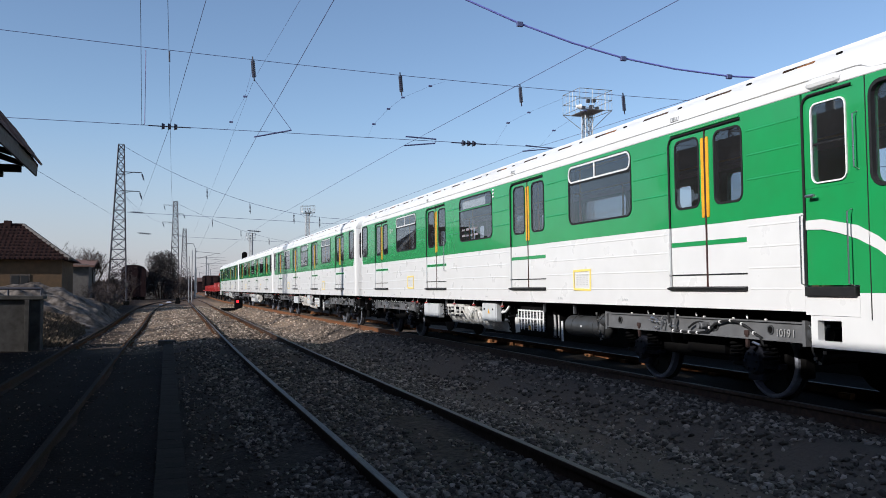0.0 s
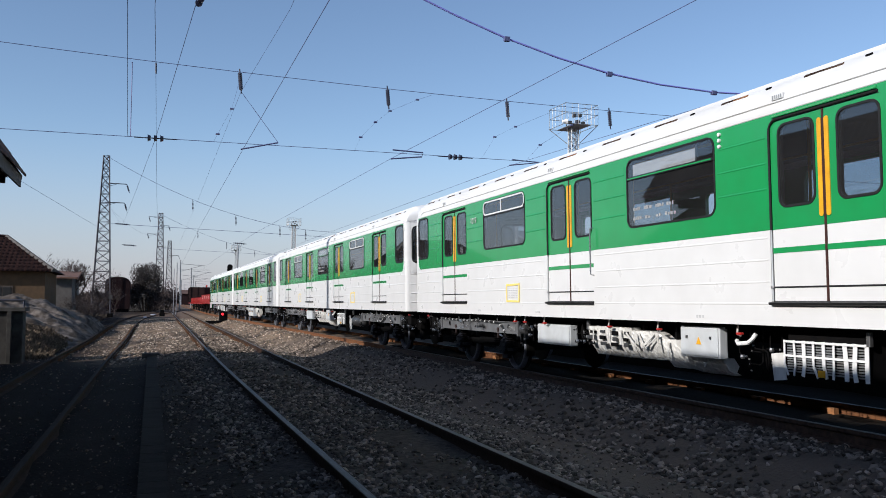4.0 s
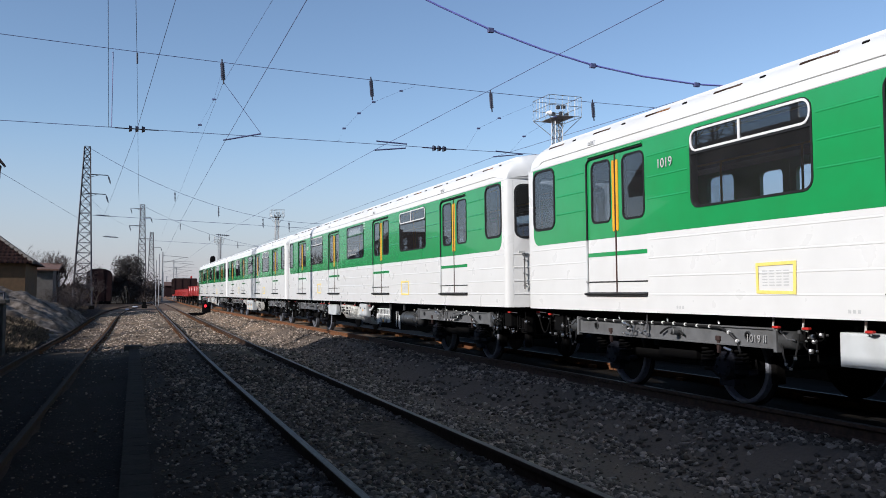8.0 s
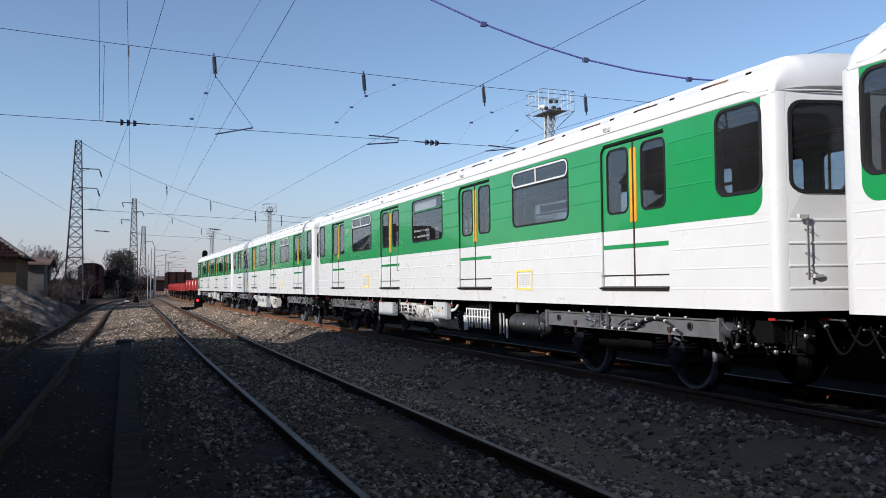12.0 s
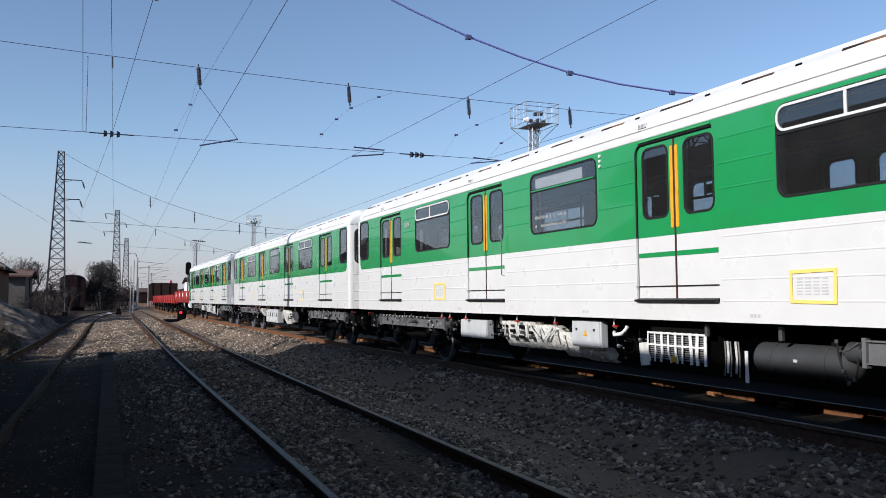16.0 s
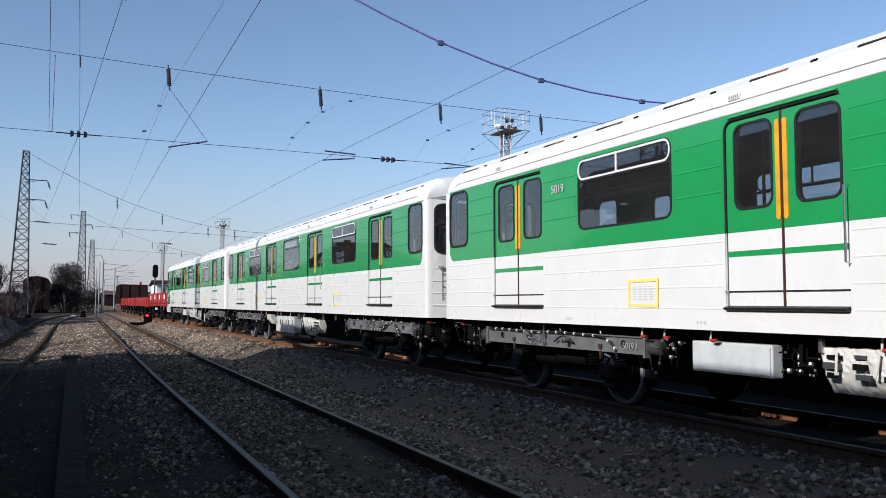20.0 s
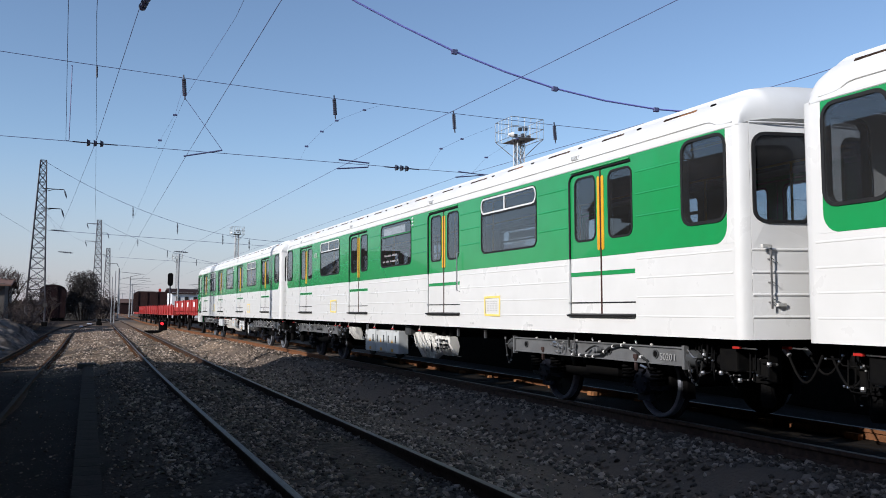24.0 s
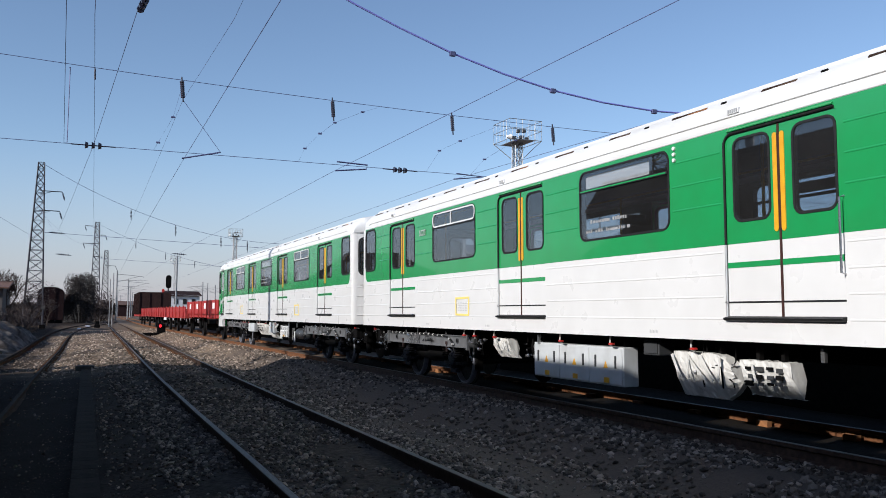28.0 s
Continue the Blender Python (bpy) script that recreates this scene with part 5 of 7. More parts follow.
def resistor(car, y0, y1, z0, z1, x0=-1.22):
    """Finned resistor stacks strapped with white tape, and a plastic flap beside them."""
    r = part("resistor_bank", box(bmesh.new(), x0 + 0.04, x0 + 0.5, y0, y1, z0 + 0.02, 0.90, bevel=0.01), BLACK, car, "black resistor bank under the floor")
    cols = 8
    w = (y1 - y0) / cols
    for k in range(cols):
        el = bmesh.new()
        for j in range(12):
            z = z0 + 0.05 + (z1 - z0 - 0.06) * j / 12
            box(el, x0 + 0.015, x0 + 0.045, y0 + w * k + 0.012, y0 + w * (k + 1) - 0.012, z, z + 0.012)
        tagged(part("resistor_element", el, GALV, r, "grey resistor fins"), kind="stuff")
    rnd = random.Random(5)
    for k in range(cols + 1):
        st = bmesh.new()
        a = y0 + w * k
        ribbon(st, [(a, z1), (a + rnd.uniform(-0.02, 0.02), z0 + 0.12), (a + rnd.uniform(-0.05, 0.02), z0 + 0.02)], rnd.uniform(0.020, 0.048), x0)
        part("tape_strap", st, WHITE_MARK, r, "white tape strap")
    for z in (z1 - 0.012, (z0 + z1) / 2 + 0.03):
        st = bmesh.new()
        ribbon(st, [(y0, z), (y1, z)], 0.020, x0 - 0.007)
        part("tape_strap", st, WHITE_MARK, r, "white tape strap")
    flap = bmesh.new()
    ribbon(flap, [(y1 + 0.13, z1 - 0.13), (y1 + 0.10, z0 - 0.04)], 0.17, x0 + 0.03)
    part("plastic_flap", flap, WRAP, r, "hanging white plastic flap")
    part("label", boxed(x0 - 0.016, x0 - 0.012, y0 + w * 3.8, y0 + w * 4.5, z0 + 0.03, z0 + 0.09), YELLOW, r, "yellow warning label")


def tank(car, y0, y1, z=0.615, r=0.13, x=-1.02):
    t = part("air_tank", lathe(bmesh.new(), [(y0, 0.03), (y0 + 0.02, 0.09), (y0 + 0.07, r), (y1 - 0.07, r), (y1 - 0.02, 0.09), (y1, 0.03)], 20, "y", (x, 0, z)), TANK, car, "grey cylindrical air tank", smooth=True)
    for yy in (y0 + 0.28, y1 - 0.28):
        part("tank_strap", lathe(bmesh.new(), [(yy - 0.012, r + 0.005), (yy + 0.012, r + 0.005)], 20, "y", (x, 0, z)), TANK, t)
        part("hanger", boxed(x - 0.03, x + 0.03, yy - 0.02, yy + 0.02, z + r - 0.02, 0.92), BLACK, t)
    part("stencil", boxed(x - r - 0.004, x - r + 0.004, (y0 + y1) / 2 - 0.02, (y0 + y1) / 2 + 0.025, z - 0.005, z + 0.02), GREY_MARK, t)


def pipework(car, y0, y1, z0, z1, n, seed, x=-1.12):
    """Bent dark pipes with small bright unions and valves under the floor."""
    rnd = random.Random(seed)
    pipes, bright = bmesh.new(), bmesh.new()
    for _ in range(n):
        y, z = rnd.uniform(y0, y1), rnd.uniform(z0 + 0.3 * (z1 - z0), z1)
        xx, l, d = x + rnd.uniform(-0.06, 0.06), rnd.uniform(0.08, 0.22), rnd.choice((-1, 1))
        pts = [(xx, y, 0.90), (xx, y + 0.01, z), (xx - 0.01, y + d * 0.03, z - 0.03), (xx - 0.01, y + d * l, z - 0.035)]
        if rnd.random() < 0.5:
            pts += [(xx, y + d * (l + 0.03), z - 0.06), (xx + 0.02, y + d * (l + 0.03), z0 + 0.02)]
        tube(pipes, pts, rnd.uniform(0.006, 0.011), 5)
        for p in pts[1:]:
            if rnd.random() < 0.35:
                lathe(bright, [(-0.008, 0.010), (0.008, 0.010)], 6, rnd.choice("yz"), p)
        if rnd.random() < 0.4:
            lathe(bright, [(-0.02, 0.02), (0.0, 0.026), (0.02, 0.02)], 8, "z", (xx - 0.02, y + d * l * 0.6, z - 0.04))
    p = part("pipework", pipes, BLACK, car, "dark bent air pipes")
    tagged(p, kind="stuff")
    if len(bright.verts):
        tagged(part("union_set", bright, STEEL, p, "small bright unions and valves"), kind="stuff")
    else:
        bright.free()


def coupling(car, e):
    """Drawbar, hanging hoses and red cocks at a car's end."""
    c = part("coupler", lathe(bmesh.new(), [(e * 8.2, 0.09), (e * 9.2, 0.10), (e * 9.3, 0.17), (e * 9.585, 0.17)], 14, "y", (0, 0, 0.72)), BLACK, car, "black coupler")
    for x, d in ((-0.80, 0.30), (-0.55, 0.22), (0.55, 0.30), (0.75, 0.20)):
        pts = [(x, e * (9.15 + 0.40 * q), 0.80 - d * math.sin(math.pi * q) * 0.85) for q in np.linspace(0, 1, 10)]
        part("hose", tubed(pts, 0.012, 7), BLACK, c, "black rubber hose")
        part("hose_end", tubed([(x, e * 9.10, 0.84), (x, e * 9.17, 0.78)], 0.024, 8), GALV, c)
    for x, yy in ((-1.19, 8.92), (-0.82, 9.16), (1.1, 9.02)):
        part("cock_handle", box(bmesh.new(), x - 0.02, x + 0.02, e * yy - 0.045, e * yy + 0.045, 0.838, 0.866, bevel=0.008), RED, car, "red cock handle")
        part("cock_pipe", tubed([(x + 0.01, e * yy - 0.06, 0.85), (x + 0.01, e * yy - 0.24, 0.845)], 0.008, 6), STEEL, car, "bright pipe beside the cock")
    part("brake_cylinder", lathe(bmesh.new(), [(e * 8.32, 0.03), (e * 8.34, 0.075), (e * 8.62, 0.075), (e * 8.64, 0.03), (e * 8.78, 0.02)], 14, "y", (-1.02, 0, 0.70)), BLACK, car, "black brake cylinder")
    pipework(car, min(e * 8.85, e * 9.25), max(e * 8.85, e * 9.25), 0.42, 0.84, 9, 31 + e, -1.02)
    pipework(car, min(e * 8.25, e * 8.6), max(e * 8.25, e * 8.6), 0.50, 0.80, 7, 41 + e, -1.14)
    j = part("jumper_box", box(bmesh.new(), -1.0, -0.82, e * 9.0 - 0.1, e * 9.0 + 0.1, 0.52, 0.86, bevel=0.02), BLACK, car, "black jumper socket")
    part("jumper_tail", lathe(bmesh.new(), [(0.30, 0.05), (0.36, 0.07), (0.54, 0.06)], 10, "z", (-0.91, e * 9.0, 0)), BLACK, j)


def interior(car, y0, y1):
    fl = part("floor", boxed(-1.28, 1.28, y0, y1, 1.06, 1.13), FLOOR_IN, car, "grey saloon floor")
    for sx in (-1, 1):
        for c in (-4.6, 0, 4.6):
            s = box(bmesh.new(), *sorted((sx * 1.26, sx * 0.85)), c - 1.5, c + 1.5, 1.40, 1.52, bevel=0.03)
            box(s, *sorted((sx * 1.26, sx * 1.16)), c - 1.5, c + 1.5, 1.52, 1.98, bevel=0.03)
            box(s, *sorted((sx * 1.24, sx * 0.95)), c - 1.45, c + 1.45, 1.13, 1.40)
            part("bench_seat", s, SEAT, car, "brown vinyl bench seat")
    rails = bmesh.new()
    for sx in (-0.8, 0.8):
        tube(rails, [(sx, y0 + 0.6, 2.92), (sx, y1 - 0.6, 2.92)], 0.016, 6)
        for d in DOORS:
            for o in (-0.75, 0.75):
                tube(rails, [(sx, d + o, 1.13), (sx, d + o, 2.92)], 0.016, 6)
    part("handrails", rails, YELLOW, car, "yellow handrails")
    for z, h in ((2.96, 0.03),):
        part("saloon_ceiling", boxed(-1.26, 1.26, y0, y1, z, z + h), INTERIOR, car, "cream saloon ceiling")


def metro_car(label, number, cab, kit, at):
    car = thing("metro_car", label, "metro car", "cars of the train", at=at)
    side(car, Matrix(), cab, 2 if kit == "motor" else 1)
    if cab:
        side_plain(car, cab)
    else:
        side(car, SIDE_TURN, False, 1)
    roof(car, (-9.64 if cab < 0 else -9.37), (9.64 if cab > 0 else 9.35))
    for e in (-1, 1):
        (cab_end if cab == e else end_wall)(car, e)
        if cab != e:
            coupling(car, e)
    interior(car, -8.3 if cab < 0 else -9.1, 8.3 if cab > 0 else 9.1)
    part("underframe", box(bmesh.new(), -1.17, 1.17, -8.93, 8.98, 0.87, 1.05), BLACK, car, "black underframe")
    part("centre_sill", boxed(-0.40, 0.40, -5.0, 5.0, 0.72, 0.88), BLACK, car)
    sets = bogie(car, -6.3, -1, kit_chalk[number][0]) + bogie(car, 6.3, 1, kit_chalk[number][1])
    for k, (a, b) in enumerate(((-4.4, -3.0), (-2.8, -1.0), (-0.8, 1.9), (2.1, 3.5), (3.7, 4.6))):
        part("underfloor_unit", box(bmesh.new(), -0.50, 0.95, a, b, 0.70 + 0.04 * (k % 2), 0.88, bevel=0.03), BLACK, car, "black underfloor unit")
    for e in (-1, 1):
        part("headstock", box(bmesh.new(), -1.15, 1.15, e * 8.75 - 0.12, e * 8.75 + 0.12, 0.62, 0.88, bevel=0.02), BLACK, car)
    if kit == "motor":
        cabinet(car, 2.64, 3.68, 0.53, 0.82, LIGHTGREY, "light grey equipment box", depth=0.12)
        wrapped(car, 1.05, 2.12, 0.46, 0.83, 3, 3, holes=12)
        wrapped(car, 0.42, 1.05, 0.47, 0.80, 13, 6, cone=True)
        cabinet(car, -0.70, -0.02, 0.56, 0.89, LIGHTGREY, "light grey cabinet with a warning label", 1, x0=-1.24, depth=0.10)
        wrapped(car, -0.05, 0.44, 0.40, 0.72, 8, 2, x0=-1.16)
        wrapped(car, -0.62, -0.05, 0.38, 0.56, 17, 1, x0=-1.14)
        resistor(car, -2.58, -1.62, 0.46, 0.80)
        for q in range(5):
            strip = bmesh.new()
            ribbon(strip, [(-2.76 - 0.05 * q, 0.74), (-2.77 - 0.052 * q, 0.58), (-2.75 - 0.055 * q, 0.40 + 0.03 * (q % 2))], 0.016 + 0.012 * (q % 2), -1.13 - 0.01 * (q % 3))
            part("hanging_strip", strip, TAPE_W if q % 2 else GALV, car, "pale hanging strip")
        part("white_strut", tubed([(-1.15, -3.08, 0.66), (-1.15, -3.08, 0.36)], 0.018, 6), WHITE_MARK, car, "white hanging strut")
        tank(car, -4.30, -3.12, z=0.60, r=0.148)
        part("bent_hose", tubed([(-1.2, -0.92, 0.76), (-1.25, -1.0, 0.735), (-1.25, -1.14, 0.75), (-1.24, -1.20, 0.79), (-1.22, -1.23, 0.84)], 0.022, 8), WHITE_MARK, car, "pale bent hose")
    else:
        cabinet(car, 0.22, 2.25, 0.36, 0.80, LIGHTGREY, "large grey cabinet with yellow warning labels", 2, depth=0.2)
        wrapped(car, -1.42, -0.66, 0.36, 0.80, 4, 5, cone=True)
        wrapped(car, -2.22, -1.62, 0.44, 0.76, 9, 1, holes=12)
        cabinet(car, -0.42, -0.15, 0.74, 0.90, TANK, "small grey box", depth=0.2)
        wrapped(car, 3.0, 3.5, 0.55, 0.82, 12, 2)
    pipework(car, 2.26, 2.56, 0.56, 0.80, 9, 5)
    pipework(car, 3.85, 4.25, 0.52, 0.82, 6, 6)
    pipework(car, -1.5, -0.85, 0.45, 0.80, 6, 7)
    for yy in (4.35, 3.98, 3.30, 1.45, 0.35, -1.05):
        ck = part("stop_cock", tubed([(-1.24, yy + 0.06, 0.92), (-1.26, yy + 0.05, 0.83), (-1.27, yy - 0.02, 0.82)], 0.011, 6), TAPE_W, car, "bright stop cock")
        part("cock_handle", box(bmesh.new(), -1.30, -1.26, yy - 0.055, yy + 0.02, 0.828, 0.850, bevel=0.006), RED, ck, "red cock handle")
    for yy in (-3.6, -2.6, 2.1):
        part("bracket", box(bmesh.new(), -1.23, -1.19, yy - 0.02, yy + 0.02, 0.78, 0.90, bevel=0.006), STEEL, car)
    letters("fleet_number", number, 0.145, GREY_MARK, car, Matrix.Translation((-1.364, 5.88, 2.555)) @ TEXT_IN, "white fleet number")
    return car, sets


def side_plain(car, cab):
    # the far side of a cab car, mirrored in its bays
    x, xi = 1.35, 1.28
    for a, b in ((-8.36 if cab < 0 else -9.04, -7.575), (-6.225, -2.975), (-1.625, 1.625), (2.975, 6.225), (7.575, 8.36 if cab > 0 else 9.04)):
        part("lower_panel", boxed(xi, x, a, b, BOT, WAIST), WHITE, car)
        c = (a + b) / 2
        hw = 0.83 if b - a > 3 else 0.30
        up = hole_plate(bmesh.new(), a, b, WAIST + 0.001, TOP, c - hw, c + hw, 2.035, 2.825, 0.10, x, xi)
        part("upper_panel", up, GREEN, car)
        part("glass", pane(c - hw, c + hw, 2.035, 2.825, 0.10, x - 0.02), GLASS, car).visible_shadow = False
    for d in DOORS:
        for s in (-1, 1):
            a, b = sorted((d + s * 0.01, d + s * 0.665))
            part("door_leaf", boxed(xi, x - 0.01, a, b, 1.10, WAIST), WHITE, car)
            w0, w1 = a + 0.11, b - 0.11
            part("upper_leaf", hole_plate(bmesh.new(), a, b, WAIST + 0.001, 2.83, w0, w1, 2.02, 2.76, 0.08, x - 0.01, xi), GREEN, car)
        part("door_head", boxed(xi, x, d - 0.67, d + 0.67, 2.83, TOP), GREEN, car)


kit_chalk = {"1019": ("1019 I", "1019 II"), "5019": ("", "5019 I"), "5020": ("5020 I", ""), "1020": ("", "")}
CARS = []
for number, cab, kit, y0, flip, label in (
        ("1019", -1, "motor", 14.64, 0, "leading white and green metro car with driver's cab"),
        ("5019", 0, "motor", 33.84, 0, "white and green middle metro car with wrapped underfloor machines"),
        ("5020", 0, "plain", 53.04, 0, "white and green middle metro car with large grey underfloor cabinet"),
        ("1020", 1, "motor", 72.24, 0, "last white and green metro car with driver's cab")):
    at = pose(TRAIN_X, y0, TRAIN_Z + LIFT, 0, CANT, flip)
    car, sets = metro_car(label, number, cab, kit, at)
    CARS.append((car, sets, y0, flip))


# ---- wagons coupled behind the train ----
def wagon_gear(w, ys):
    """Axles with wheels, axle guards and springs of a goods wagon."""
    sets = []
    for y in ys:
        ax = part("wheelset", lathe(bmesh.new(), [(-0.9, 0.07), (0.9, 0.07)], 10), WHEEL, w, "goods wagon wheelset", at=pose(0, y, 0.46))
        for sx in (-1, 1):
            part("wheel", lathe(bmesh.new(), [(sx * 0.69, 0.49), (sx * 0.715, 0.49), (sx * 0.73, 0.46), (sx * 0.82, 0.46), (sx * 0.82, 0.10)], 28), WHEEL, ax)
            part("axle_guard", box(bmesh.new(), sx * 0.95 - 0.04, sx * 0.95 + 0.04, y - 0.22, y + 0.22, 0.36, 0.95, bevel=0.02), BLACK, w)
            part("leaf_spring", prism(bmesh.new(), [(y - 0.5, 0.86), (y, 0.72), (y + 0.5, 0.86), (y, 0.80)], sx * 0.98 - 0.04, sx * 0.98 + 0.04, "x"), BLACK, w)
        sets.append(ax)
    return sets


def buffers(w, y0, y1):
    for y, e in ((y0, -1), (y1, 1)):
        for sx in (-0.87, 0.87):
            part("buffer", lathe(bmesh.new(), [(y, 0.09), (y + e * 0.30, 0.08), (y + e * 0.30, 0.22), (y + e * 0.34, 0.22)], 14, "y", (sx, 0, 1.02)), BLACK, w)


WAGONS = []
w = thing("open_wagon", "red low-sided open goods wagon behind the train", "goods wagon", "wagons", at=pose(TRAIN_X, 87.4, TRAIN_Z))
part("underframe", boxed(-1.3, 1.3, -5.4, 5.4, 0.95, 1.12), WAGON_RED, w)
for sx in (-1, 1):
    for k in range(4):
        a = -5.4 + 2.7 * k
        s = part("side_board", box(bmesh.new(), *sorted((sx * 1.40, sx * 1.34)), a + 0.02, a + 2.68, 1.12, 1.72, bevel=0.01), WAGON_RED, w, "red drop side")
        for q in (0.5, 2.2):
            part("stake", boxed(*sorted((sx * 1.44, sx * 1.40)), a + q - 0.04, a + q + 0.04, 0.92, 1.74), WAGON_RED, s)
        part("white_panel", boxed(*sorted((sx * 1.404, sx * 1.40)), a + 0.9, a + 1.5, 1.35, 1.60), WHITE_MARK, s, "white marking")
for e in (-1, 1):
    part("end_board", boxed(-1.34, 1.34, *sorted((e * 5.4, e * 5.33)), 1.12, 1.72), WAGON_RED, w)
part("wagon_floor", boxed(-1.34, 1.34, -5.33, 5.33, 1.12, 1.16), SLEEPER, w)
gear = wagon_gear(w, (-3.2, 3.2))
buffers(w, -5.5, 5.5)
WAGONS.append((w, gear, 87.4))
for yc in (99.4, 111.0, 122.6):
    w = thing("flat_wagon", "red flat goods wagon with low stakes", "goods wagon", "wagons", at=pose(TRAIN_X, yc, TRAIN_Z))
    part("deck", boxed(-1.35, 1.35, -5.5, 5.5, 0.86, 1.22), WAGON_RED, w, "red wagon deck")
    part("rim", boxed(-1.38, -1.32, -5.5, 5.5, 1.22, 1.50), WAGON_RED, w)
    part("rim", boxed(1.32, 1.38, -5.5, 5.5, 1.22, 1.50), WAGON_RED, w)
    for k in range(6):
        part("stake", boxed(-1.42, -1.36, -4.8 + 1.9 * k, -4.7 + 1.9 * k, 0.90, 1.56), WAGON_RED, w)
    gear = wagon_gear(w, (-3.4, 3.4))
    buffers(w, -5.6, 5.6)
    WAGONS.append((w, gear, yc))
w = thing("covered_wagon", "tall dark brown goods wagon at the end of the train", "goods wagon", "wagons", at=pose(TRAIN_X, 136.2, TRAIN_Z))
body = bmesh.new()
prism(body, [(-1.5, 1.0), (1.5, 1.0), (1.5, 3.0), (1.42, 3.12), (-1.42, 3.12), (-1.5, 3.0)], -4.5, 4.5)
part("wagon_body", body, WAGON_DARK, w, "dark brown wagon body")
for k in range(8):
    part("side_post", boxed(-1.56, -1.5, -4.4 + 1.22 * k, -4.3 + 1.22 * k, 1.0, 3.05), WAGON_DARK, w)
for xx in (-1.4, -0.5, 0.5, 1.4):
    part("end_post", boxed(xx - 0.05, xx + 0.05, -4.57, -4.5, 1.0, 3.05), WAGON_DARK, w)
part("tail_lamp", lathe(bmesh.new(), [(-0.1, 0.14), (0.14, 0.14)], 12, "y", (0.75, -4.2, 3.3)), RED, w, "red lamp housing on the roof")
part("lamp_bracket", boxed(0.65, 0.85, -4.3, -4.1, 3.1, 3.2), RED, w)
part("solebar", boxed(-1.4, 1.4, -6.0, 6.0, 0.8, 1.0), WAGON_RED, w, "red solebar")
gear = wagon_gear(w, (-2.8, 2.8))
buffers(w, -4.5, 4.5)
WAGONS.append((w, gear, 136.2))


# ---- station building beside the camera ----
EX, EZ, KX, KZ, BY0, BY1 = -2.585, 4.126, -3.214, 5.036, -34.0, 21.2
MID = -4.75
st = thing("station_building", "long low station building with brown tiled roof and deep eaves", "building", kind="structure")
wall = bmesh.new()
prism(wall, [(-5.3, -0.5), (-4.25, -0.5), (-4.25, 5.2), (-5.3, 5.2)], BY0 + 0.8, BY1 - 0.3)
part("wall", wall, PLASTER, st, "ochre plaster wall")
for k in range(9):
    y = BY0 + 4 + 6.2 * k
    wn_ = part("window", boxed(-4.29, -4.25, y, y + 1.2, 0.9, 2.7), TIMBER, st, "dark timber window")
    part("pane", boxed(-4.302, -4.29, y + 0.1, y + 0.56, 1.0, 2.6), GLASS, wn_)
    part("pane", boxed(-4.302, -4.29, y + 0.64, y + 1.1, 1.0, 2.6), GLASS, wn_)
half = [(EX, EZ), (KX, KZ), (2 * MID - KX, KZ), (2 * MID - EX, EZ), (2 * MID - EX + 0.02, EZ - 0.14), (2 * MID - KX + 0.05, KZ - 0.2), (KX - 0.05, KZ - 0.2), (EX - 0.02, EZ - 0.14)]
part("roof_deck", prism(bmesh.new(), half, BY0, BY1), TIMBER, st, "dark boarded roof deck")
part("fascia", boxed(EX - 0.06, EX - 0.02, BY0, BY1, EZ - 0.26, EZ - 0.1), TIMBER, st)
for k in range(36):
    y = BY0 + 0.5 + 1.52 * k
    part("rafter", prism(bmesh.new(), [(EX - 0.15, EZ - 0.12), (-4.25, EZ + 0.45), (-4.25, EZ + 0.25), (EX - 0.1, EZ - 0.24)], y, y + 0.1), TIMBER, st, "dark rafter end")
part("tie_beam", boxed(-5.9, EX - 0.28, BY1 - 0.55, BY1 - 0.41, EZ - 0.24, EZ - 0.08), TIMBER, st, "dark eave beam")
part("tie_beam", boxed(-5.6, EX - 0.58, BY1 - 0.9, BY1 - 0.78, EZ - 0.40, EZ - 0.26), TIMBER, st, "dark eave beam")
slope_len = math.hypot(EX - KX, KZ - EZ)
down = Vector((EX - KX, 0, EZ - KZ)) / slope_len
tile_bm = prism(bmesh.new(), [(-0.11, 0.0), (-0.06, 0.035), (0.0, 0.05), (0.06, 0.035), (0.11, 0.0), (0.06, 0.015), (-0.06, 0.015)], 0.0, 0.42)
tilt = math.degrees(math.atan2(KZ - EZ, EX - KX))
tile0 = None
for j in range(3):
    for i in range(14):
        p = Vector((KX, BY1 - 0.11 - 0.2 * i, KZ)) + down * (slope_len - 0.36 - 0.28 * j)
        m = Matrix.Translation(p + Vector((0.012, 0, 0.018))) @ Matrix.Rotation(radians(tilt - 2), 4, "Y") @ Matrix.Rotation(radians(-90 + random.uniform(-1.5, 1.5)), 4, "Z")
        if tile0 is None:
            tile0 = part("roof_tile", tile_bm, TILE, st, at=m)
        else:
            again(tile0, m, st)
far_tiles = bmesh.new()
for j in range(3):
    for i in range(285):
        y, hw = BY1 - 3.0 - 0.2 * i, 0.1
        p0 = Vector((KX, y, KZ)) + down * (slope_len + 0.03 - 0.30 * j)
        p1 = p0 - down * 0.38
        v = [far_tiles.verts.new((p.x, p.y + a, p.z + b)) for p, lift in ((p0, 0.03), (p1, 0.005)) for a, b in ((-hw, lift), (0, lift + 0.035), (hw, lift))]
        far_tiles.faces.new((v[0], v[1], v[4], v[3]))
        far_tiles.faces.new((v[1], v[2], v[5], v[4]))
tagged(part("roof_tile_field", far_tiles, TILE_J, st, "brown clay tiles"), kind="stuff")

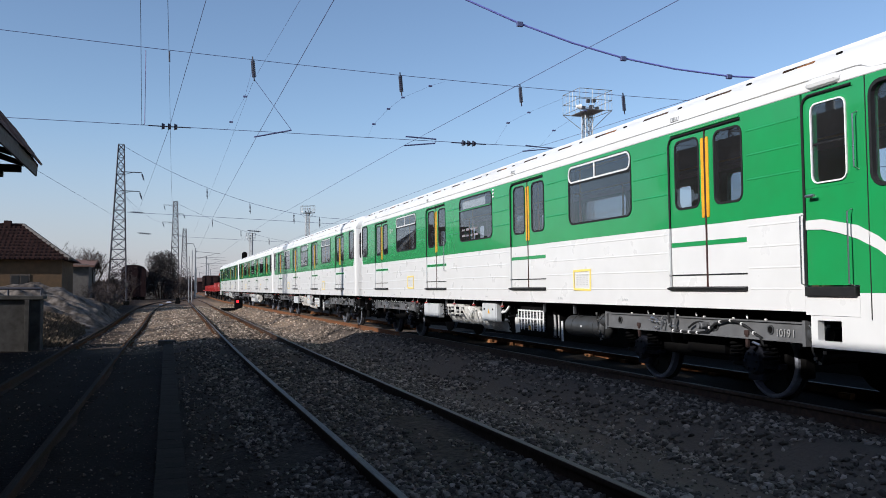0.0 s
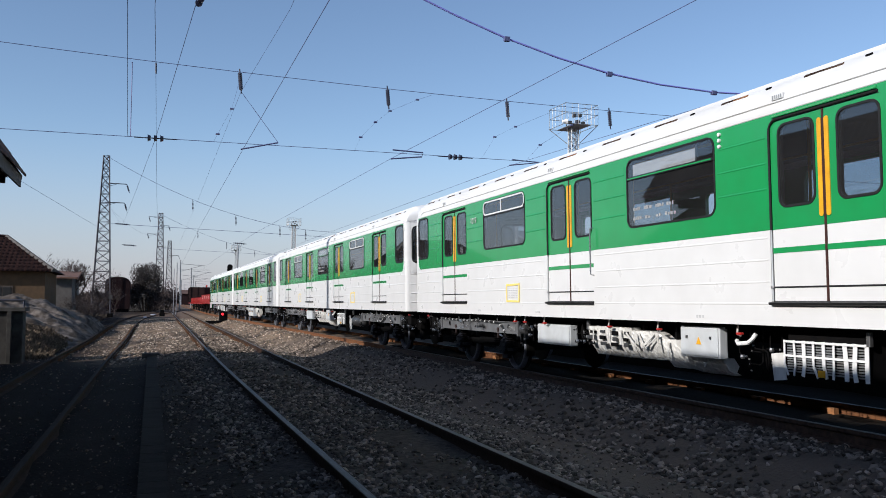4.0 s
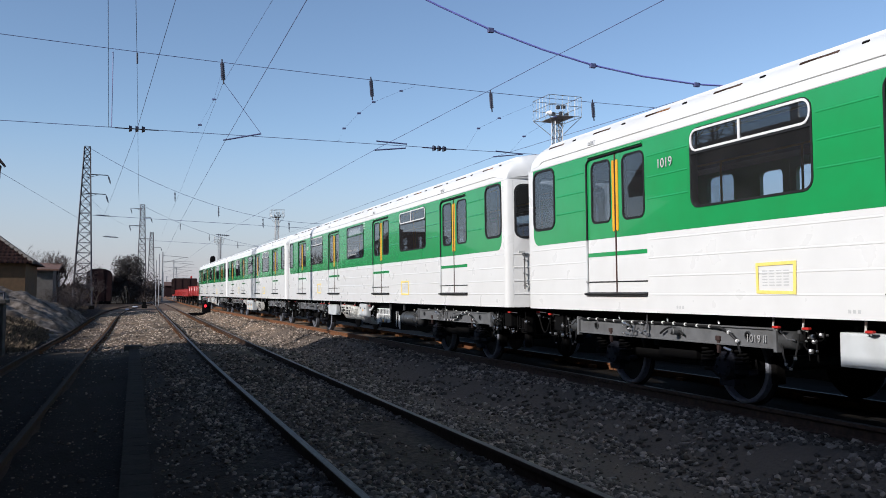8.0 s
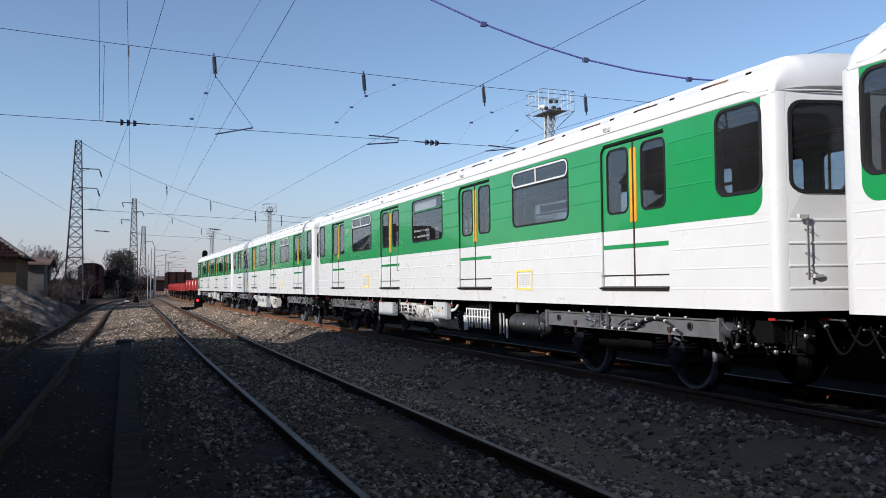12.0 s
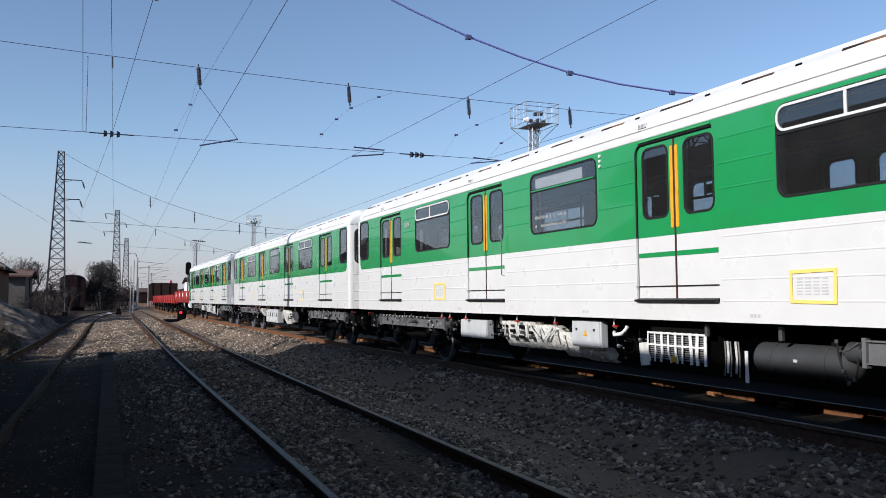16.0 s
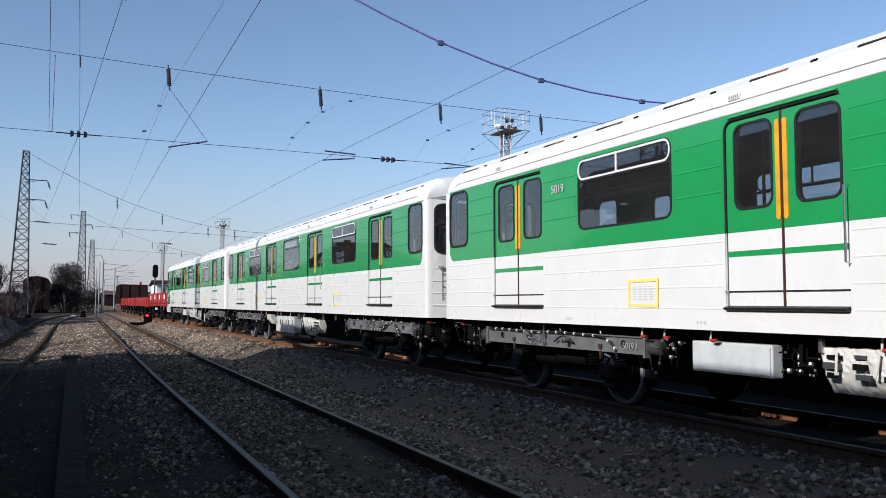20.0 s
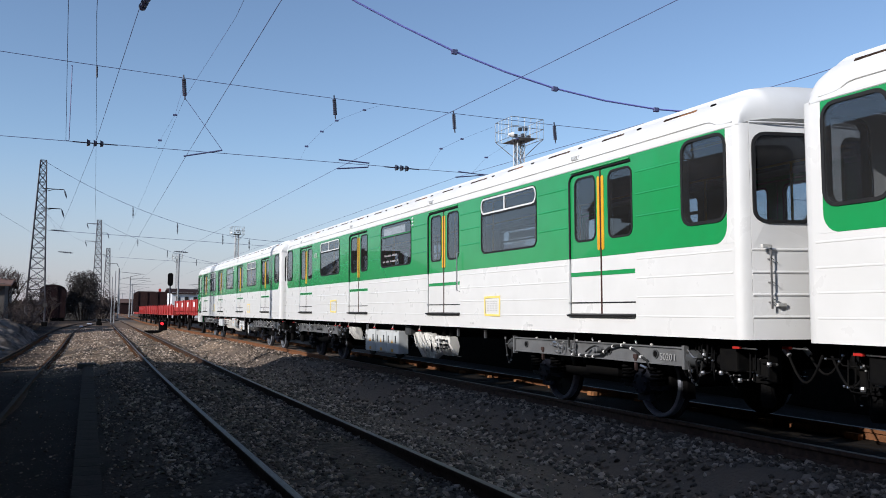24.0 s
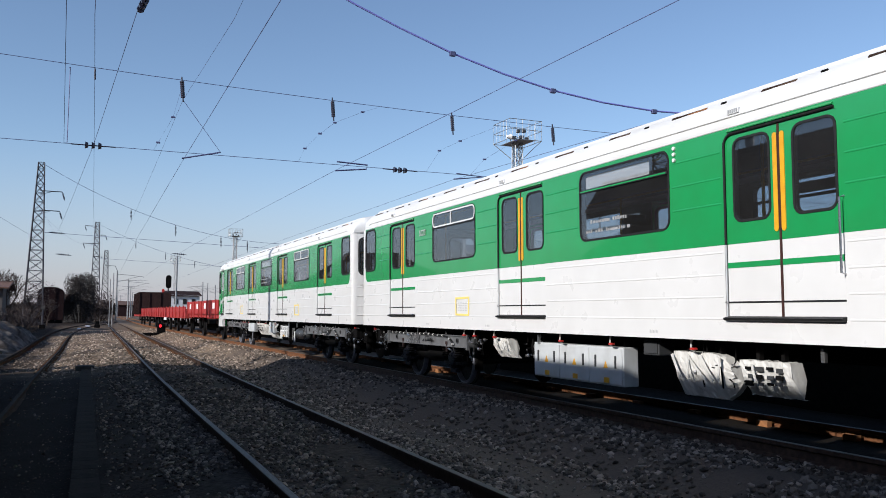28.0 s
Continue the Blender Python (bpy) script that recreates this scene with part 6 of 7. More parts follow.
# added out of view, its sloping top shaped to extend the shadow on the ground
part("yard_wall", prism(bmesh.new(), [(BY1 - 0.3, -0.5), (26.5, -0.5), (26.5, 1.5), (24.3, 3.1), (BY1 - 0.3, 4.1)], -4.75, -4.42, "x"), PLASTER, st, "unseen sloping wall added to lengthen the building's shadow")

# concrete ramp beside the lower track, with a pipe rail
rp = thing("concrete_ramp", "weathered grey concrete loading ramp wall", "ramp")
part("ramp_wall", box(bmesh.new(), -6.5, -3.22, 27.6, 28.3, -0.6, 1.02, bevel=0.03), CONCRETE, rp, "grey concrete wall")
part("coping", box(bmesh.new(), -6.5, -3.14, 27.5, 28.4, 1.02, 1.14, bevel=0.02), CONCRETE, rp, "concrete coping")
part("buttress", box(bmesh.new(), -3.62, -3.5, 27.42, 27.6, -0.6, 1.02, bevel=0.01), CONCRETE, rp)
rl = part("handrail", tubed([(-6.3, 27.7, 1.34), (-3.22, 27.7, 1.34)], 0.035, 8), PYLON, rp, "dark steel pipe rail")
for x in (-3.22, -4.1, -5.0, -6.0):
    part("rail_post", tubed([(x, 27.7, 1.12), (x, 27.7, 1.35)], 0.03, 8), PYLON, rl)


def heap(name, label, across, along, seed, ny=190, nx=190, material=HEAP):
    """A lumpy bank: heights across it, scaled along its length, with gullies and loose lumps."""
    ax, az = zip(*across)
    ly, lk = zip(*along)
    def f(x, y):
        wob = 0.5 * noise.noise((y * 0.28, seed, 0)) + 0.25 * noise.noise((y * 0.8, seed, 5))
        z = float(np.interp(x + wob, ax, az)) * float(np.interp(y + 1.2 * noise.noise((x * 0.5, seed, 2)), ly, lk))
        k = min(1, max(0, z) / 0.5)
        n = noise.noise((x * 0.55, y * 0.7 + x * 0.8, seed)) * 0.26 + noise.noise((x * 1.3, y * 1.5 + x, seed)) * 0.13 + noise.noise((x * 4.5, y * 4.0, seed)) * 0.06 + noise.noise((x * 9, y * 8, seed)) * 0.03
        return -0.5 + max(0.0, z + n * k)
    sheet(name, np.linspace(ax[0], ax[-1], nx), np.linspace(ly[0], ly[-1], ny), f, material, label, "", "mound")
    return f


heap("gravel_mound", "long lumpy mound of grey gravel with old snow", ((-18, 0), (-14, 1.3), (-8, 2.05), (-5.93, 2.0), (-4.64, 1.68), (-3.76, 1.30), (-2.9, 0.85), (-2.5, 0.52), (-2.0, 0.0)), ((35, 0), (39, 0.30), (45, 0.75), (50, 1.0), (56, 0.9), (62, 0.35), (68, 0)), 4)
heap("gravel_mound", "low mound of grey gravel beside the points", ((-7, 0), (-5.2, 0.9), (-4.2, 1.0), (-3.2, 0.5), (-2.6, 0)), ((58, 0), (63, 0.8), (70, 0.9), (78, 0.3), (82, 0)), 9, 50, 50)
bank = heap("earth_bank", "low dark earth bank with dry grass", ((-10, 0), (-6.5, 1.15), (-4.5, 0.95), (-3.6, 0.6), (-2.7, 0)), ((28.6, 0), (31, 0.75), (35, 1.0), (38, 0.9), (43, 0)), 21, 60, 60, EARTH)


def tufts(name, label, spots, n, h, seed):
    rnd = random.Random(seed)
    co, fa = [], []
    for _ in range(n):
        x0, x1, y0, y1 = rnd.choice(spots)
        x, y = rnd.uniform(x0, x1), rnd.uniform(y0, y1)
        z = max(ground_z(x, y), bank(x, y) if 28.6 < y < 43 and -10 < x < -2.7 else -1) - 0.03
        a, l = rnd.uniform(0, 6.28), h * rnd.uniform(0.4, 1.2)
        dx, dy, wv = math.cos(a) * l * 0.6, math.sin(a) * l * 0.6, 0.003 + 0.004 * rnd.random()
        k = len(co)
        co += [(x - wv, y, z), (x + wv, y, z), (x + dx * 0.4, y + dy * 0.4, z + l * 0.8), (x + dx, y + dy, z + l)]
        fa += [(k, k + 1, k + 2), (k + 1, k + 3, k + 2)]
    me = bpy.data.meshes.new(name)
    me.from_pydata(co, [], fa)
    me.materials.append(GRASS)
    return tagged(new(name, me), label, "grass", kind="stuff")


tufts("dry_grass", "dry brown winter grass beside the lower track", [(-4.4, -2.7, 29, 42), (-6, -3, 29, 40), (-8, -3, 60, 95)], 30000, 0.17, 5)

for x, y, rx, ry, sd in ((0.35, 84, 0.22, 1.8, 1), (1.2, 97, 0.35, 3.0, 2)):
    cells = bmesh.new()
    rim = [cells.verts.new((x + rx * math.cos(a) * (1 + 0.3 * noise.noise((math.cos(a) * 1.5, math.sin(a) * 1.5, sd * 3.1))), y + ry * math.sin(a) * (1 + 0.3 * noise.noise((math.cos(a) * 1.5, math.sin(a) * 1.5, sd))), ground_z(x, y) - 0.03)) for a in np.linspace(0, 2 * math.pi, 25)[:-1]]
    mid = [cells.verts.new((x + (v.co.x - x) * 0.6, y + (v.co.y - y) * 0.6, ground_z(x + (v.co.x - x) * 0.6, y + (v.co.y - y) * 0.6) + 0.05)) for v in rim]
    for k in range(24):
        cells.faces.new((rim[k], rim[(k + 1) % 24], mid[(k + 1) % 24], mid[k]))
    cells.faces.new(mid)
    tagged(part("snow_patch", cells, SNOW, smooth=True), "thin patch of old grey snow beside the track", "snow", "snow patches")

# concrete cable trough between the tracks
ct = thing("cable_trough", "narrow grey concrete cable trough between the tracks", "trough", kind="structure")
c0 = None
for k in range(48):
    y = 3.0 + 0.5 * k
    xc = 0.05 + 0.0105 * y
    flat = lambda v: sum(ground_z(xc, v + d) for d in (-1.0, -0.5, 0, 0.5, 1.0)) / 5
    m = pose(xc, y, flat(y) + 0.03, math.degrees(math.atan((flat(y + 0.25) - flat(y - 0.25)) / 0.5)), 0, -0.6)
    if c0 is None:
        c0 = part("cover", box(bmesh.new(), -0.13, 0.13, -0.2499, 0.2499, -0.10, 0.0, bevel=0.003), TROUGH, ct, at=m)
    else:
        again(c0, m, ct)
part("end_stone", box(bmesh.new(), 0.05, 0.55, 26.6, 27.1, -0.5, ground_z(0.3, 27) + 0.12, bevel=0.03), CONCRETE, ct, "pale concrete end block")


# added wall, near-black, closing off the lit ground seen under the train
pf = thing("platform", "added low dark wall that blacks out the view under the train", "platform", kind="structure")
part("platform_wall", box(bmesh.new(), 10.0, 13.0, -40, 75, -0.4, 0.95, bevel=0.03), SHADE_BLACK, pf, "near-black wall face")


# ---- lattice pylons, masts, poles ----
def lattice(bm, x, y, z0, z1, w0, w1, n, r):
    """A square tapering lattice shaft."""
    def corner(q, i):
        w = (w0 + (w1 - w0) * q) / 2
        return (x + w * (-1, 1, 1, -1)[i], y + w * (-1, -1, 1, 1)[i], z0 + (z1 - z0) * q)
    for i in range(4):
        tube(bm, [corner(0, i), corner(1, i)], r, 4)
    qs = [1 - (1 - k / n) ** 1.15 for k in range(n + 1)]
    for a, b in zip(qs, qs[1:]):
        for i in range(4):
            j = (i + 1) % 4
            tube(bm, [corner(a, i), corner(b, j)], r * 0.55, 3, cap=False)
            tube(bm, [corner(a, j), corner(b, i)], r * 0.55, 3, cap=False)
            tube(bm, [corner(b, i), corner(b, j)], r * 0.5, 3, cap=False)


def insulator(bm, a, b, r, n=7):
    a, b = Vector(a), Vector(b)
    tube(bm, [a, b], r * 0.35, 6)
    for k in range(n):
        p = a + (b - a) * (0.2 + 0.6 * k / (n - 1))
        d = (b - a).normalized() * r * 0.35
        tube(bm, [p - d, p + d], r, 8)


def pylon(label, x, y, h, w0, w1, n, arms, r=0.07, lean=0.0):
    p = thing("lattice_pylon", label, "pylon", "lattice pylons")
    sh = bmesh.new()
    lattice(sh, 0, 0, -0.3, h, w0, w1, n, r)
    at = pose(x, y, 0, 0, lean, 0)
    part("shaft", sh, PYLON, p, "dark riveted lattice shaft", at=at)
    for z, l in arms:
        arm = tubed([(0, 0, z), (l, 0, z)], 0.06, 5)
        tube(arm, [(0, 0, z - 0.5), (l * 0.6, 0, z)], 0.03, 4)
        a = part("cross_arm", arm, PYLON, p, at=at)
        ins = bmesh.new()
        insulator(ins, (l, 0, z), (l + 0.35, 0.0, z - 1.1), 0.10, 8)
        part("insulator", ins, INSUL, a, "dark porcelain insulator string")
    return p


pylon("tall dark lattice pylon beside the tracks", -4.95, 120, 20.3, 2.3, 0.7, 17, ((16.7, 2.6), (14.2, 2.4)), lean=0.6)
pylon("dark lattice pylon farther along the tracks", 3.45, 190, 19.8, 2.0, 0.8, 15, ((19.0, -2.4), (15.4, -2.6), (17.2, 1.6)), r=0.08)
pylon("distant dark lattice pylon", 7.6, 270, 19.4, 2.2, 0.9, 13, ((17.5, -3.2), (15.0, 2.6)), r=0.10)
pylon("dark lattice pylon carrying the head span", -15.0, 33, 15, 1.9, 0.7, 14, ((13.0, -2.4),), r=0.06)
pylon("dark lattice pylon beyond the train's track", 44, 33, 15, 1.8, 0.6, 14, ((13.0, 2.4),), r=0.06)


def flood_mast(label, x, y, h, r, wide):
    m = thing("floodlight_mast", label, "mast", "floodlight masts")
    sh = bmesh.new()
    lattice(sh, x, y, 0, h, r * 2.2, r * 1.6, 22, r * 0.13)
    part("shaft", sh, GALV, m, "grey lattice shaft")
    tub = bmesh.new()
    a = wide / 2
    for z in (h, h + wide * 0.28, h + wide * 0.56):
        for p, q in (((-a, -a), (a, -a)), ((a, -a), (a, a)), ((a, a), (-a, a)), ((-a, a), (-a, -a))):
            tube(tub, [(x + p[0], y + p[1], z), (x + q[0], y + q[1], z)], wide * 0.009, 4)
    for px in np.linspace(-a, a, 6):
        for py in (-a, a):
            tube(tub, [(x + px, y + py, h), (x + px, y + py, h + wide * 0.56)], wide * 0.006, 4)
            tube(tub, [(x + py, y + px, h), (x + py, y + px, h + wide * 0.56)], wide * 0.006, 4)
    for sx in (-1, 1):
        for sy in (-1, 1):
            tube(tub, [(x + sx * r, y + sy * r, h - wide * 0.45), (x + sx * a, y + sy * a, h)], wide * 0.010, 4)
    tagged(part("basket", tub, GALV, m, "railed lamp platform"), kind="stuff")
    part("platform", boxed(x - a * 0.55, x + a * 0.55, y - a, y + a, h - 0.015 * wide, h), GALV, m)
    for k, (dx, dz) in enumerate(((-0.2, 0.1), (0.05, 0.14), (0.22, 0.1), (-0.05, 0.3), (0.12, 0.32))):
        part("floodlight", box(bmesh.new(), x + dx * wide - 0.05 * wide, x + dx * wide + 0.05 * wide, y - 0.2 * wide, y - 0.1 * wide, h + dz * wide - 0.045 * wide, h + dz * wide + 0.045 * wide, bevel=0.01 * wide), TANK, m, "dark floodlight")
    part("side_floodlight", lathe(bmesh.new(), [(-0.06 * wide, 0.03 * wide), (0.06 * wide, 0.08 * wide)], 10, "x", (x - a - 0.03 * wide, y - a, h + 0.04 * wide)), WHITE_MARK, m, "pale floodlight")


flood_mast("tall grey floodlight mast with railed platform", 47.7, 90, 22.0, 0.55, 4.2)
flood_mast("distant floodlight mast with railed platform", 24.8, 150, 14.6, 0.35, 2.2)
flood_mast("far small floodlight mast", 26.1, 260, 16.4, 0.35, 2.6)


def pole(label, x, y, z1, r, material, arm=0.0):
    p = thing("catenary_pole", label, "pole", "poles")
    part("shaft", tubed([(x, y, -0.2), (x, y, z1)], r, 10, r2=r * 0.8), material, p)
    if arm:
        ar = tubed([(x, y, z1 - 0.6), (x + arm, y, z1 - 0.9)], 0.035, 5)
        tube(ar, [(x, y, z1 - 1.9), (x + arm * 0.85, y, z1 - 0.9)], 0.03, 5)
        tube(ar, [(x, y, z1 - 1.6), (x + arm * 1.2, y, z1 - 1.6)], 0.025, 5)
        part("bracket_arm", ar, GALV, p, "steel catenary bracket")
    return p


pole("slender pale concrete catenary pole", 3.47, 95, 5.4, 0.06, GALV)
pole("pale concrete pole beside the switch", 3.18, 95, 4.75, 0.055, GALV)
for k, (x, y) in enumerate(((6.0, 150), (9.6, 185), (8.6, 215), (12.8, 235), (12.0, 290), (17.5, 310), (16, 360))):
    pole("distant catenary pole with bracket arm", x, y, 8.2, 0.14, GALV, 4.0)
pole("slim grey pole beside the far sidings", 12.25, 120, 9.0, 0.14, GALV)
for x, y, h in ((24.5, 180, 7.5), (27.5, 190, 7.5), (19.6, 150, 6.6), (32, 210, 8)):
    pole("distant grey pole in the sidings", x, y, h, 0.12, GALV, -2.5)

# signals
sg = thing("signal_mast", "black colour-light signal on a slim mast", "signal")
part("post", tubed([(10.3, 110, -0.2), (10.3, 110, 4.6)], 0.08, 8), PYLON, sg)
part("signal_head", prism(bmesh.new(), round_loop(10.3 - 0.32, 10.3 + 0.32, 4.35, 5.95, 0.3), 109.8, 109.95), BLACK, sg, "black oval signal head")
dw = thing("dwarf_signal", "small black ground signal with a lit red lamp", "signal")
part("foot", box(bmesh.new(), 4.75, 5.75, 59.7, 60.3, ground_z(5, 60) - 0.05, ground_z(5, 60) + 0.12, bevel=0.03), BLACK, dw)
part("housing", box(bmesh.new(), 4.98, 5.52, 59.8, 60.2, ground_z(5, 60) + 0.1, ground_z(5, 60) + 0.75, bevel=0.05), BLACK, dw, "black lamp housing")
part("lens", lathe(bmesh.new(), [(59.70, 0.075), (59.80, 0.09)], 16, "y", (5.18, 0, ground_z(5, 60) + 0.56)), SIGNAL_RED, dw, "glowing red lens")
part("point_machine", box(bmesh.new(), 4.1, 4.75, 59.8, 60.3, ground_z(4.4, 60) - 0.02, ground_z(4.4, 60) + 0.22, bevel=0.05), BLACK, dw, "low black point machine")
for x, y, z1 in ((-2.7, 85, 1.7), (1.92, 88, 0.30)):
    s = thing("switch_stand", "small dark switch stand beside the points", "switch stand", "switch stands")
    part("post", tubed([(x, y, -0.2), (x, y, z1)], 0.07, 8), PYLON, s)
    part("lantern", box(bmesh.new(), x - 0.17, x + 0.17, y - 0.15, y + 0.15, z1 - 0.15, z1 + 0.2, bevel=0.03), PLASTER2 if z1 > 1 else BLACK, s)
    part("lever", box(bmesh.new(), x - 0.25, x + 0.25, y - 0.2, y + 0.2, -0.15, 0.2, bevel=0.04), BLACK, s)


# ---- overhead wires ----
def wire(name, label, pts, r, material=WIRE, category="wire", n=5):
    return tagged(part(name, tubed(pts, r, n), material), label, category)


def sagging(a, b, sag, n=16):
    a, b = Vector(a), Vector(b)
    return [tuple(a + (b - a) * q - Vector((0, 0, 4 * sag * q * (1 - q)))) for q in np.linspace(0, 1, n)]


HS = thing("head_span", "catenary head span of two cross wires with insulators", "catenary")
part("upper_cross_wire", tubed(sagging((-12.5, 33, 10.75), (44, 33, 10.35), 0.75, 24), 0.012, 5), WIRE, HS)
part("lower_cross_wire", tubed(sagging((-12.5, 33, 7.28), (44, 33, 7.30), -0.02, 10), 0.011, 5), WIRE, HS)


def upper_z(x):
    q = (x + 12.5) / 56.5
    return 10.75 - 0.40 * q - 3.0 * q * (1 - q)


for x in (3.35, 9.16, 14.38, 19.28):
    b = bmesh.new()
    insulator(b, (x - 0.04, 33, upper_z(x) + 0.12), (x + 0.04, 33, upper_z(x) - 0.82), 0.08, 8)
    part("insulator", b, INSUL, HS, "dark porcelain insulator string")
for x in (0.35, 12.06):
    b = bmesh.new()
    tube(b, [(x - 0.75, 33, 7.29), (x + 0.75, 33, 7.29)], 0.022, 5)
    for d in (-0.22, 0, 0.22):
        tube(b, [(x + d - 0.06, 33, 7.29), (x + d - 0.02, 33, 7.29), (x + d + 0.05, 33, 7.29)], 0.13, 10, r2=0.09)
    part("insulator", b, INSUL, HS, "row of three porcelain insulators")
for pts in (((3.41, 33, 7.08), (4.81, 33, 7.42)), ((9.37, 33, 7.43), (10.65, 33, 7.39), (10.6, 33, 7.22), (9.3, 33, 7.06)), ((14.59, 33, 7.34), (15.84, 33, 7.28), (14.46, 33, 7.09))):
    part("steady_arm", tubed(pts, 0.030, 6), WIRE, HS, "steel steady arm")
part("jumper", tubed([(-0.55, 33, 10.02), (-0.52, 33, 10.05), (-0.52, 33, 7.32), (-0.62, 33, 7.30)], 0.016, 5), WIRE, HS, "vertical jumper wire")
part("dropper", tubed([(3.41, 33, 9.25), (4.81, 33, 7.42)], 0.010, 4), WIRE, HS)
part("end_clamp", tubed([(0.30, 33, 10.1), (0.31, 33, 9.7)], 0.035, 6), INSUL, HS)

wire("contact_wire", "thin contact wire over the near track", [(2.85, -8, 6.88), (3.2, 15.5, 7.0), (3.50, 33, 7.10), (4.2, 70, 7.2), (5.4, 120, 7.2), (7, 200, 7.2)], 0.008)
wire("contact_wire", "thin contact wire over the train's track", [(10.2, -8, 7.0), (9.32, 33, 7.08), (8.9, 75, 7.1), (9.4, 120, 7.1), (11, 200, 7.1)], 0.008)
wire("contact_wire", "thin contact wire beyond the train", [(14.5, -8, 6.55), (14.5, 14, 6.60), (14.48, 33, 7.08), (14.6, 75, 7.1), (16, 200, 7.1)], 0.008)
wire("contact_wire", "thin wire over the lower track", [(0.13, 20, 7.85), (0.05, -8, 7.7)], 0.0075)
wire("catenary_wire", "thin wire running over the lower track", [(0.13, 20, 7.85), (0.30, 33, 9.75), (0.80, 60, 8.2), (1.6, 100, 8.5)], 0.0075)
wire("catenary_wire", "thin wire slanting over the lower track", [(1.55, 5, 8.0), (0.96, 20, 7.89), (0.35, 33, 7.30), (-0.67, 60, 8.1), (-2.2, 100, 9.5), (-4.6, 119.8, 14.2)], 0.0075)
ins = bmesh.new()
insulator(ins, (1.02, 19.5, 7.885), (1.10, 18.5, 7.865), 0.085, 3)
part("insulator", ins, INSUL, bpy.data.objects["catenary_wire.001"], "dark porcelain insulator in the wire")
wire("catenary_wire", "vertical feeder wire near the head span", [(-0.42, 18, 8.0), (-0.62, 33, 7.30)], 0.0075)
wire("catenary_wire", "thin sagging messenger wire", [(3.1, 5, 8.9), (3.14, 20, 8.2), (3.37, 33, 9.26), (3.6, 60, 8.6), (4.6, 120, 9.0)], 0.005)
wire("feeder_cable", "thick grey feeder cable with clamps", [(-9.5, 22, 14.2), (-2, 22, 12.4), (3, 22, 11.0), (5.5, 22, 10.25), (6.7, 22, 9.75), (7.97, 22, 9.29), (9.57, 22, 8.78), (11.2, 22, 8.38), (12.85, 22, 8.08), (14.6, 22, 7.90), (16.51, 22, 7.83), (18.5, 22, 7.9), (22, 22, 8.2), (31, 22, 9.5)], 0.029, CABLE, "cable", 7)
fc = bpy.data.objects["feeder_cable"]
for x, z in ((9.57, 8.78), (12.85, 8.08), (16.51, 7.83)):
    part("cable_clamp", box(bmesh.new(), x - 0.09, x + 0.09, 21.95, 22.05, z - 0.09, z + 0.05, bevel=0.02), WIRE, fc, "dark cable clamp")
for lab, pts in (("far head span wire from the lattice pylon", sagging((-4.6, 120, 20.2), (52, 120, 17.5), 7.6, 30)), ("far lower cross wire over tracks", [(-4.0, 120, 11.4), (52, 120, 9.6)]),
                 ("distant head span cross wire", sagging((3.6, 190, 19.5), (70, 190, 18.0), 8.0, 30)), ("distant lower cross wire over tracks", [(3.6, 190, 12.4), (70, 190, 10.0)]),
                 ("thin wire to the lattice pylon", [(-8.4, 62, 9.6), (-5.4, 120, 10.8)]), ("distant thin wire between pylons", sagging((-4.6, 120, 14), (3.4, 190, 15.2), 1.5, 10))):
    wire("cross_wire", lab, pts, 0.012 if "thin" in lab else 0.024)
hang = bmesh.new()
for y, xs, z in ((120, (6.2, 11.9, 17.9, 21.5), None), (190, (11, 17, 23, 29), None)):
    for x in xs:
        if y == 120:
            q = (x + 4.6) / 56.6
            z = 20.2 - 2.7 * q - 4 * 7.6 * q * (1 - q)
        else:
            q = (x - 3.6) / 66.4
            z = 19.5 - 1.5 * q - 32.0 * q * (1 - q)
        insulator(hang, (x, y, z), (x + 0.05, y, z - 1.5), 0.11, 6)
for x, z in ((-2.6, 11.45), (-1.7, 8.7), (12.5, 9.3)):
    insulator(hang, (x - 0.9, 120, z), (x + 0.9, 120, z - 0.12), 0.13, 5)
tagged(part("insulator_string", hang, INSUL), "dark insulators hanging from the far head spans", "insulator", kind="stuff")


# ---- houses and wagons in the distance ----
def house(label, x0, x1, y0, y1, zb, eave, ridge, wall_mat, roof_mat, windows, ridge_axis="x", over=0.45):
    h = thing("house", label, "house", "houses")
    part("wall", boxed(x0, x1, y0, y1, zb, eave), wall_mat, h)
    if ridge_axis == "x":
        ym = (y0 + y1) / 2
        rf = prism(bmesh.new(), [(y0 - over, eave - 0.1), (ym, ridge), (y1 + over, eave - 0.1), (y1 + over, eave - 0.22), (ym, ridge - 0.2), (y0 - over, eave - 0.22)], x0 - over, x1 + over, "x")
    else:
        xm = (x0 + x1) / 2
        rf = prism(bmesh.new(), [(x0 - over, eave - 0.1), (xm, ridge), (x1 + over, eave - 0.1), (x1 + over, eave - 0.22), (xm, ridge - 0.2), (x0 - over, eave - 0.22)], y0 - over, y1 + over, "y")
        part("gable", prism(bmesh.new(), [(x0, eave), (xm, ridge - 0.15), (x1, eave)], y0, y0 + 0.2, "y"), wall_mat, h)
    r = part("roof", rf, roof_mat, h)
    for wx, wz, ww, wh in windows:
        w = part("window", boxed(wx, wx + ww, y0 - 0.05, y0, wz, wz + wh), POLE_C, h)
        part("pane", boxed(wx + 0.07, wx + ww - 0.07, y0 - 0.07, y0 - 0.05, wz + 0.07, wz + wh - 0.07), RUBBER, w)
    return h, r


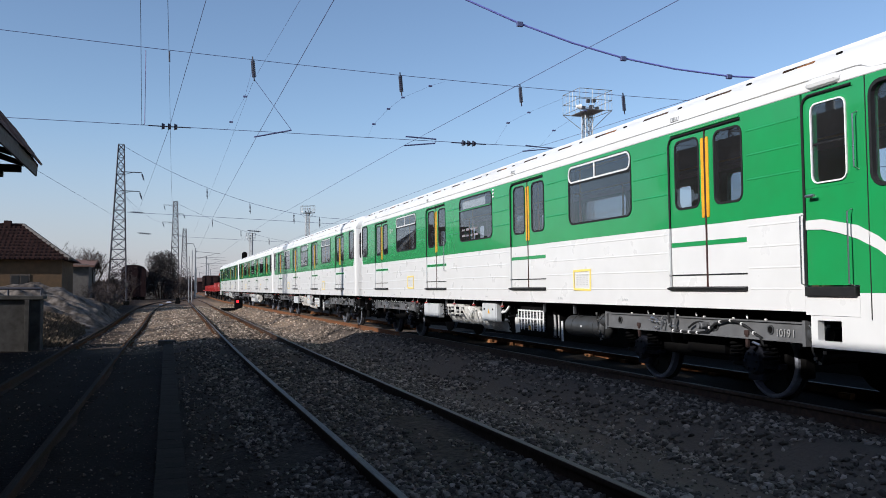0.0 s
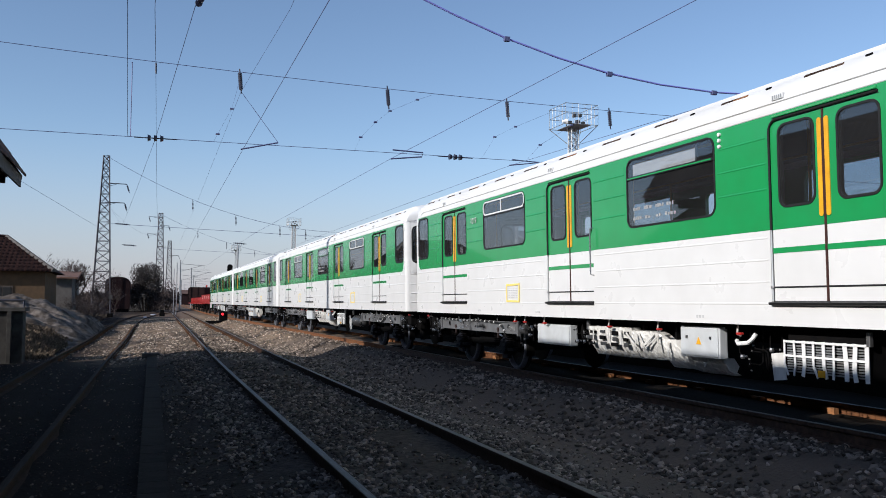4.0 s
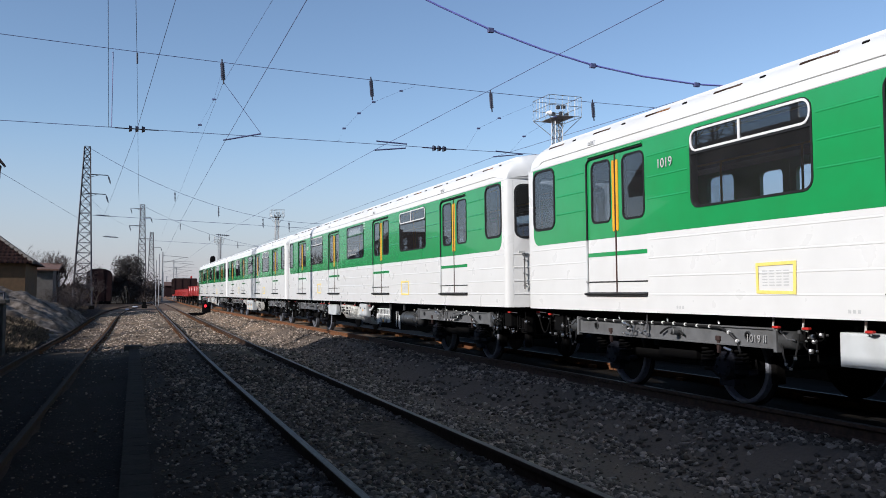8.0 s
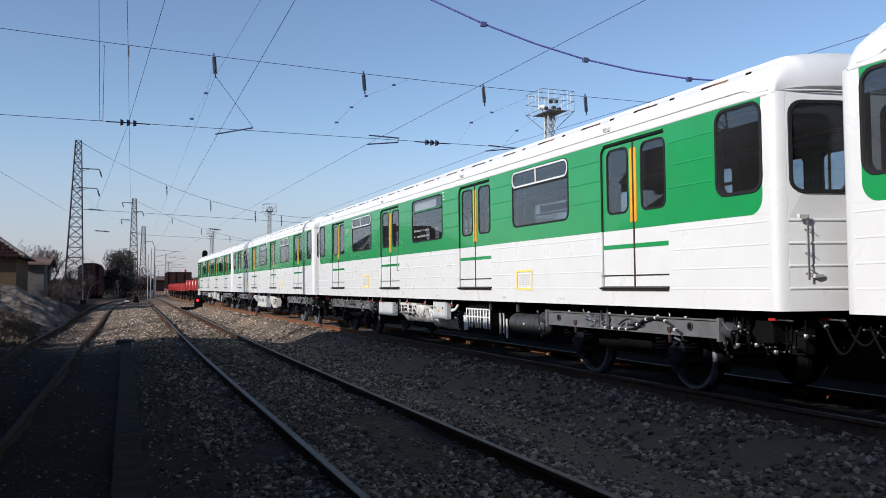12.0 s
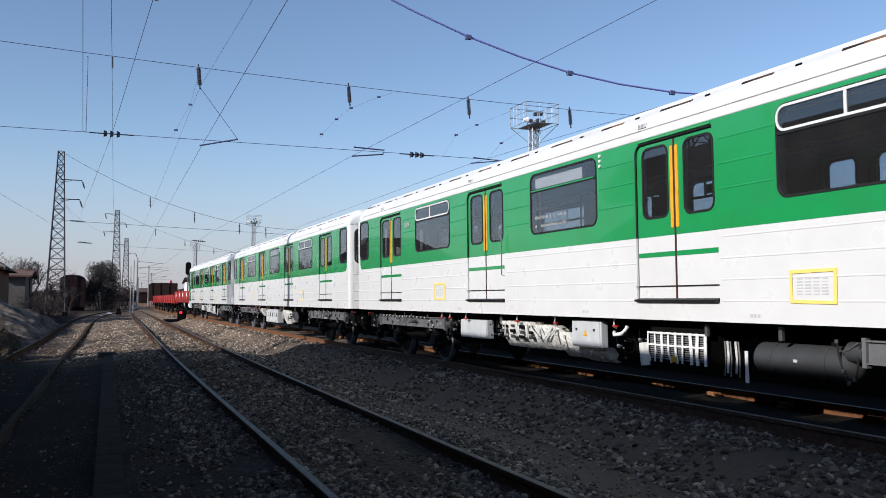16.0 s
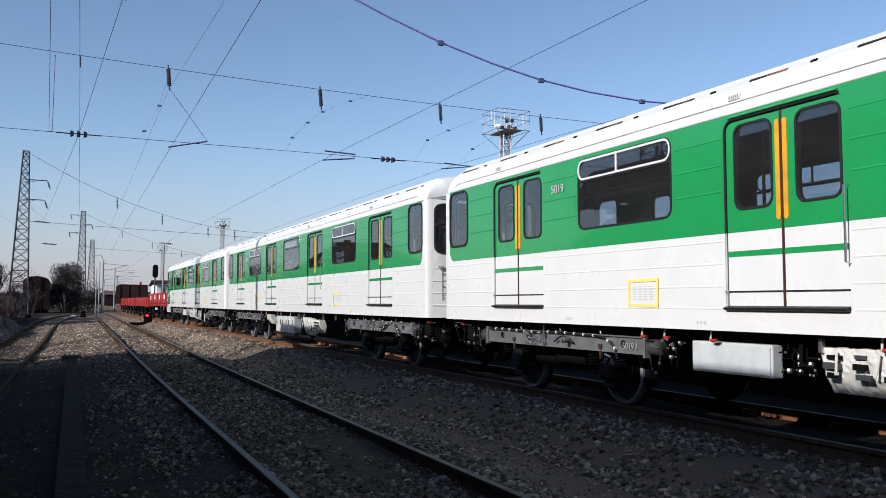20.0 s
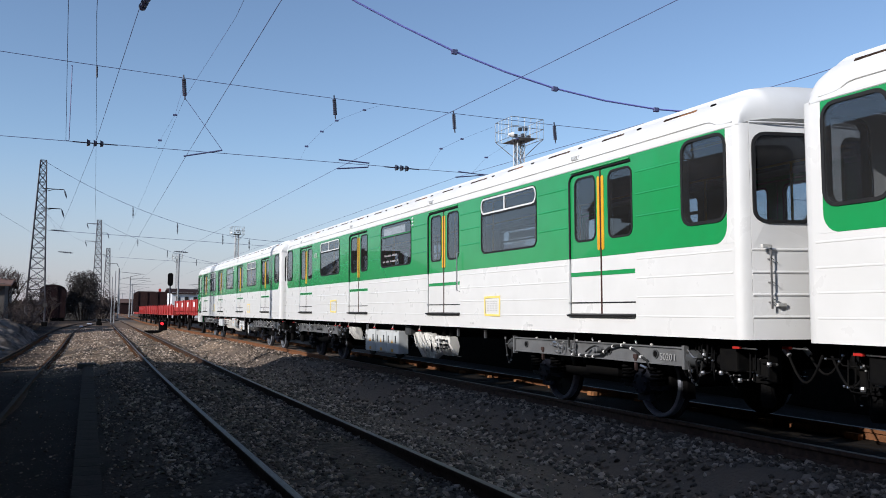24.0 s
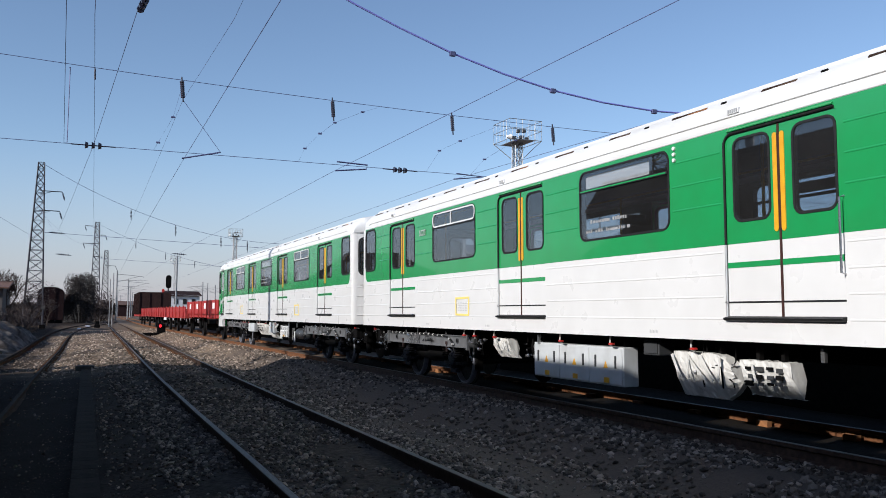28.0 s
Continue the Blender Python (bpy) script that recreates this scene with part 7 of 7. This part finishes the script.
h = thing("house", "low ochre house with dark hipped tile roof and chimney", "house", "houses")
part("wall", boxed(-16, -6.0, 62, 70, -0.5, 3.35), PLASTER, h, "ochre plaster wall")
rb = bmesh.new()
E0 = [rb.verts.new(v) for v in ((-16.5, 61.4, 3.25), (-5.45, 61.4, 3.25), (-5.45, 70.6, 3.25), (-16.5, 70.6, 3.25))]
R0 = [rb.verts.new(v) for v in ((-13.2, 66, 5.75), (-8.9, 66, 5.75))]
for f in ((E0[0], E0[1], R0[1], R0[0]), (E0[1], E0[2], R0[1]), (E0[2], E0[3], R0[0], R0[1]), (E0[3], E0[0], R0[0]), (E0[3], E0[2], E0[1], E0[0])):
    rb.faces.new(f)
r = part("roof", rb, TILE_H, h, "dark hipped tile roof")
part("hip_tiles", tubed([(-8.9, 66, 5.78), (-5.45, 61.4, 3.30)], 0.13, 6), PLASTER2, r, "pale mortared hip tiles")
part("ridge_tiles", tubed([(-13.2, 66, 5.78), (-8.9, 66, 5.78)], 0.12, 6), TILE_H, r)
part("chimney", box(bmesh.new(), -10.1, -9.65, 65.7, 66.2, 5.2, 6.05, bevel=0.03), TILE_H, r, "brick chimney")
course = bmesh.new()
for j in range(11):
    q0 = j / 11
    y, z = 61.4 + 4.6 * q0, 3.25 + 2.5 * q0
    for i in range(40):
        x = -16.4 + 0.29 * i
        if x < -5.5 - 3.4 * q0 and x > -16.4 + 3.2 * q0:
            lathe(course, [(y - 0.02, 0.10), (y + 0.46, 0.07)], 5, "y", (x, 0, z + 0.09))
tagged(part("roof_tiles", course, TILE_H, r, "rows of dark clay tiles"), kind="stuff")
w = part("window", boxed(-9.1, -7.9, 61.95, 62, 0.6, 2.3), TIMBER, h, "dark timber window")
part("pane", boxed(-9.0, -8.55, 61.93, 61.95, 0.7, 2.2), RUBBER, w)
part("pane", boxed(-8.45, -8.0, 61.93, 61.95, 0.7, 2.2), RUBBER, w)
house("small grey outbuilding behind the ochre house", -6.9, -5.2, 74, 82, -0.4, 3.3, 3.8, PLASTER2, TILE, ())
house("grey shed among the bushes", -2.6, 0.6, 135, 145, -0.4, 3.3, 4.0, PLASTER2, TILE, ((-1.6, 0.8, 1.0, 1.2),))
hw, _ = house("pale two-storey house behind the sidings", 16.3, 21.7, 170, 182, -0.4, 4.8, 5.7, PALEWALL, TILE_H, ((17.0, 3.0, 0.8, 1.1), (18.6, 3.0, 0.8, 1.1), (20.2, 3.0, 0.8, 1.1)))
house("low brick building far down the line", 14, 26, 330, 345, -0.4, 4.2, 5.6, MAROON, TILE, ())
house("long grey warehouse beyond the train", 30, 75, 60, 75, -0.4, 5.5, 7.5, PALEWALL, GALV, ((34, 1.2, 2, 1.6), (40, 1.2, 2, 1.6), (46, 1.2, 2, 1.6), (52, 1.2, 2, 1.6)))
cw = thing("covered_wagon", "old maroon covered wagon body with rounded roof", "goods wagon")
part("wagon_body", prism(bmesh.new(), [(-4.55, 0.3), (-1.45, 0.3), (-1.45, 3.9), (-1.7, 4.25), (-2.3, 4.5), (-3.0, 4.58), (-3.7, 4.5), (-4.3, 4.25), (-4.55, 3.9)], 121.5, 131), MAROON, cw, "maroon wagon body")
part("wagon_base", boxed(-4.4, -1.6, 121.7, 130.8, -0.4, 0.3), BLACK, cw)
for x in (-4.5, -3.6, -2.4, -1.5):
    part("end_post", boxed(x - 0.05, x + 0.05, 121.42, 121.5, 0.3, 4.0), MAROON, cw)


# ---- trees and bushes ----
def bare_tree(label, x, y, h, spread, seed, depth=5):
    rnd = random.Random(seed)
    t = thing("bare_tree", label, "tree", "bare trees")
    trunk, twigs = bmesh.new(), bmesh.new()
    def grow(p, d, l, r, k):
        q = p + d * l
        mid = p + d * l * 0.5 + Vector((rnd.uniform(-1, 1), rnd.uniform(-1, 1), 0)) * l * 0.06
        tube(trunk if k > 2 else twigs, [p, mid, q], r, 5 if k > 2 else 3, cap=False, r2=r * 0.65)
        if k == 0:
            return
        for _ in range(3 if k > 1 else 4):
            nd = (d + Vector((rnd.uniform(-1, 1) * spread, rnd.uniform(-1, 1) * spread, rnd.uniform(-0.25, 0.5)))).normalized()
            grow(p + d * l * rnd.uniform(0.55, 1.0), nd, l * rnd.uniform(0.55, 0.8), r * 0.6, k - 1)
    grow(Vector((x, y, -0.4)), Vector((0, 0, 1)), h * 0.30, h * 0.017, depth)
    part("trunk", trunk, BARK, t, "grey-brown trunk and limbs")
    tagged(part("twig_crown", twigs, TWIG, t, "fine bare twigs"), kind="stuff")


for x, y, h, s, sd in ((-5.0, 78, 7.4, 0.8, 3), (-6.2, 80, 6.8, 0.85, 14), (-7.4, 83, 7.2, 0.8, 44), (-3.6, 82, 4.6, 0.9, 5), (-7.5, 90, 6.5, 0.7, 8), (-2.7, 100, 4.0, 0.9, 21), (-10.5, 95, 7, 0.7, 30)):
    bare_tree("leafless winter tree with fine grey twigs", x, y, h, s, sd, 6)


def bush(name, label, cx, cy, cz, rx, ry, rz, n, size, seed, material=SHRUB):
    """Dense crown of many small leaf clumps on a few stems."""
    rnd = np.random.default_rng(seed)
    b = thing(name, label, "bush" if name == "bush" else "tree", "bushes")
    co, fa = [], []
    blobs = [(rnd.uniform(-0.6, 0.6), rnd.uniform(-0.6, 0.6), rnd.uniform(-0.8, 0.55), rnd.uniform(0.3, 0.5)) for _ in range(20)]
    for _ in range(n):
        bx, by, bz, br = blobs[rnd.integers(len(blobs))]
        v = rnd.normal(size=3)
        v = v / np.linalg.norm(v) * br * rnd.uniform(0.5, 1.05)
        c = np.array([cx + (bx + v[0]) * rx, cy + (by + v[1]) * ry, cz + (bz + v[2]) * rz])
        a, d = rnd.normal(size=3), rnd.normal(size=3)
        a, d = a / np.linalg.norm(a) * size, d / np.linalg.norm(d) * size * 0.7
        k = len(co)
        co += [tuple(c - a), tuple(c + d), tuple(c + a), tuple(c - d)]
        fa.append((k, k + 1, k + 2, k + 3))
    me = bpy.data.meshes.new("crown")
    me.from_pydata(co, [], fa)
    me.materials.append(material)
    c = new("crown", me)
    c.parent = b
    tagged(c, "dark uneven foliage", kind="stuff")
    stem = bmesh.new()
    for k in range(5):
        tube(stem, [(cx + rx * 0.1 * (k - 2), cy, -0.4), (cx + rx * 0.3 * (k - 2), cy, cz)], 0.12, 5, r2=0.05)
    part("trunk", stem, BARK, b, "dark stems")


bush("evergreen_tree", "dull brown-green round tree beside the tracks", 0.6, 128, 3.6, 2.5, 2.4, 4.4, 20000, 0.085, 3)
bush("bush", "tall brown leafless thicket behind the house", -4.9, 92, 2.0, 3.6, 3.0, 3.0, 7000, 0.055, 16, TWIG)
bush("bush", "dark winter bushes below the pylon", -6.4, 100, 1.3, 3.6, 3.0, 2.4, 7000, 0.06, 6, TWIG)
bush("bush", "brown tangled bushes beside the wagon", 3.4, 150, 2.0, 3.0, 3.0, 3.0, 5000, 0.11, 7, TWIG)
bush("bush", "dark bushes behind the heap", -4.4, 72, 0.6, 2.2, 2.5, 1.5, 4500, 0.05, 12, TWIG)
bush("bush", "dark bushes behind the heap", -9.5, 84, 1.4, 3.5, 2.5, 2.2, 5000, 0.06, 13, TWIG)


def tree_line(name, label, pts, n, hmin, hmax, size, seed):
    """A far fringe of trees and scrub, of many small clumps."""
    rnd = np.random.default_rng(seed)
    co, fa = [], []
    for _ in range(n):
        k = rnd.integers(len(pts) - 1)
        q = rnd.random()
        x = pts[k][0] + (pts[k + 1][0] - pts[k][0]) * q
        y = pts[k][1] + (pts[k + 1][1] - pts[k][1]) * q
        top = hmin + (hmax - hmin) * (0.5 + 0.5 * noise.noise((x * 0.05, y * 0.05, seed))) * rnd.random() ** 0.6
        c = np.array([x + rnd.normal() * 2, y + rnd.normal() * 2, rnd.uniform(-0.5, top)])
        a, d = rnd.normal(size=3) * size, rnd.normal(size=3) * size
        i = len(co)
        co += [tuple(c - a), tuple(c + d), tuple(c + a), tuple(c - d)]
        fa.append((i, i + 1, i + 2, i + 3))
    me = bpy.data.meshes.new(name)
    me.from_pydata(co, [], fa)
    me.materials.append(BARK)
    tagged(new(name, me), label, "trees", kind="stuff")


tree_line("tree_line", "far brown line of winter trees", [(-260, 420), (-60, 470), (20, 520), (60, 560), (200, 520), (420, 420)], 9000, 3, 9, 1.2, 2)
tree_line("tree_line", "scrub along the far sidings", [(20, 240), (40, 260), (90, 230)], 2500, 2, 5, 0.5, 4)

# thin stay wires with small clamps beside the head span
for lab, pts in (("thin stay wire with small dark clamps", ((2.4, 7.29), (2.55, 7.6), (3.05, 8.6), (3.36, 9.9))),
                 ("thin stay wire with dark clamps", ((7.8, 7.29), (8.05, 7.85), (8.65, 8.5), (9.25, 9.0), (10.4, 9.55), (11.0, 9.78))),
                 ("thin stay wire with two clamps", ((13.2, 7.29), (13.8, 8.25), (14.75, 8.75), (16.6, 9.58))),
                 ("thin stay wire over the train", ((15.2, 7.29), (15.9, 8.05), (17.4, 9.0), (18.2, 9.55)))):
    wv = wire("stay_wire", lab, [(x, 33.0, z) for x, z in pts], 0.004)
    for x, z in pts[1:-1]:
        part("clamp", box(bmesh.new(), x - 0.07, x + 0.07, 32.96, 33.04, z - 0.03, z + 0.03, bevel=0.008), WIRE, wv, "small dark clamp")
for x, y, z1 in ((-9.5, 22, 14.5), (31, 22, 9.6)):
    pole("tall grey pole carrying the feeder cable", x, y, z1, 0.16, GALV)


# ---- tracks last, with their many pieces ----
track("siding track with shiny worn rails in dark ballast", lambda y: smooth_path(NEAR_PATH, y), lambda y: 0.0, RAIL_HEAD, -40, 240, (28, 70, 0.62), (-0.7525, 0.7525))
track("lower rusty track with rusty rails joining at the points", lambda y: smooth_path(LEFT_PATH, y), lambda y: float(np.interp(y, *zip(*LEFT_Z))), RAIL_DULL, -40, 186, (28, 60, 0.62), (-0.7525, 0.7525))
track("running track on timber sleepers under the train", track_x, lambda y: TRAIN_Z, RAIL_HEAD, -60, 420, (3, 60, 0.62), (0.7525,), RAIL_SHADED)


def stones(name, label, regions, seed, centre_z=0.0):
    """Loose ballast stones, each an uneven little block."""
    rnd = np.random.default_rng(seed)
    g = (1 + 5 ** 0.5) / 2
    ball = np.array([(-1, g, 0), (1, g, 0), (-1, -g, 0), (1, -g, 0), (0, -1, g), (0, 1, g), (0, -1, -g), (0, 1, -g), (g, 0, -1), (g, 0, 1), (-g, 0, -1), (-g, 0, 1)]) / 1.75
    tris = np.array([(0, 11, 5), (0, 5, 1), (0, 1, 7), (0, 7, 10), (0, 10, 11), (1, 5, 9), (5, 11, 4), (11, 10, 2), (10, 7, 6), (7, 1, 8), (3, 9, 4), (3, 4, 2), (3, 2, 6), (3, 6, 8), (3, 8, 9), (4, 9, 5), (2, 4, 11), (6, 2, 10), (8, 6, 7), (9, 8, 1)])
    co, fa, k = [], [], 0
    for x0, x1, y0, y1, n, smin, smax in regions:
        for _ in range(n):
            x, y = rnd.uniform(x0, x1), y0 + (y1 - y0) * rnd.random() ** 1.3
            # trodden earth and fines lie bare in patches
            if smin >= 0.008 and noise.noise((x * 0.9, y * 0.45, 7)) + 0.5 * noise.noise((x * 2.3, y * 1.6, 9)) < -0.30 + rnd.uniform(-0.35, 0.35):
                continue
            s = rnd.uniform(smin, smax) * (0.7 if rnd.random() < 0.6 else 1.0)
            q = ball * rnd.uniform(0.7, 1.2, (12, 1)) * s * rnd.uniform((0.7, 0.7, 0.45), (1.35, 1.25, 0.9))
            a, b = rnd.uniform(0, 6.28), rnd.uniform(-0.6, 0.6)
            R = np.array(Euler((b, rnd.uniform(-0.6, 0.6), a)).to_matrix())
            q = q @ R.T + (x, y, ground_z(x, y) + s * 0.25)
            co.append(q)
            fa.append(tris + k)
            k += 12
    me = bpy.data.meshes.new(name)
    me.from_pydata(np.concatenate(co).tolist(), [], np.concatenate(fa).tolist())
    me.materials.append(STONE)
    return tagged(new(name, me), label, "ballast", kind="stuff")


stones("ballast_stones", "loose grey ballast stones between the tracks", [
    (0.85, 3.7, 3.2, 14, 15000, 0.012, 0.036), (0.35, 1.3, 3.2, 14, 1600, 0.010, 0.030), (3.05, 3.85, 3.2, 14, 3500, 0.014, 0.040), (4.5, 6.0, 3.2, 14, 9000, 0.014, 0.042), (3.7, 4.6, 3.5, 14, 1300, 0.008, 0.022),
    (0.75, 6.1, 13, 30, 11000, 0.016, 0.044), (0.35, 0.9, 13, 30, 500, 0.012, 0.03), (-3.6, -0.15, 4, 30, 2000, 0.008, 0.030), (-3.6, 0.6, 3.5, 14, 4000, 0.004, 0.009), (-0.15, 0.5, 3.5, 28, 500, 0.008, 0.018),
    (-1, 6.2, 26, 75, 12000, 0.018, 0.055), (-3.4, -0.4, 28, 60, 1800, 0.02, 0.045)], 11)


# ---- what moves ----
def rolled(t):
    ts, ds = zip(*RUN)
    return float(np.interp(t, ts, ds))


def motions():
    spins = [0.0]
    while spins[-1] < 28:
        spins.append(round(spins[-1] + 0.25, 2))
    for car, sets, y0, flip in CARS:
        walk(car, [(t, pose(TRAIN_X, y0 - d, TRAIN_Z + LIFT, 0, CANT, flip)) for t, d in RUN])
        for ax in sets:
            x, y, z = ax.location
            s = -1 if flip else 1
            walk(ax, [(t, pose(x, y, z) @ Matrix.Rotation(s * rolled(t) / 0.3925, 4, "X")) for t in spins])
    for car, sets, y0 in WAGONS:
        walk(car, [(t, pose(track_x(y0 - d), y0 - d, TRAIN_Z, 0, 0, -math.degrees(math.atan((track_x(y0 - d + 3) - track_x(y0 - d - 3)) / 6)))) for t, d in RUN])
        for ax in sets:
            x, y, z = ax.location
            walk(ax, [(t, pose(x, y, z) @ Matrix.Rotation(rolled(t) / 0.46, 4, "X")) for t in spins])


motions()
